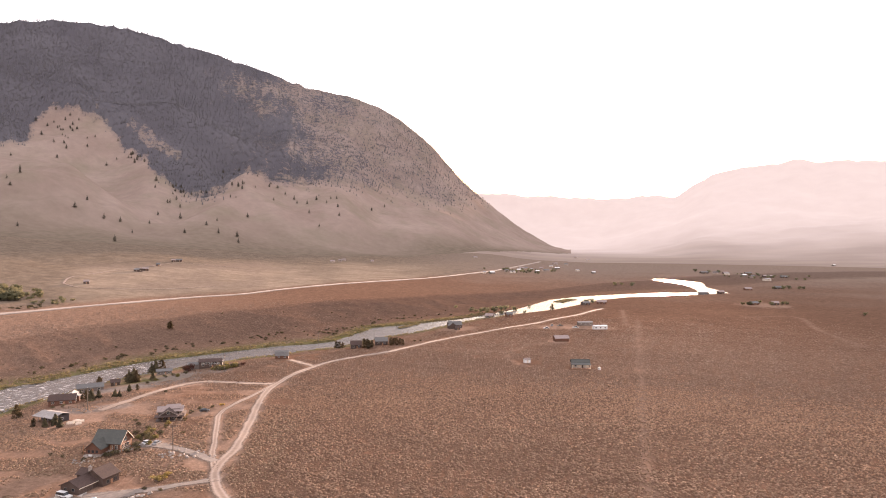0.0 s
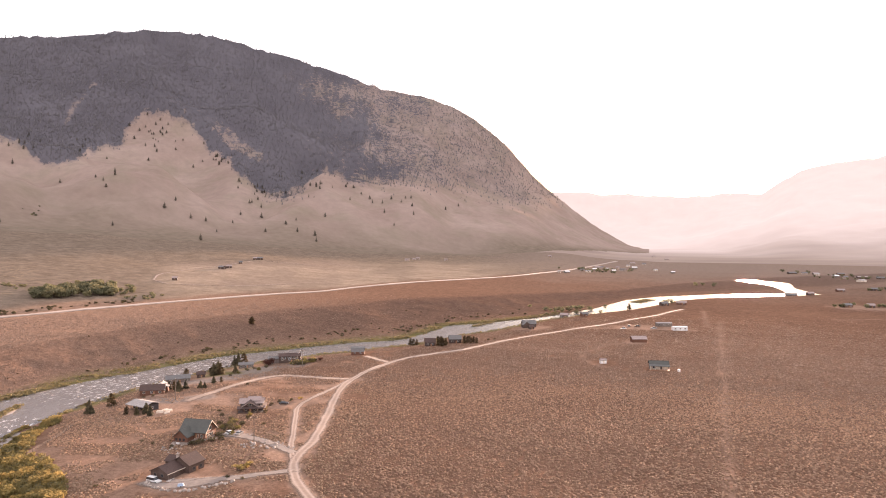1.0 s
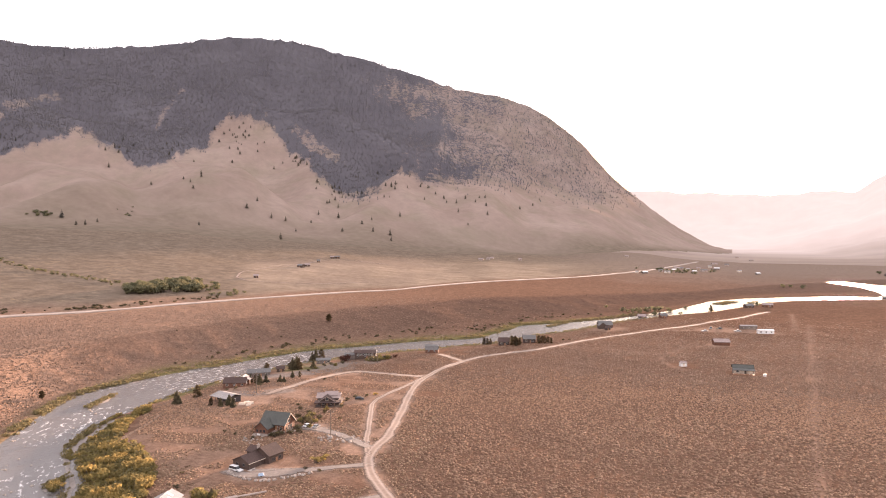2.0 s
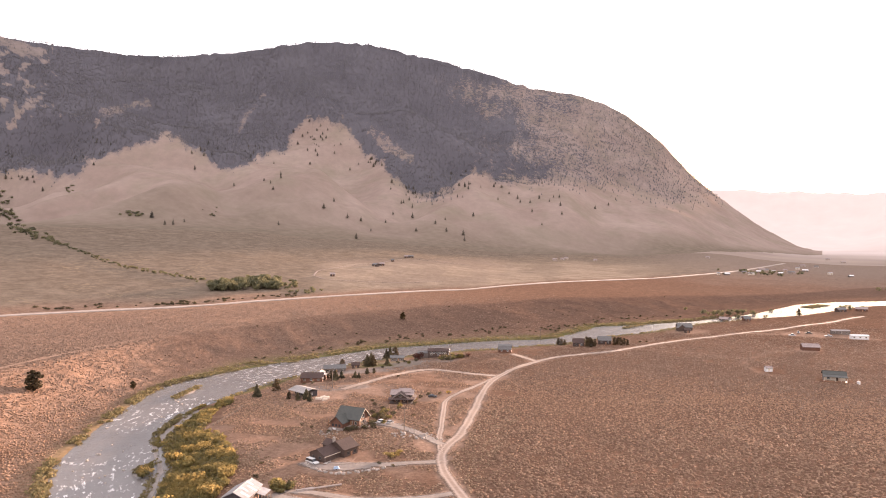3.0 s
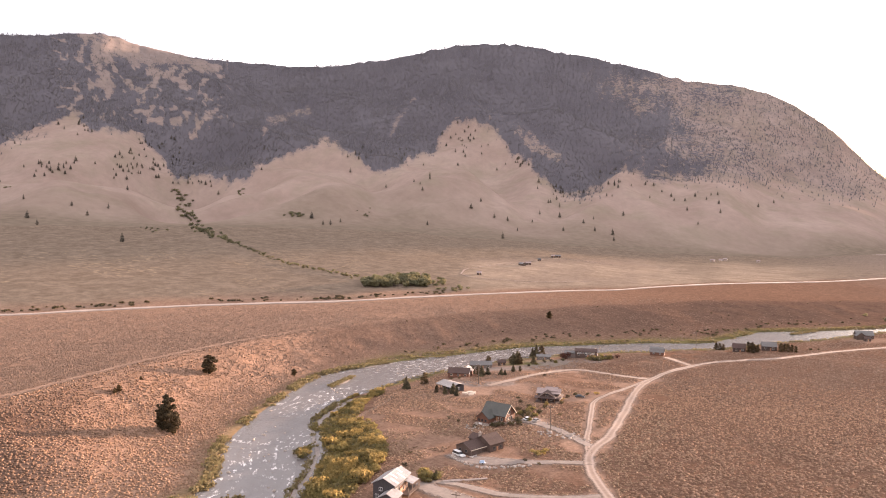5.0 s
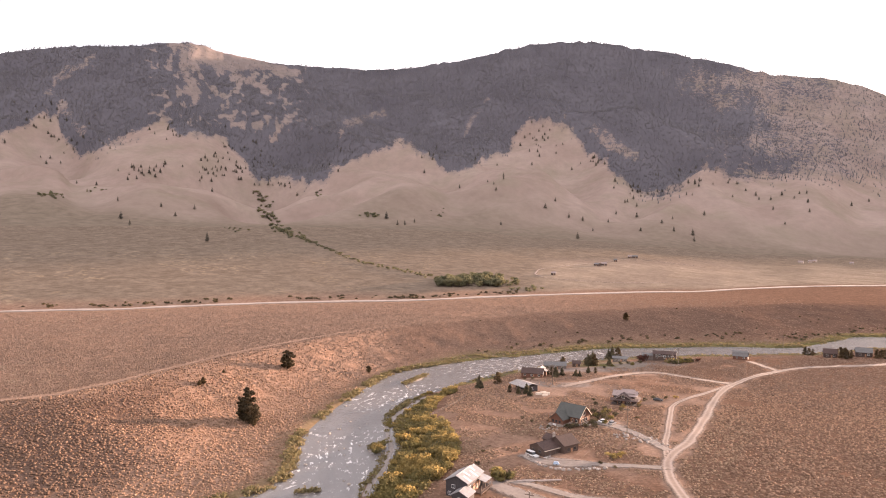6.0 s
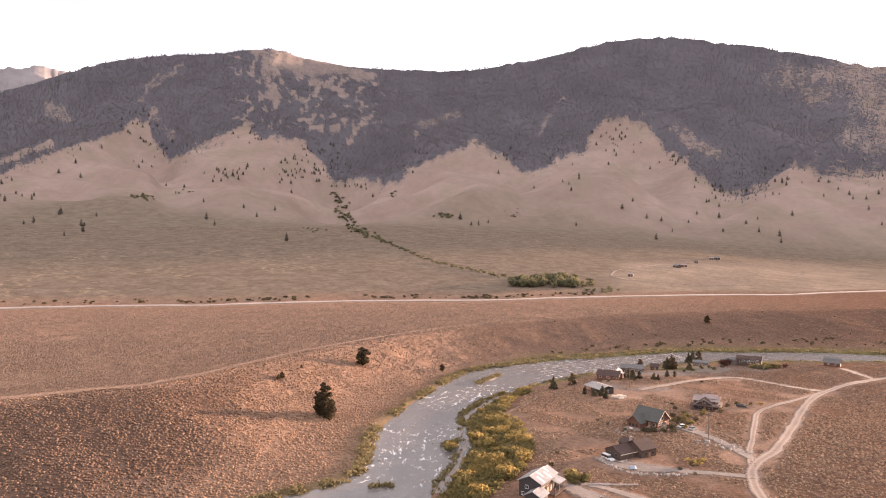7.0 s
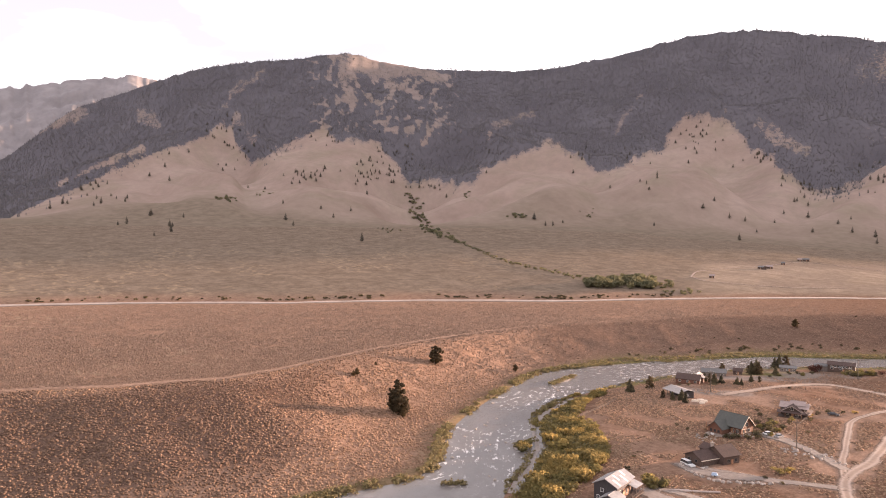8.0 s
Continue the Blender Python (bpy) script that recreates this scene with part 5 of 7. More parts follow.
# ---------------------------------------------------------------- vehicles and yard things
def vehicle(name, x, y, rz, paint, label, long=4.6, wide=1.9, cab=(-0.28, 0.18), tall=1.55, bed=False):
    v = base(name, x, y, rz, label, "pickup truck" if bed else "car", "parked vehicles", size=0.84)
    l, w = long / 2, wide / 2
    body = Shape()
    prof = [(-l, 0.45), (-l, 0.95), (cab[0] * long - 0.3, 1.0), (cab[1] * long + 0.35, 1.0), (l - 0.1, 0.85), (l, 0.45)]
    n = len(prof)
    body.add([(px, sy * w, pz) for sy in (-1, 1) for px, pz in prof], [tuple(range(n)), tuple(range(2 * n - 1, n - 1, -1))] + [(n + k, n + (k + 1) % n, (k + 1) % n, k) for k in range(n)])
    part("body", body, paint, v)
    c0, c1 = cab[0] * long, cab[1] * long
    if bed:
        c0 = -l + 0.1 if name == "camper_truck" else c0
    glass = Shape().add([(c0 - 0.25, -w * 0.95, 0.99), (c1 + 0.3, -w * 0.95, 0.99), (c1 + 0.3, w * 0.95, 0.99), (c0 - 0.25, w * 0.95, 0.99),
                         (c0 + 0.05, -w * 0.82, tall - 0.06), (c1 - 0.25, -w * 0.82, tall - 0.06), (c1 - 0.25, w * 0.82, tall - 0.06), (c0 + 0.05, w * 0.82, tall - 0.06)],
                        [(3, 2, 1, 0), (4, 5, 6, 7), (0, 1, 5, 4), (1, 2, 6, 5), (2, 3, 7, 6), (3, 0, 4, 7)])
    part("cabin_glass", glass, GLASS, v, "dark glass cabin")
    part("cabin_roof", Shape().box(c0, c1 - 0.2, -w * 0.84, w * 0.84, tall - 0.06, tall), paint, v)
    if bed:
        part("tailgate", Shape().box(-l - 0.03, -l, -w, w, 0.5, 0.95), paint, v)
    for sx in (-0.31, 0.31):
        for sy in (-1, 1):
            wh = part("wheel", Shape().tube((sx * long, sy * (w - 0.22), 0.36), (sx * long, sy * (w + 0.02), 0.36), 0.36, n=14), RUBBER, v)
            part("rim", Shape().tube((sx * long, sy * (w + 0.02), 0.36), (sx * long, sy * (w + 0.035), 0.36), 0.2, n=10), RIM, wh)
    for sy in (-0.7, 0.7):
        part("headlight", Shape().box(l - 0.06, l + 0.015, sy * w - 0.17, sy * w + 0.17, 0.62, 0.76), WHITE, v)
    part("bumper", Shape().box(l - 0.05, l + 0.08, -w, w, 0.36, 0.52), RIM, v)


vehicle("camper_truck", -97.0, 201.3, -24, PAINT_WHITE, "white pickup truck with camper shell beside the garage", 5.6, 2.0, (-0.12, 0.16), 1.9, True)
vehicle("car", -91.2, 248.6, 65, PAINT_WHITE, "white car parked on the gravel", 4.5)
vehicle("car", -87.6, 248.2, 80, PAINT_SILVER, "silver car with dark windows on the gravel", 4.4)
vehicle("car", -84.4, 295.0, 10, PAINT_DARK, "dark car parked beside the porch house", 4.7)
for x, y, rz, pt, lab in ((109, 533, 20, PAINT_WHITE, "white pickup truck on the yard track"), (117, 551, 70, PAINT_SILVER, "silver pickup truck beside sheds"),
                          (133, 538, 5, PAINT_WHITE, "white van-sized truck beside sheds"), (123, 549, 15, PAINT_DARK, "dark pickup truck beside sheds")):
    vehicle("pickup_truck", x, y, rz, pt, lab, 5.8, 2.1, (-0.1, 0.2), 1.9, True)

tr = base("trailer", -87.2, 197.6, 25, "small utility trailer under a faded blue tarp", "trailer", size=0.7)
part("tarp", Shape().add([(-1.3, -0.9, 0.5), (1.3, -0.9, 0.5), (1.3, 0.9, 0.5), (-1.3, 0.9, 0.5), (-0.9, -0.5, 1.5), (0.7, -0.4, 1.7), (0.8, 0.5, 1.45), (-1.0, 0.5, 1.35)],
                         [(3, 2, 1, 0), (4, 5, 6, 7), (0, 1, 5, 4), (1, 2, 6, 5), (2, 3, 7, 6), (3, 0, 4, 7)]), TARP_BLUE, tr)
for sy in (-0.95, 0.95):
    part("wheel", Shape().tube((0, sy - 0.1, 0.3), (0, sy + 0.1, 0.3), 0.3, n=12), RUBBER, tr)
part("drawbar", Shape().tube((1.2, 0, 0.45), (2.6, 0, 0.4), 0.05), RIM, tr)

tank = base("shed", 70.0, 398.0, 12, "tiny white shed standing alone in sagebrush", "shed", "sheds on the plain")
gable(tank, 0, 0, 3.4, 2.6, 1.9, 0.6, WHITE, ROOF_PINK, "x", 0.2, z0=-0.3)
door(tank, 0, -1.3, 0.0, 0.9, 1.8, "s", CREAM)
box_ob = base("water_tank", 105.0, 371.5, 0, "small white water tank beside the open shed", "tank")
part("drum", Shape().tube((0, 0, -0.1), (0, 0, 1.3), 0.75, n=16), WHITE, box_ob)
part("lid", Shape().tube((0, 0, 1.3), (0, 0, 1.45), 0.35, n=12), WHITE, box_ob)

for k, (x, y, w, d, hh) in enumerate(((-131.6, 279.0, 2.6, 1.8, 0.8), (-129.0, 281.4, 2.8, 2.0, 0.7), (-128.4, 278.2, 2.2, 1.6, 0.6), (-131.0, 282.4, 2.4, 1.6, 0.6))):
    st = base("lumber_stack", x, y, 15 + 12 * k, "stack of pale sawn boards beside the barn", "lumber stack", "lumber stacks")
    for j in range(5):
        part("board", Shape().box(-w / 2 + 0.03 * j, w / 2 - 0.05 * (j % 2), -d / 2 + j * d / 5, -d / 2 + (j + 0.85) * d / 5, -0.1, hh - 0.06 * (j % 3)), CREAM, st)
for x0, y0, x1, y1 in ((-88.5, 179.2, -80.5, 186.0), (-90.5, 177.5, -87.0, 181.0)):
    lg = base("log", (x0 + x1) / 2, (y0 + y1) / 2, math.degrees(math.atan2(y1 - y0, x1 - x0)), "long weathered log lying on the ground", "log", "logs")
    ln = math.hypot(x1 - x0, y1 - y0)
    part("trunk", Shape().tube((-ln / 2, 0, 0.22), (ln / 2, 0, 0.2), 0.34, 0.26, 9), WOOD_PALE, lg)

# boulders lining the drive and heaped beside the road
rock_mesh = []
for k in range(6):
    rr = random.Random(40 + k)
    bm = bmesh.new()
    bmesh.ops.create_icosphere(bm, subdivisions=1, radius=1)
    for vtx in bm.verts:
        vtx.co *= rr.uniform(0.75, 1.2)
        vtx.co.z *= 0.7
    me = bpy.data.meshes.new("boulder")
    bm.to_mesh(me)
    bm.free()
    me.materials.append(STONE)
    rock_mesh.append(me)


def boulder(x, y, s, k, lab, group, z=None):
    ob = new("boulder", rock_mesh[k % 6])
    ob.matrix_basis = pose(x, y, (height(x, y) if z is None else z) + s * 0.25, 0, 0, k * 77) @ Matrix.Diagonal((s, s * 0.85, s, 1))
    tagged(ob, lab, "boulder", group)


rr = random.Random(5)
wall_line = along([(-99, 201), (-96, 197.5), (-90, 194.6), (-85, 194.6), (-79, 197.5), (-73, 202)], 0.62)
for k, (x, y) in enumerate(wall_line):
    boulder(x + rr.uniform(-0.5, 0.5), y + rr.uniform(-0.5, 0.5), rr.uniform(0.42, 0.8), k, "pale grey boulder edging the gravel drive", "boulders along the drive")
for k in range(42):
    boulder(-75 + rr.gauss(0, 4.5), 236 + rr.gauss(0, 2.2), rr.uniform(0.35, 0.75), k, "pale boulder in a roadside heap", "boulders beside the road")
for k in range(22):
    boulder(-106 + rr.gauss(0, 2.6), 233 + rr.gauss(0, 2.2), rr.uniform(0.3, 0.7), k, "pale boulder below the log house", "boulders below the log house")
for k in range(46):
    yy = rr.uniform(150, 345)
    i0 = min(range(len(BANK_L)), key=lambda i: abs(BANK_L[i][1] - yy))
    i1 = min(range(len(BANK_R)), key=lambda i: abs(BANK_R[i][1] - yy))
    u0 = rr.uniform(0.1, 0.9)
    x = BANK_L[i0][0] * (1 - u0) + BANK_R[i1][0] * u0
    boulder(x, yy, rr.uniform(0.35, 0.8), k, "dark wet boulder breaking the river's surface", "river boulders", float(water_level(yy)) - 0.15)


def utility_pole(x, y, rz):
    p = base("utility_pole", x, y, rz, "weathered timber utility pole with crossarm", "utility pole", "utility poles")
    part("mast", Shape().tube((0, 0, -0.5), (0, 0, 9.5), 0.17, 0.11, 8), POLE, p)
    part("crossarm", Shape().box(-1.2, 1.2, -0.07, 0.07, 8.7, 8.9), POLE, p)
    for u0 in (-1.1, 0.0, 1.1):
        part("insulator", Shape().tube((u0, 0, 8.9), (u0, 0, 9.12) if u0 else (u0, 0, 9.7), 0.06, n=6), CREAM, p)


POLES = [(-73, 150), (-79, 239), (-97, 376), (-60, 480)]
for a, b in zip(POLES, POLES[1:] + [(2 * POLES[-1][0] - POLES[-2][0], 2 * POLES[-1][1] - POLES[-2][1])]):
    utility_pole(a[0], a[1], math.degrees(math.atan2(b[1] - a[1], b[0] - a[0])) - 90)
utility_pole(-134, 299, 20)
for (ax, ay), (bx, by) in zip(POLES[:-1], POLES[1:]):
    d = Vector((bx - ax, by - ay)).normalized()
    for side in (-1.1, 1.1):
        cu = bpy.data.curves.new("power_line", "CURVE")
        cu.dimensions, cu.bevel_depth, cu.bevel_resolution = "3D", 0.02, 0
        sp = cu.splines.new("POLY")
        sp.points.add(16)
        za, zb = height(ax, ay) + 9.1, height(bx, by) + 9.1
        for k in range(17):
            t = k / 16
            sp.points[k].co = (ax + (bx - ax) * t + d.y * side, ay + (by - ay) * t - d.x * side, za + (zb - za) * t - 1.6 * 4 * t * (1 - t), 1)
        cu.materials.append(WIRE)
        tagged(new("power_line", cu), "sagging overhead power line between poles", "power line", "power lines")


def fence(pts, step, label):
    line = along(pts, step)
    f = base("fence", line[0][0], line[0][1], 0, label, "fence", "fences")
    z0 = height(*line[0])
    loc = [(x - line[0][0], y - line[0][1], height(x, y) - z0) for x, y in line]
    for p in loc:
        part("post", Shape().tube((p[0], p[1], p[2] - 0.3), (p[0], p[1], p[2] + 1.3), 0.08, n=6), POLE, f)
    for a, b in zip(loc[:-1], loc[1:]):
        for hh in (0.55, 1.05):
            part("rail", Shape().tube((a[0], a[1], a[2] + hh), (b[0], b[1], b[2] + hh), 0.055, n=5), POLE, f)


fence([(-156, 298), (-148, 298), (-140, 303), (-131, 313)], 2.4, "weathered post-and-rail corral fence")
fence([(-118, 371), (-112, 376), (-106, 381)], 2.4, "weathered post-and-rail yard fence")
fence([(-152, 225), (-153, 245), (-156, 258)], 2.6, "old fence beside the willow thicket")


# ---------------------------------------------------------------- plants
def leaf_cloud(seed, n, rx, rz, size, lumps=9, squash=1.0):
    """Small leaf clumps spread over a lumpy mound."""
    r = np.random.RandomState(seed)
    centres = np.column_stack([r.uniform(-0.65, 0.65, lumps) * rx, r.uniform(-0.65, 0.65, lumps) * rx, r.uniform(0.25, 0.8, lumps) * rz])
    rad = r.uniform(0.26, 0.56, lumps)
    who = r.randint(0, lumps, n)
    d = r.normal(size=(n, 3))
    d /= np.linalg.norm(d, axis=1)[:, None]
    p = centres[who] + d * (rad[who] * r.uniform(0.65, 1.05, n))[:, None] * np.array([rx, rx, rz * 0.62])
    p[:, 2] = np.abs(p[:, 2])
    t1 = np.cross(d, r.normal(size=(n, 3)))
    t1 /= np.linalg.norm(t1, axis=1)[:, None]
    nn = d + r.normal(size=(n, 3)) * 0.35
    t2 = np.cross(nn, t1)
    t2 /= np.linalg.norm(t2, axis=1)[:, None]
    s = (size * r.uniform(0.6, 1.3, n))[:, None]
    v = np.stack([p - t1 * s, p - t2 * s * 0.7, p + t1 * s, p + t2 * s * 0.7], 1).reshape(-1, 3)
    return v, np.arange(4 * n).reshape(-1, 4)


def quick_mesh(name, v, f, material):
    ob = link_mesh(name, v, f, material, False)
    me = ob.data
    bpy.data.objects.remove(ob)
    return me


def bush_kind(name, label, category, group, material, seed, rx, rz, n, size):
    b = tagged(new(name), label, category, group)
    v, f = leaf_cloud(seed, n, rx, rz, size)
    c = new("foliage", quick_mesh("foliage", v, f, material))
    c.parent = b
    st = Shape()
    r = random.Random(seed)
    for k in range(5):
        a = k * 1.26 + r.uniform(0, 0.6)
        st.tube((0.1 * math.cos(a), 0.1 * math.sin(a), -0.3), (rx * 0.5 * math.cos(a), rx * 0.5 * math.sin(a), rz * 0.7), 0.07, 0.025, 5)
    part("stem", st, BARK, b)
    return b


def conifer_kind(name, label, group, seed, tall, spread, material=NEEDLES, whorls=11, arms=8, ragged=0.25):
    """A tapered trunk with whorls of drooping boughs, thinner towards the tip."""
    r = random.Random(seed)
    t = tagged(new(name), label, "conifer", group)
    part("trunk", Shape().tube((0, 0, -0.4), (0, 0, tall * 0.93), tall * 0.024, tall * 0.006, 7), BARK, t)
    c = Shape()
    for w in range(whorls):
        q = w / (whorls - 1)
        z = tall * (0.10 + 0.86 * q)
        reach = spread * (1 - q) ** 0.8 * (0.65 if w == 0 else 1) + 0.12
        for k in range(arms):
            a = k * 2 * math.pi / arms + w * 0.7 + r.uniform(-0.3, 0.3)
            ln = reach * r.uniform(1 - ragged, 1 + ragged)
            ca, sa = math.cos(a), math.sin(a)
            wd = ln * 0.42 + 0.12
            droop = -ln * r.uniform(0.12, 0.4)
            zz = z + r.uniform(-0.03, 0.03) * tall
            tip = (ca * ln, sa * ln, zz + droop)
            m1 = (ca * ln * 0.55 - sa * wd, sa * ln * 0.55 + ca * wd, zz + droop * 0.55 - 0.05 * ln)
            m2 = (ca * ln * 0.55 + sa * wd, sa * ln * 0.55 - ca * wd, zz + droop * 0.55 - 0.05 * ln)
            rise = (ca * ln * 0.45, sa * ln * 0.45, zz + 0.16 * ln + 0.1)
            c.add([(0, 0, zz + 0.12 * ln), m1, tip, m2, rise], [(0, 1, 4), (1, 2, 4), (2, 3, 4), (3, 0, 4)])
    c.tube((0, 0, tall * 0.9), (0, 0, tall), tall * 0.02, 0.01, 5)
    part("crown", c, material, t)
    return t


def plant(kinds, x, y, scale, k, z=None, stretch=1.0):
    kind = kinds[k % len(kinds)]
    m = pose(x, y, (height(x, y) if z is None else z), 0, 0, (k * 137) % 360)
    if not kind.get("used"):
        kind["used"] = 1
        kind.scale = (1, 1, 1)
        kind.matrix_basis = m @ Matrix.Diagonal((scale, scale, scale * stretch, 1))
        return kind
    c = copy_thing(kind, m)
    c.scale = (scale, scale, scale * stretch)
    return c


def dense_tree(name, label, seed, tall, rx, n, size, low, taper=0.6, group="slope trees"):
    """A rugged evergreen: clumps of needles at many heights about one trunk."""
    t = tagged(new(name), label, "conifer" if name == "conifer" else "tree", group)
    r = np.random.RandomState(seed)
    vs, fs, base_i = [], [], 0
    trunk = Shape().tube((0, 0, -0.6), (0.2, 0.1, tall * 0.92), tall * 0.028, 0.05, 8)
    levels = 24
    for k in range(levels):
        q = k / (levels - 1)
        reach = rx * min(1.0, 0.55 + q * 2.2) * (0.16 + 0.84 * (1 - q) ** taper) * r.uniform(0.75, 1.15)
        a = k * 2.4 + r.uniform(-0.4, 0.4)
        cx, cy, cz = math.cos(a) * reach * 0.42, math.sin(a) * reach * 0.42, tall * (low + (0.96 - low) * q)
        trunk.tube((0, 0, cz - reach * 0.3), (cx * 1.4, cy * 1.4, cz), 0.09, 0.03, 5)
        v, f = leaf_cloud(seed * 50 + k, n // levels, reach * 0.8, reach * 0.85, size, 3)
        vs.append(v + np.array([cx, cy, cz - reach * 0.4]))
        fs.append(f + base_i)
        base_i += len(v)
    part("trunk", trunk, BARK, t)
    c = new("crown", quick_mesh("crown", np.concatenate(vs), np.concatenate(fs), PINE_LEAF))
    c.parent = t
    return t


YARD_ROUND = [dense_tree("conifer", "rounded brown-green conifer beside the houses", 82 + k, 5.6, 2.3, 700, 0.3, 0.05, 0.5, "yard conifers") for k in range(2)]
YARD_TREES = [conifer_kind("conifer", "dark green conifer beside the houses", "yard conifers", 60 + k, 6.0, 1.9 + 0.45 * k, whorls=13, arms=9, ragged=0.45) for k in range(2)]
for k, (x, y, s) in enumerate(((-161, 278, 1.25), (-159.5, 277, 0.8), (-158, 290, 1.2), (-136.5, 277, 0.95), (-133, 273.5, 0.9), (-143.5, 274.5, 0.7), (-139, 274, 0.75),
                               (-140, 316, 1.05), (-143, 318, 0.9), (-138.5, 320, 0.8), (-146, 319, 0.85), (-152, 352, 1.1), (-139, 356, 1.35), (-137, 357, 1.5), (-135, 355, 1.3), (-128, 358, 0.9),
                               (-138, 391, 1.5)) + ((-135, 392, 1.4), (-140, 390, 1.2), (-130, 333, 0.7), (-127, 335, 0.6), (-132, 322, 0.75), (-130, 322, 0.65), (-141, 358, 0.9),
                               (-46, 462, 1.0), (-44, 464, 0.9), (-42, 463, 0.85), (-27, 452, 1.3), (-25, 455, 1.2), (-24, 449, 1.1), (-22, 453, 1.0), (-10, 461, 1.1), (-8, 464, 1.0), (-6, 462, 1.1), (-4, 465, 0.9), (-2, 463, 0.8),
                               (142.7, 672, 1.35), (-93, 178, 0.6))):
    plant(YARD_ROUND if y > 440 or k % 3 == 2 else YARD_TREES, x, y, s * 0.86, k)

PINE = dense_tree("pine", "tall dark pine standing alone on the slope", 77, 12.5, 4.6, 7200, 0.34, 0.04, 0.42)
ROUND = dense_tree("juniper", "rounded dark juniper on the grassy slope", 78, 8.2, 3.7, 4200, 0.33, 0.10, 0.45)
plant([PINE], -203.5, 180, 1.04, 0)
plant([PINE], -206, 179, 0.74, 3)
for k, (x, y, s) in enumerate(((-243.8, 238.5, 1.1), (-226.9, 278.9, 0.45), (-239.2, 185.2, 0.3), (-239.8, 187.5, 0.36), (-164, 492.7, 0.7), (-199.8, 178.6, 0.4), (-246, 203, 0.2))):
    plant([ROUND], x, y, s, k)


def on_slope(az, el):
    """Where a line of sight from the end of the flight meets the land."""
    a, e = math.radians(az), math.radians(el)
    r = np.arange(420, 3300, 4.0)
    x, y, z = -1.99 - np.sin(a) * r, 3.74 + np.cos(a) * r, 68.96 + r * math.tan(e)
    g = land(x, y)[0]
    hit = np.nonzero(g >= z)[0]
    i = hit[0] if len(hit) else len(r) - 1
    return float(x[i]), float(y[i]), float(g[i]), float(r[i])


SLOPE_A = [(74.7, 1.6), (73.9, 2.0), (73.6, 2.0), (71.7, 2.4), (71.4, 2.1), (70.3, 0.5), (69.7, 0.6), (68.1, 1.2), (68.0, 1.3), (67.8, -0.3), (66.7, 0.4), (66.5, 0.4), (65.7, 1.1), (66.6, 0.0),
           (62.8, 4.8), (61.9, 4.8), (60.9, 3.5), (59.6, 3.4), (58.2, 2.3), (55.2, 1.9), (54.2, 1.2), (52.8, 1.7), (51.9, -0.7), (58.0, 1.0), (57.4, 0.5), (67.0, 4.9), (66.7, 5.9), (65.3, 6.1),
           (66.7, 3.9), (68.1, 4.2), (56.5, 4.3), (55.6, 4.1), (54.9, 5.1), (52.4, 3.9), (51.5, 3.1)]
SLOPE_B = [(45.0, 2.8), (31.8, 3.6), (29.5, 4.1), (28.8, 3.4), (28.2, 4.5), (24.0, 2.5), (24.8, 1.9), (22.9, 1.1), (21.8, 0.9), (19.8, 0.8), (19.2, 1.4), (17.6, 1.2), (17.3, 0.1), (21.0, 0.1),
           (22.2, -0.5), (15.7, 0.7), (14.9, 1.0), (14.8, 0.1), (13.4, -0.2), (13.3, -0.7), (28.4, 0.6), (35.5, 0.8), (36.3, 0.6), (36.9, 0.6), (37.8, 1.1), (34.7, 4.8), (20.8, 5.3), (19.3, 4.0),
           (17.3, 2.8), (25.3, 6.1), (25.9, 5.4), (26.1, 6.5), (22.7, 5.0), (28.2, 4.3), (29.0, 3.9)]
MOUNT_TREES = [conifer_kind("conifer", "scattered dark conifer on the grassy foothills", "foothill conifers", 90 + k, 10.0, 2.7 + 0.4 * k, SLOPE_NEEDLES, 7, 6) for k in range(3)]
rr = random.Random(17)
spots = list(SLOPE_A + SLOPE_B)
for c_az, c_el, sa, se, n in ((61.5, 6.8, 1.2, 0.8, 26), (62.6, 8.2, 0.8, 0.5, 14), (56.6, 4.6, 1.2, 0.35, 20), (54.8, 7.6, 0.7, 0.5, 12), (49.5, 5.6, 1.5, 0.9, 46), (50.5, 4.6, 1.2, 0.4, 22),
                              (41.3, 6.0, 0.9, 0.5, 12), (33.6, 6.3, 0.6, 0.5, 10), (25.4, 7.4, 0.9, 0.8, 26), (21.0, 5.8, 0.7, 0.5, 14), (17.8, 3.0, 1.0, 0.5, 16), (30.2, 6.2, 0.6, 0.3, 8),
                              (72.5, 3.0, 1.4, 0.5, 18), (46.5, 3.6, 0.8, 0.3, 10), (14.0, 4.2, 1.2, 0.6, 16), (9.0, 3.2, 2.5, 0.9, 14), (5, 2.0, 2.5, 0.7, 8)):
    spots += [(rr.gauss(c_az, sa), rr.gauss(c_el, se)) for _ in range(n)]
for k, (az, el) in enumerate(spots):
    x, y, z, r = on_slope(az, el)
    if r < 3200 and el < 9.5:
        plant(MOUNT_TREES, x, y, rr.uniform(0.7, 1.35) * (1.15 if k < 70 else 1.0), k, z)

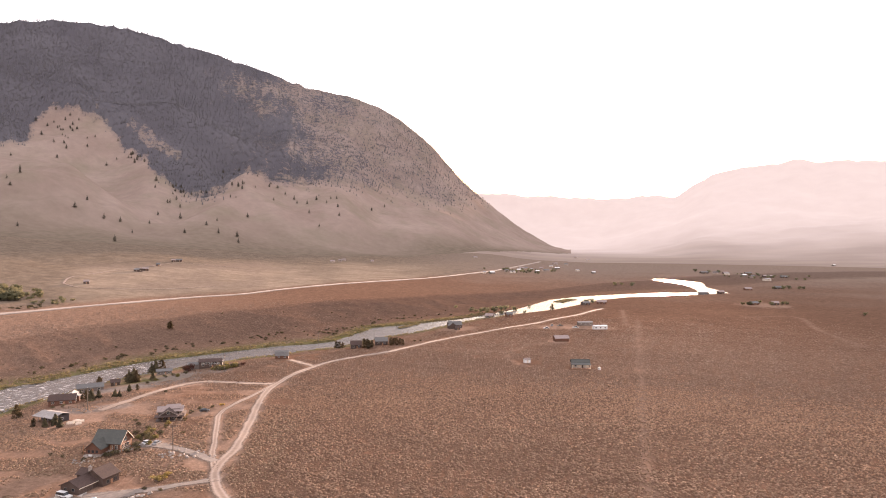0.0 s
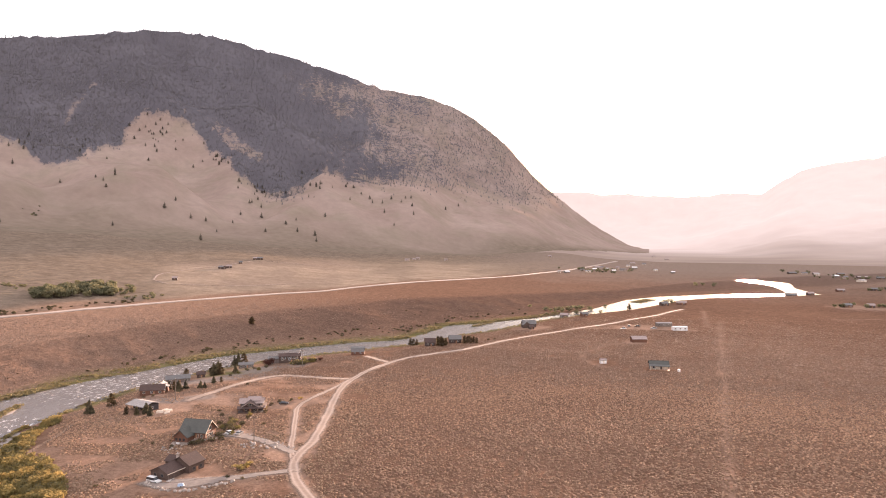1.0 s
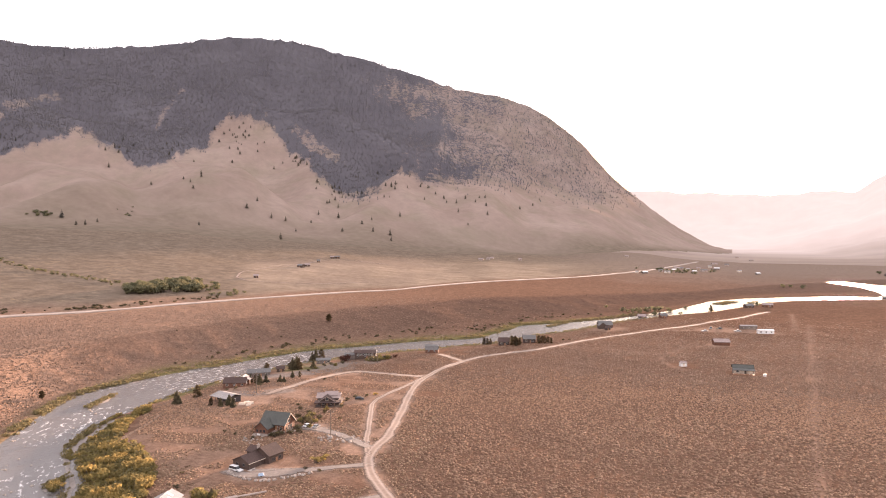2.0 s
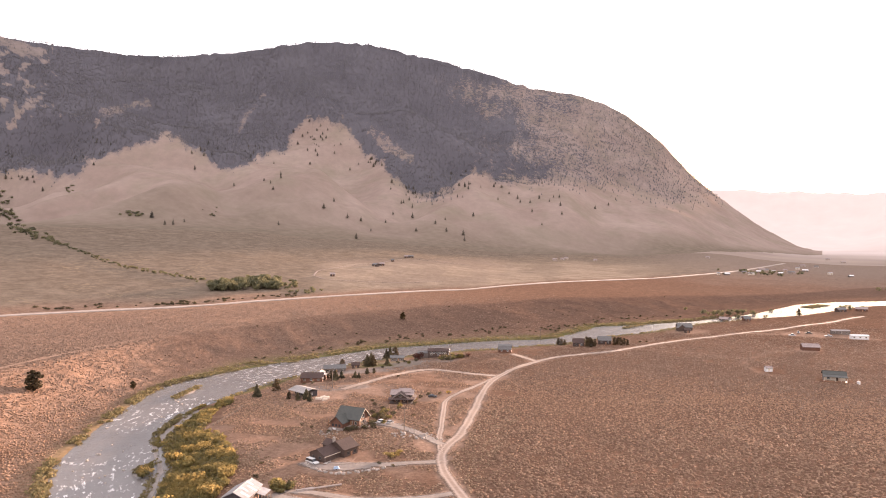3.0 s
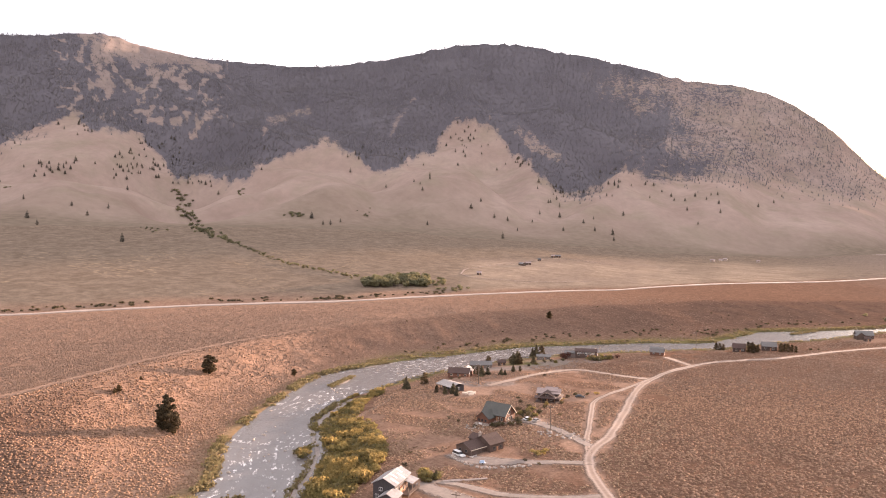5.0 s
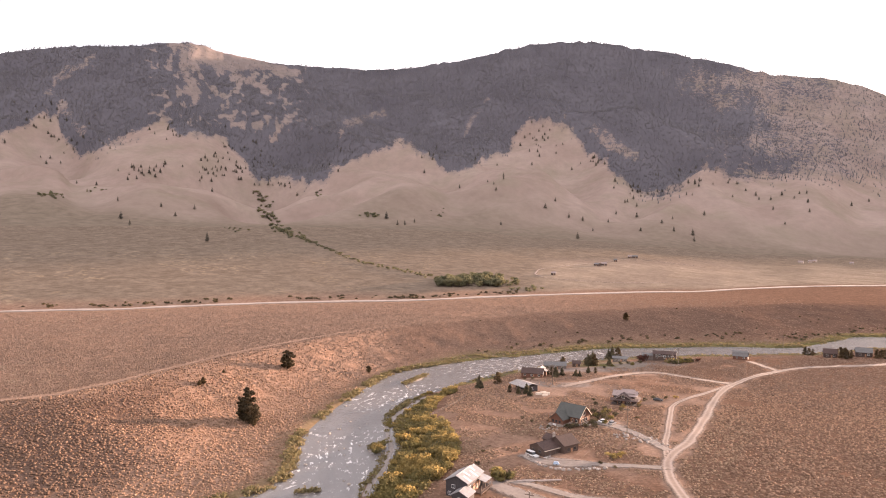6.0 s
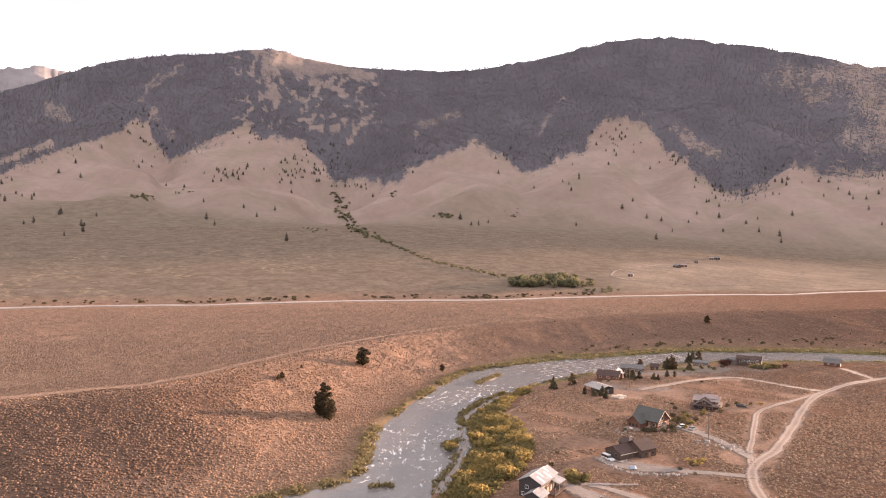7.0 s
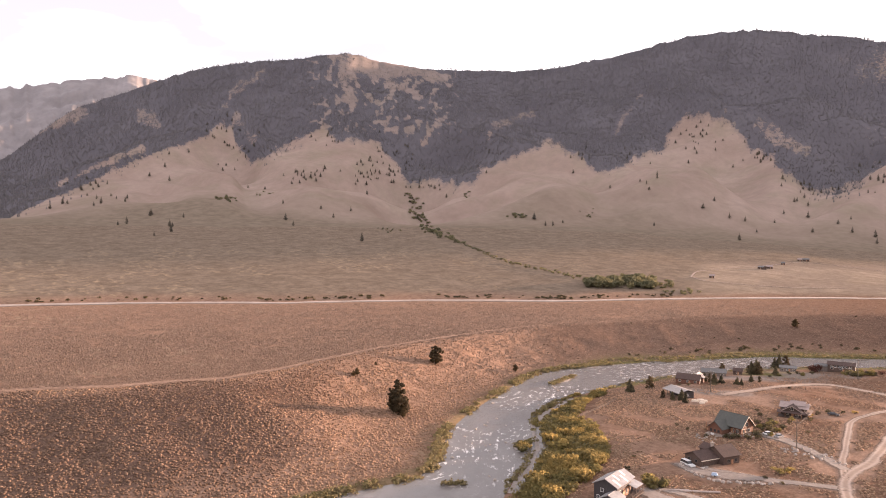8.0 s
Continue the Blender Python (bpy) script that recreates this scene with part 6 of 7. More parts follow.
WILLOWS = [bush_kind("willow_bush", "dense golden willow bush on the river flat", "bush", "willow thicket", WILLOW, 120 + k, 2.3, 2.4, 520, 0.235) for k in range(4)]
WILLOWS += [bush_kind("willow_bush", "olive green willow bush on the river flat", "bush", "willow thicket", WILLOW_GREEN, 126 + k, 2.1, 1.9, 440, 0.235) for k in range(2)]
EDGE = [(-172.9, 276), (-157.7, 244), (-140, 217), (-122, 198), (-115, 182), (-112, 170), (-109, 152), (-100, 130)]
rr = random.Random(23)
count = 0
while count < 262:
    yy = rr.uniform(128, 276)
    xl = float(np.interp(yy, [p[1] for p in CHANNEL[::-1]], [p[0] for p in CHANNEL[::-1]])) + 2.6
    xr = float(np.interp(yy, [p[1] for p in EDGE[::-1]], [p[0] for p in EDGE[::-1]]))
    if xr - xl < 1 or (222 < yy < 262 and xl + 9 < xr and rr.random() < 0.0):
        continue
    x = rr.uniform(xl, xr)
    u0 = (x - xl) / (xr - xl)
    if 224 < yy < 262 and u0 > 0.45:
        continue
    if rr.random() < 0.08 and u0 < 0.5:
        continue
    s = rr.choice((rr.uniform(0.45, 0.8), rr.uniform(0.7, 1.3))) * (1.2 if yy < 208 else 0.95)
    plant(WILLOWS, x, yy, s, rr.choice((0, 1, 2, 3, 0, 1, 4, 5) if u0 > 0.35 and yy > 165 else (4, 5, 4, 5, 0, 2)), None, rr.uniform(0.8, 1.2))
    count += 1
for k in range(34):                      # a thin line of bushes between the river and the dry channel
    yy = rr.uniform(207, 262)
    xb = float(np.interp(yy, [p[1] for p in BANK_R[:11]], [p[0] for p in BANK_R[:11]])) + 0.6
    plant(WILLOWS, xb + rr.uniform(0, 2.0), yy, rr.uniform(0.35, 0.7), rr.choice((0, 1, 4, 5)))
tagged(ribbon("gravel_bar", along(CHANNEL, 2.0), 4.2, GRAVEL, 0.1, 61), "grey gravel bed of a side channel", "gravel bar")
tagged(ribbon("side_channel", along([(x + 0.9, y) for x, y in CHANNEL[3:]], 2.0), 2.6, WATER, 0.2, 62, 5), "shallow side channel beside the willows", "river")
SHRUBS = [bush_kind("shrub", "dull green leafy shrub", "shrub", "yard shrubs", SHRUB, 140 + k, 1.6, 1.7, 200, 0.22) for k in range(3)]
YARD = [bush_kind("yard_bush", "broad olive green bush beside the black barn", "bush", "yard bushes", WILLOW_GREEN, 155 + k, 2.0, 2.2, 420, 0.26) for k in range(2)]
for k, (x, y, s) in enumerate(((-96, 177, 1.5), (-93.6, 178.2, 1.25), (-98.2, 178.8, 1.2), (-95, 175.2, 0.9), (-100.5, 384, 1.3), (-97.5, 387, 1.5), (-94.5, 390, 1.4), (-103, 381, 1.1), (-98, 381.5, 0.9), (-97, 255, 0.9), (-95.5, 260, 1.0), (-96, 265, 0.9), (-91, 256, 0.7), (-126, 357, 0.7), (-118, 366, 0.8), (-90, 248, 0.7))):
    plant(YARD, x, y, s, k)
GOLD = [bush_kind("shrub", "golden-leaved shrub in dry grass", "shrub", "yard shrubs", WILLOW, 150, 1.5, 1.6, 180, 0.22)]
RED = [bush_kind("shrub", "dark maroon shrub beside the lodge", "shrub", "yard shrubs", MAROON, 151, 1.8, 2.2, 240, 0.24)]
for k, (x, y, s) in enumerate(((-94, 252.5, 1.2), (-96, 257, 1.4), (-95, 262, 1.5)) + ((-97, 268, 1.3), (-100, 262, 1.2), (-94, 246, 1.3), (-97.5, 238, 1.3), (-98.5, 235.5, 1.5), (-100.5, 236, 1.0),
                               (-83, 262, 0.8), (-87, 298, 1.1), (-89, 292, 1.0), (-83, 301, 0.9), (-104, 252, 1.3), (-110, 255, 1.0), (-88, 280, 1.0), (-76, 205, 0.7), (-71, 204, 0.6), (-107, 184, 0.8), (-112, 196, 0.7),
                               (-124, 364, 1.2), (-121, 368, 1.1), (-128, 350, 1.0), (-116, 372, 1.2), (-102, 383, 2.0), (-99, 386, 1.9), (-96, 388, 1.7), (-94, 391, 1.6), (-100, 380, 1.5), (-147, 305, 0.9)) + ((-151, 304, 0.8),
                               (-112, 330, 0.8), (-106, 233, 0.8), (-109, 240, 0.8), (-114, 236, 0.7), (-119, 238, 0.7), (-92, 270, 1.0), (-104, 275, 0.9), (-93, 244, 1.4), (-91.5, 241, 1.1), (-94.5, 239.5, 1.3), (-92, 253, 1.5), (-93, 257, 1.6), (-91, 261, 1.4), (-107, 280, 0.9), (-13, 470, 1.4), (6, 476, 0.9), (10, 478, 0.8))):
    plant(SHRUBS, x, y, s * 0.75, k)
for k, (x, y, s) in enumerate(((-73.5, 214, 1.0), (-74.5, 211, 1.3), (-73, 216.5, 0.9), (-93, 275, 1.0), (-79, 303, 0.9), (-90, 286, 0.8))):
    plant(GOLD, x, y, s, k)
for k, (x, y, s) in enumerate(((-119.5, 382, 1.5), (-116.5, 383.5, 1.6), (-118, 381, 1.2), (-91, 392, 1.0))):
    plant(RED, x, y, s, k)

# grove, creek line and roadside shrubs on the fan
GROVE = [bush_kind("cottonwood", "leafy green tree in the grove below the fan", "tree", "fan grove", FAN_GREEN, 160 + k, 4.4, 6.2, 420, 0.55) for k in range(3)]
rr = random.Random(31)
for k in range(130):
    az = rr.choice((rr.uniform(26.8, 33.6), rr.uniform(28.4, 33.2)))
    x, y, z, r = on_slope(az, -4.15 + rr.uniform(-0.28, 0.32))
    plant(GROVE, x, y, rr.uniform(0.75, 1.35) * (0.6 if az < 28.2 else 1), k, z)
creek_line = along(CREEK, 0.12)
CREEKS = [bush_kind("creek_shrub", "dull green shrub along a dry creek", "shrub", "creek shrubs", FAN_GREEN, 170 + k, 2.6, 2.6, 150, 0.42) for k in range(2)]
for k, (az, el) in enumerate(creek_line):
    wide = 0.35 if el > -0.5 else 0.1
    for j in range(2 if el > -0.6 else 1):
        x, y, z, r = on_slope(az + rr.gauss(0, wide), el + rr.gauss(0, 0.06))
        plant(CREEKS, x, y, rr.uniform(0.6, 1.2) * (2.0 if el > 0 else 1.4 if el > -1 else 0.8), k + j, z)
for c_az, c_el, n, s in ((39.0, 1.3, 16, 1.7), (62.6, 2.6, 16, 1.8), (59.6, 3.0, 8, 1.2), (49.9, 0.2, 9, 1.0), (43.5, 3.1, 9, 1.3), (26.2, -4.6, 14, 0.9), (33.2, 1.6, 6, 1.2)):
    for k in range(n):
        x, y, z, r = on_slope(c_az + rr.gauss(0, 0.5), c_el + rr.gauss(0, 0.13))
        plant(CREEKS, x, y, s * rr.uniform(0.6, 1.2), k, z)
ROADSIDE = [bush_kind("roadside_shrub", "dark olive shrub beside the highway", "shrub", "roadside shrubs", SHRUB, 180 + k, 2.4, 2.2, 130, 0.42) for k in range(2)]
for k in range(130):
    az = rr.choice((rr.uniform(62, 76), rr.uniform(27, 46), rr.uniform(27, 38), rr.uniform(50, 60)))
    r = float(table(az, HIGHWAY)) + rr.choice((13, 15, 22)) + rr.uniform(-2, 3)
    plant(ROADSIDE, -math.sin(math.radians(az)) * r, math.cos(math.radians(az)) * r, rr.uniform(0.4, 0.95), k)
TOE = [bush_kind("bank_shrub", "dark brown-green shrub at the foot of the terrace slope", "shrub", "terrace shrubs", SHRUB, 190 + k, 2.0, 1.8, 120, 0.36) for k in range(2)]
for k in range(120):
    az = rr.choice((rr.uniform(2, 20), rr.uniform(4, 12), rr.uniform(18, 31), rr.uniform(-4, 6)))
    rb_, rc_ = float(table(az, R_BANK)), float(table(az, R_CREST))
    r = rb_ + (rc_ - rb_) * (rr.uniform(0.16, 0.3) if k % 6 else rr.uniform(0.3, 0.9))
    plant(TOE, -math.sin(math.radians(az)) * r, math.cos(math.radians(az)) * r, rr.uniform(0.35, 0.85) * (1 if k % 6 else 0.6), k)
RIVERSIDE = [bush_kind("riverside_tree", "leafy tree beside the far river bend", "tree", "far riverside trees", FAN_GREEN, 185 + k, 2.6, 3.4, 170, 0.42) for k in range(2)]
for k, (x, y, s) in enumerate(((48, 668, 1.4), (71, 645, 2.4), (83, 652, 2.8), (96, 665, 2.5), (105, 668, 2.3), (88, 640, 2.2), (76, 648, 2.5), (91, 660, 2.6), (62, 655, 2.0), (66, 650, 1.5), (110, 640, 1.4), (192, 728, 2.2), (198, 730, 2.4), (210, 735, 2.0), (290, 950, 2.4), (300, 955, 2.0), (314, 950, 2.6),
                               (355, 704, 1.8)) + ((356, 702, 2.0), (371, 712, 2.2), (378, 700, 2.0), (390, 700, 2.1), (396, 703, 1.8), (350, 706, 1.6), (497, 890, 2.4), (506, 893, 2.6), (516, 886, 2.2), (485, 892, 2.0), (524, 890, 1.8), (419, 613, 1.6), (579, 1260, 3.0), (551, 1300, 3.0), (565, 1270, 2.6), (60, 628, 1.0), (125, 700, 1.4))):
    plant(RIVERSIDE, x, y, s * 0.62, k)

# ranch and hamlet on the fan
for sights in (((25.6, -3.35), (25.2, -3.0), (24.1, -2.8), (22.4, -2.6), (20.6, -2.42), (17.9, -2.1), (15.4, -2.3), (12.7, -2.6)), ((25.6, -3.35), (24.6, -3.65), (22.9, -3.8), (20.6, -3.9), (18.6, -3.95), (15.0, -3.9))):
    tagged(ribbon("ranch_road", along([on_slope(a, e)[:2] for a, e in sights], 6.0), 3.4, DIRT, 0.3, 5), "pale ranch road looping over the fan", "road", kind="structure")
for k, (az, el, lx) in enumerate(((20.6, -2.65, 12), (20.1, -2.6, 9), (17.7, -2.0, 11), (18.1, -2.0, 7), (19.2, -2.3, 6), (24.1, -3.4, 7), (5.9, -2.2, 16), (5.3, -2.15, 12), (5.0, -2.1, 14), (2.7, -2.2, 12), (-5.8, -1.9, 16), (-9.6, -2.75, 20), (-8.4, -2.8, 16), (-11.2, -2.75, 14), (-12.3, -2.4, 22), (-13.9, -1.9, 20), (-14.9, -2.1, 22))):
    x, y, z, r = on_slope(az, el)
    roof, lab = ((ROOF_SLATE, "small dark ranch building on the fan"), (ROOF_PINK, "faded-roofed brown ranch house on the fan"), (ROOF_PINK, "distant house with pale roof at the mountain's foot"))[k % 2 if k < 6 else 2]
    lx *= 0.9 if k < 6 else 0.62
    # distant walls take the pale boards, haze put into their colour
    plain_house(x, y, rr.uniform(-30, 30), lx, lx * 0.5 + 1, 3.0, 1.6, WOOD_BROWN if k < 6 else WOOD_PALE, roof, lab, "house", "fan houses", wins=1)


# small town at the mountain's foot and farms along the far valley
TOWN = [(-6.6, -3.1, 8), (-7.2, -3.12, 14), (-8.4, -2.95, 12), (-8.9, -3.05, 16), (-9.4, -2.9, 12), (-9.9, -2.75, 14), (-10.4, -2.85, 11), (-10.9, -3.0, 12), (-11.6, -2.9, 18), (-12.0, -2.6, 12),
        (-12.5, -2.75, 16), (-13.2, -2.45, 14), (-14.1, -2.9, 12), (-15.4, -3.05, 12), (-24.6, -2.9, 16), (-25.4, -2.95, 14), (-26.6, -3.05, 16), (-27.2, -3.1, 12), (-28.2, -3.3, 20), (-32.5, -2.2, 14)]
for k, (az, el, lx) in enumerate(TOWN):
    x, y, z, r = on_slope(az, el)
    plain_house(x, y, rr.uniform(-30, 30), lx * 0.7, lx * 0.4 + 1.5, 3.0, 1.6, (CREAM, WOOD_GREY, WOOD_PALE)[k % 3], (ROOF_GREY, WHITE, ROOF_SLATE)[k % 3],
                ("small town house with pale metal roof", "small town building with white roof", "small town house with dull slate roof")[k % 3], "house", "town houses", wins=1)
for k in range(60):
    az = rr.choice((rr.uniform(-13, -6.5), rr.uniform(-11, -8), rr.uniform(-31, -24)))
    x, y, z, r = on_slope(az, (-3.0 if az > -20 else -3.1) + rr.uniform(-0.12, 0.2))
    plant(RIVERSIDE, x, y, rr.uniform(0.7, 1.5), k, z)


# ---------------------------------------------------------------- uncountable cover
def strew(name, verts, faces, pos, size, turn, material, label, category, tall=1.0, shade=True):
    """Many small copies of a few patterns, joined into one sheet of cover."""
    n, k = len(pos), len(verts[0])
    pick = np.arange(n) % len(verts)
    v = np.asarray(verts)[pick]
    c, s = np.cos(turn)[:, None], np.sin(turn)[:, None]
    tall = np.broadcast_to(tall, (n,))
    x = (v[..., 0] * c - v[..., 1] * s) * size[:, None] + pos[:, 0:1]
    y = (v[..., 0] * s + v[..., 1] * c) * size[:, None] + pos[:, 1:2]
    z = v[..., 2] * (size * tall)[:, None] + pos[:, 2:3]
    f = (np.asarray(faces)[None] + (np.arange(n) * k)[:, None, None]).reshape(-1, len(faces[0]))
    ob = link_mesh(name, np.stack([x, y, z], -1).reshape(-1, 3), f, material, shade)
    return tagged(ob, label, category, kind="stuff")


def mound(seed):
    r = np.random.RandomState(seed)
    v = []
    for ring, (rad, z) in enumerate(((0.85, -0.15), (0.95, 0.38))):
        for k in range(4):
            a = (k + 0.5 * ring) * 2 * np.pi / 4 + r.uniform(-0.25, 0.25)
            q = rad * r.uniform(0.75, 1.2)
            v.append((q * np.cos(a), q * np.sin(a), z * r.uniform(0.8, 1.25)))
    v.append((r.uniform(-0.25, 0.25), r.uniform(-0.25, 0.25), 0.82))
    return v


MOUND_F = [(k, (k + 1) % 4, 4 + k) for k in range(4)] + [((k + 1) % 4, 4 + (k + 1) % 4, 4 + k) for k in range(4)] + [(4 + k, 4 + (k + 1) % 4, 8) for k in range(4)]
MOUNDS = [mound(k) for k in range(8)]
rs = np.random.RandomState(3)
HOUSE_SPOTS = [(o.location.x, o.location.y) for o in list(scene.objects) if o.parent is None and o.type == "EMPTY" and o.get("category") in ("house", "barn", "shed", "cabin", "trailer") and o.location.length < 700]


def scatter(n, az0, az1, r0, r1, power):
    az = rs.uniform(az0, az1, n)
    r = r0 + (r1 - r0) * rs.uniform(0, 1, n) ** power
    return -np.sin(np.radians(az)) * r, np.cos(np.radians(az)) * r, az, r


def sage_cover(n, r0, r1, power, lo, hi):
    x, y, az, r = scatter(n, -41, 82, r0, r1, power)
    z, q = land(x, y)
    d = river_distance(x, y)
    clump = fbm(x / 14, y / 14, 3, 7)
    ok = (d > 5) & (bare_cover(x, y) < 0.22 + 0.2 * rs.uniform(size=n)) & (clump > np.where(x > -50, 0.0, np.where(d > 200, 0.2, np.where((r < table(az, R_BANK)), 0.12 + 0.36 * yard_patches(x, y), 0.10))) + 0.18 * rs.uniform(size=n))
    for cx, cy, rr_ in LAWN:
        ok &= np.hypot(x - cx, y - cy) > rr_
    for hx, hy in HOUSE_SPOTS:
        ok &= np.hypot(x - hx, y - hy) > 8.5
    ok &= (r < table(az, HIGHWAY) - 12) & ~((y > 128) & (y < 270) & (x < np.interp(y, [130, 152, 170, 182, 198, 217, 244, 276], [-100, -109, -112, -115, -122, -140, -157.7, -172.9])) & (d < 60) & (r < table(az, R_BANK)))
    far_side = (r > table(az, R_BANK)) & (az > -20)
    ok &= ~((np.abs(r - table(az, R_CREST) - 4) < 2.0) & (az > 38))
    size = rs.uniform(lo, hi, n) * (0.7 + 0.6 * clump)
    pos = np.stack([x, y, z], 1)
    seam = smooth(290, 390, r + (clump - 0.5) * 60)
    ok &= rs.uniform(size=n) < (1 - seam if r0 < 200 else seam * (1 - smooth(400, 700, r)))
    size = size * np.where(r > 335, (r / 335) ** 0.35, 1.0)
    return pos, size, ok, far_side


TENT_F = [(k, (k + 1) % 4, 4) for k in range(4)]
TENTS = [[(x, y, -0.08) for x, y, z in m_[4:8]] + [m_[8]] for m_ in MOUNDS]
for pat, fc, n_, r0, r1, pw, lo, hi in ((TENTS, TENT_F, 200000, 150, 390, 0.72, 0.26, 0.62), (TENTS, TENT_F, 230000, 290, 720, 1.0, 0.38, 0.72)):
    pos, size, ok, far_side = sage_cover(n_, r0, r1, pw, lo, hi)
    px_, py_ = pos[:, 0], pos[:, 1]
    az_, r_ = np.degrees(np.arctan2(-px_, py_)), np.hypot(px_, py_)
    crest, bank_r = table(az_, R_CREST), table(az_, R_BANK)
    wob_ = fbm(px_ / 30, py_ / 30, 3, 19) - 0.5
    up_ = (r_ - bank_r) / np.maximum(crest - bank_r, 10) + wob_ * 0.3
    # near bushes on these slope parts get the shade-darkened sage colour
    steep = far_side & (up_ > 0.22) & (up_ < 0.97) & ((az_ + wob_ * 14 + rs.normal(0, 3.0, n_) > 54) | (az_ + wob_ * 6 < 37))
    above = far_side & (r_ > crest)
    near_ = r_ + wob_ * 60 + rs.normal(0, 34, n_) < np.where(far_side, 325, 280)
    sets = ((ok & steep & near_, MOUNDS, MOUND_F, 0.95, SAGE_SHADED, "grey-brown sagebrush, shade painted in, on the steep terrace slope"),
            (ok & far_side & ~steep & ~above & near_, MOUNDS, MOUND_F, 0.95, SAGE_RUST, "rusty sagebrush and dry grass on the near slope"),
            (ok & ~far_side & (px_ < -42) & near_, MOUNDS, MOUND_F, 0.82, SAGE_OLIVE, "grey-brown tufts of sagebrush around the houses"),
            (ok & steep & ~near_, pat, fc, 0.85, SAGE, "grey-brown sagebrush on the far terrace slope"),
            (ok & far_side & ~steep & ~(~above & near_), pat, fc, 1.0, SAGE_RUST, "rusty sagebrush and dry grass on the terrace"),
            (ok & ~far_side & (px_ >= -42) & near_ & (np.arange(n_) % 5 < 4), MOUNDS, MOUND_F, 1.0, SAGE, "grey-brown sagebrush bushes covering the valley floor"),
            (ok & ~far_side & ~near_, pat, fc, 1.05, SAGE, "grey-brown sagebrush covering the far valley floor"))
    for sel, pt, pf, grow_, m_, lab in sets:
        k = sel.sum()
        if k:
            low_ = 1 - 0.4 * smooth(335, 480, r_[sel])
            strew("sagebrush", pt, pf, pos[sel], size[sel] * grow_, rs.uniform(0, 6.28, k), m_, lab, "sagebrush", rs.uniform(0.6, 1.1, k) * low_, True)

# forest on the mountain
n = 150000
x, y, az, r = scatter(n, -12, 82, 1250, 2990, 0.75)
z, q = land(x, y)
el = np.degrees(np.arctan2(z - 75, r))
cov, rock = forest_cover(az, el, x, y)
fringe = 0.2 * smooth(-1.5, 0.5, el - table(az, FOREST_LINE)) ** 2 * (0.25 + smooth(0.42, 0.6, fbm(x / 80, y / 80, 4, 85)))
cov = np.maximum(cov, 0.16 * rock * (el < 12.6))
ok = (q > 0.1) & (q < 1.01) & (rs.uniform(size=n) < 0.85 * cov ** 1.6 + fringe) & (rock < 0.55 + 0.45 * rs.uniform(size=n))
SPIRE = []
for k in range(4):
    a = np.arange(5) * 2 * np.pi / 5 + k
    SPIRE.append([(0.24 * np.cos(t) * rs.uniform(0.7, 1.2), 0.24 * np.sin(t) * rs.uniform(0.7, 1.2), 0.0) for t in a] + [(0.02, 0.01, 1.0)])
k = ok.sum()
strew("forest", SPIRE, [(j, (j + 1) % 5, 5) for j in range(5)], np.stack([x, y, z - 0.5], 1)[ok], rs.uniform(4, 8, k), rs.uniform(0, 6.28, k), HAZE_NEEDLES, "dark conifer forest on the upper mountain", "forest", 1.0, True)

# low willow shoots filling the thicket
n = 5200
y = rs.uniform(128, 276, n)
xl = np.interp(y, [p[1] for p in CHANNEL[::-1]], [p[0] for p in CHANNEL[::-1]]) + 1.8
xr = np.interp(y, [p[1] for p in EDGE[::-1]], [p[0] for p in EDGE[::-1]]) + 1.0
u0 = rs.uniform(0, 1, n)
x = xl + (xr - xl) * u0
ok = (xr > xl) & ((y < 222) | (y > 262) | (u0 < 0.6)) & (rs.uniform(size=n) < (xr - xl) / 30)
SHOOT = [leaf_cloud(230 + k, 16, 1.0, 1.2, 0.26, 4)[0] for k in range(5)]
shoot_f = leaf_cloud(230, 16, 1.0, 1.2, 0.26, 4)[1]
z = land(x, y)[0]
for k, (m_, lab) in enumerate(((WILLOW, "low golden willow shoots between the bushes"), (WILLOW_GREEN, "low olive willow shoots between the bushes"), (REED, "dull green grass and shoots between the willows"))):
    sel = ok & (np.arange(n) % 3 == k)
    strew("willow_shoots", SHOOT, shoot_f, np.stack([x, y, z], 1)[sel], rs.uniform(0.7, 1.5, sel.sum()), rs.uniform(0, 6.28, sel.sum()), m_, lab, "willow shoots", 1.0, False)

# reeds and low willows on both banks
TUFT = []
for k in range(4):
    v, tuft_f = leaf_cloud(200 + k, 10, 0.9, 1.0, 0.34, 3)
    TUFT.append(v)
bank_pts = []
side_ = along(CHANNEL, 1.0)
for off in (-2.4, 2.6):
    j = rs.randint(0, len(side_), 190)
    bank_pts.append(side_[j] + np.array([off, 0.4 * off]) + rs.normal(0, 0.6, (190, 2)))
for line, lo, hi, n, keep in ((along(BANK_L, 1.0), 0.5, 11, 3400, lambda p: 325 < p[1] < 640), (along(BANK_L, 1.0), 0.2, 4.5, 2300, lambda p: p[1] <= 325), (along(BANK_R, 1.0), 0.2, 3.5, 900, lambda p: p[1] > 270 and p[1] < 640)):
    sub = np.array([p for p in line if keep(p)])
    i = rs.randint(0, len(sub), n)
    d = np.gradient(sub, axis=0)
    nrm = np.stack([-d[:, 1], d[:, 0]], 1) / np.hypot(d[:, 0], d[:, 1])[:, None]
    if line[0][0] > -130 + 0 * len(line) and np.allclose(line[0], BANK_R[0]):
        nrm = -nrm
    p = sub[i] + nrm[i] * rs.uniform(lo, hi, n)[:, None] + rs.normal(0, 0.5, (n, 2))
    bank_pts.append(p)
bank_pts = np.concatenate(bank_pts)
bd = river_distance(bank_pts[:, 0], bank_pts[:, 1])
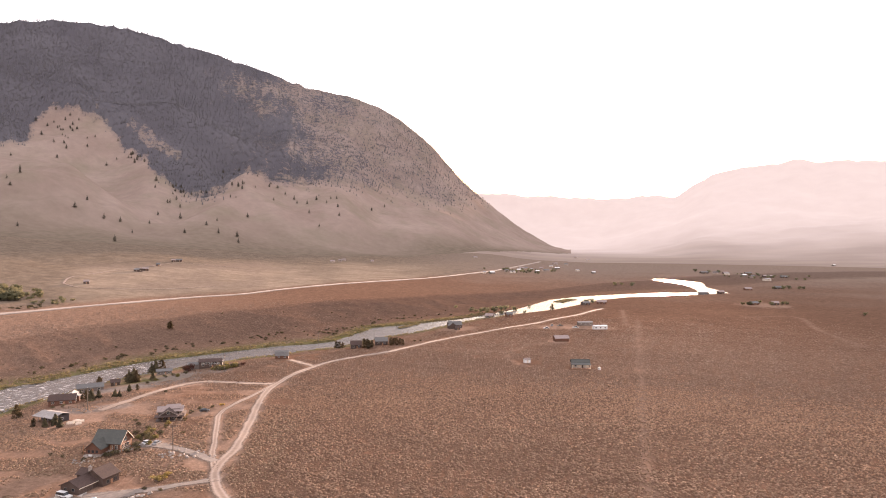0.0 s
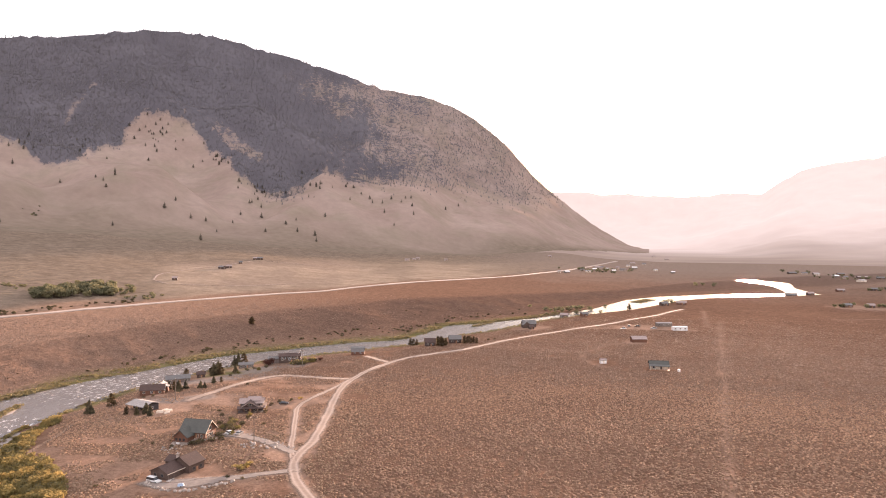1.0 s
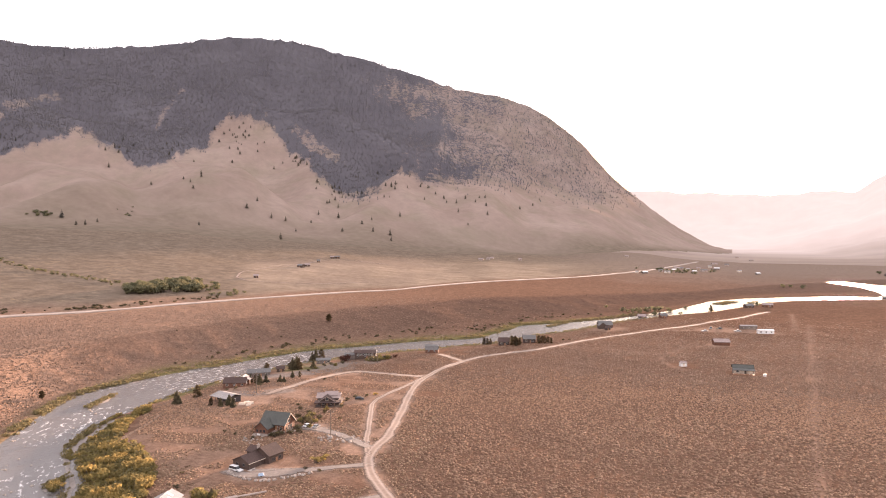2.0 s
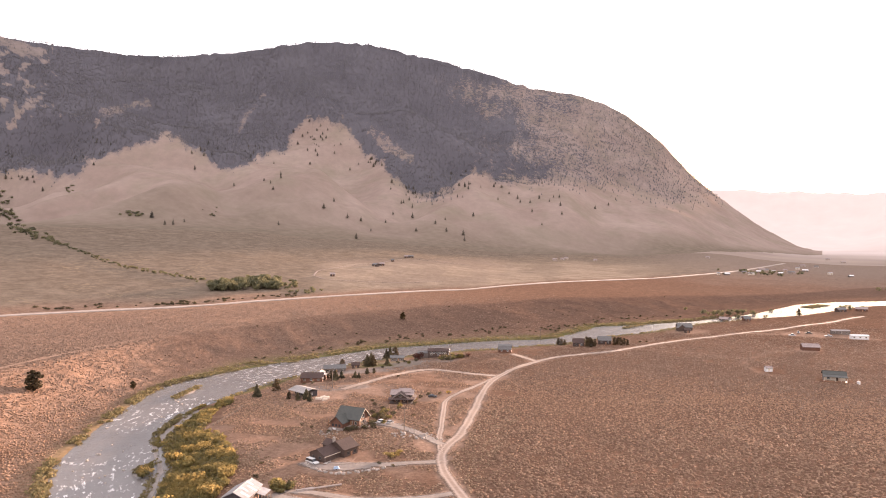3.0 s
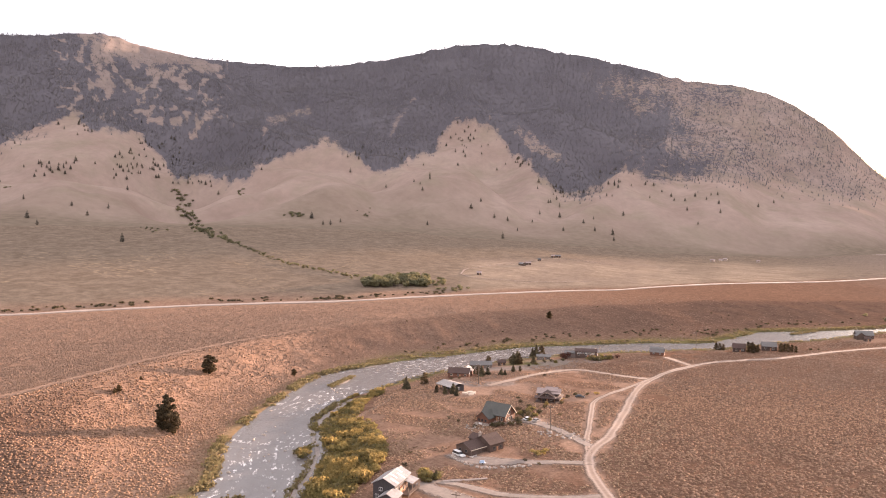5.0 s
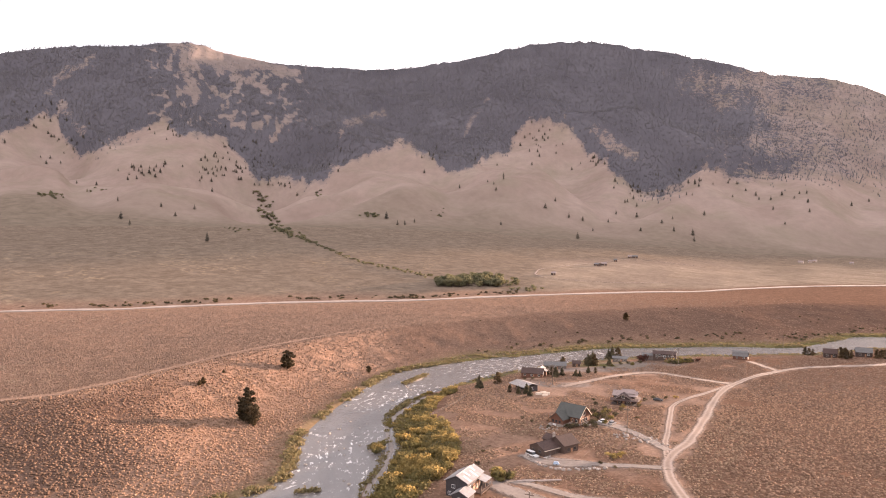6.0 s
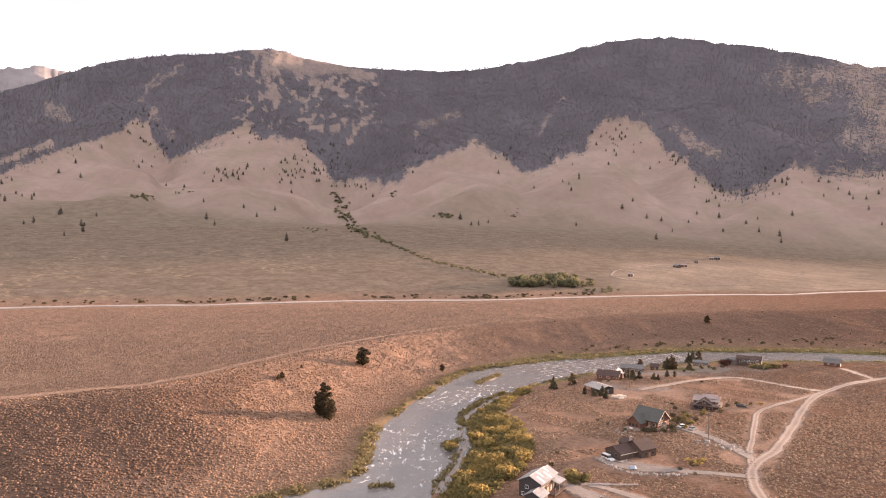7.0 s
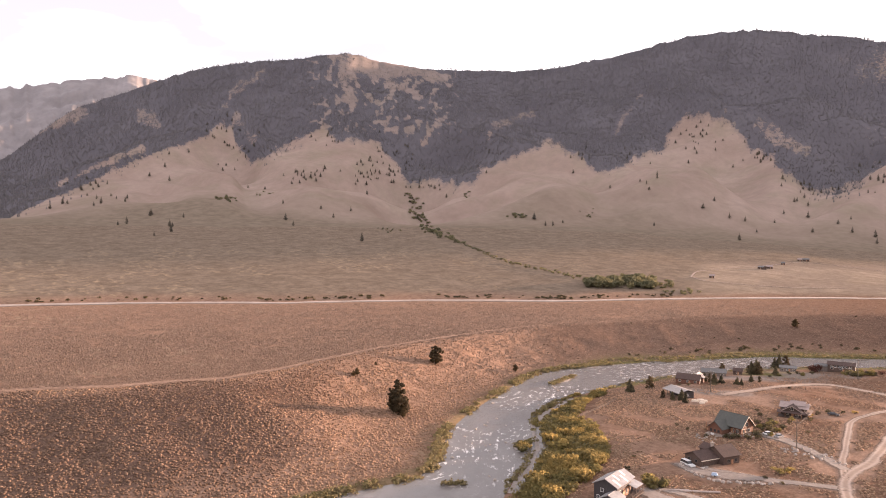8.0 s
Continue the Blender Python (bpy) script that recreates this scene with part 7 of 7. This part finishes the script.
bank_pts = bank_pts[(bd > -0.6) & (fbm(bank_pts[:, 0] / 9, bank_pts[:, 1] / 9, 3, 77) > 0.4)]
ISLANDS = [(-197.7, 267.4, -202.0, 296.5, 3.2), (-215, 308, -204.5, 338, 3.4), (-203, 350, -184, 367, 2.6), (-6.7, 547.7, 12, 577, 5.0), (162, 740, 189, 776, 12.0), (-147, 182, -149.5, 189, 3.0), (-168, 216, -178, 248, 1.5), (-141, 141, -137, 147, 2.2)]
isl_pts = []
for k, (x0, y0, x1, y1, w) in enumerate(ISLANDS):
    ln = math.hypot(x1 - x0, y1 - y0)
    ux, uy = (x1 - x0) / ln, (y1 - y0) / ln
    vs, nseg, nrow = [], 28, 4
    for j in range(nrow + 1):
        q = 1 - j / nrow
        for i in range(nseg):
            a = i * 2 * math.pi / nseg
            wob = 1 + 0.22 * math.sin(a * 3 + k) + 0.12 * math.sin(a * 7 + 2 * k)
            du, dv = math.cos(a) * (ln / 2 + 1.5) * q * wob, math.sin(a) * w * q * wob
            px, py = (x0 + x1) / 2 + ux * du - uy * dv, (y0 + y1) / 2 + uy * du + ux * dv
            vs.append((px, py, float(water_level(py)) - 0.5 + 0.95 * (1 - q * q)))
    fs = [(j * nseg + i, j * nseg + (i + 1) % nseg, (j + 1) * nseg + (i + 1) % nseg, (j + 1) * nseg + i) for j in range(nrow) for i in range(nseg)]
    tagged(link_mesh("gravel_bar", vs, fs, GRAVEL), "low grey gravel bar in the river", "gravel bar", kind="structure")
    m_ = int(20 + ln * w * 1.6) if k < len(ISLANDS) else 5
    uu, vv = rs.uniform(-0.42, 0.42, m_) * ln, rs.uniform(-0.5, 0.5, m_) * w
    isl_pts.append(np.stack([(x0 + x1) / 2 + ux * uu - uy * vv, (y0 + y1) / 2 + uy * uu + ux * vv], 1))
isl_pts = np.concatenate(isl_pts)
bz = land(bank_pts[:, 0], bank_pts[:, 1])[0]
iz = water_level(isl_pts[:, 1]) + 0.05
allp = np.concatenate([np.column_stack([bank_pts, bz]), np.column_stack([isl_pts, iz])])
k = len(allp)
half = rs.uniform(size=k) < 0.6
for sel, m_, lab in ((half, REED, "olive green reeds and low willows on the banks"), (~half, REED_GOLD, "straw-coloured reeds and low willows on the banks")):
    strew("bank_reeds", TUFT, tuft_f, allp[sel], rs.uniform(0.6, 1.35, sel.sum()) * np.where(allp[sel][:, 1] > 325, 0.72, 1.0), rs.uniform(0, 6.28, sel.sum()), m_, lab, "reeds", 1.0, False)
for i, (x, y, s) in enumerate(((-147.2, 187.5, 1.0), (-145.6, 184.2, 1.15), (-144.0, 181.6, 0.9), (-148.6, 190.0, 0.7))):
    plant(WILLOWS, x, y, s, (4, 1, 5, 4)[i], float(water_level(185)) + 0.2)

# ---------------------------------------------------------------- survey units to metres
for ob in list(scene.objects):
    if ob.parent is None and ob.type not in ("CAMERA", "LIGHT"):
        ob.matrix_basis = Matrix.Diagonal((UNIT, UNIT, UNIT, 1)) @ ob.matrix_basis
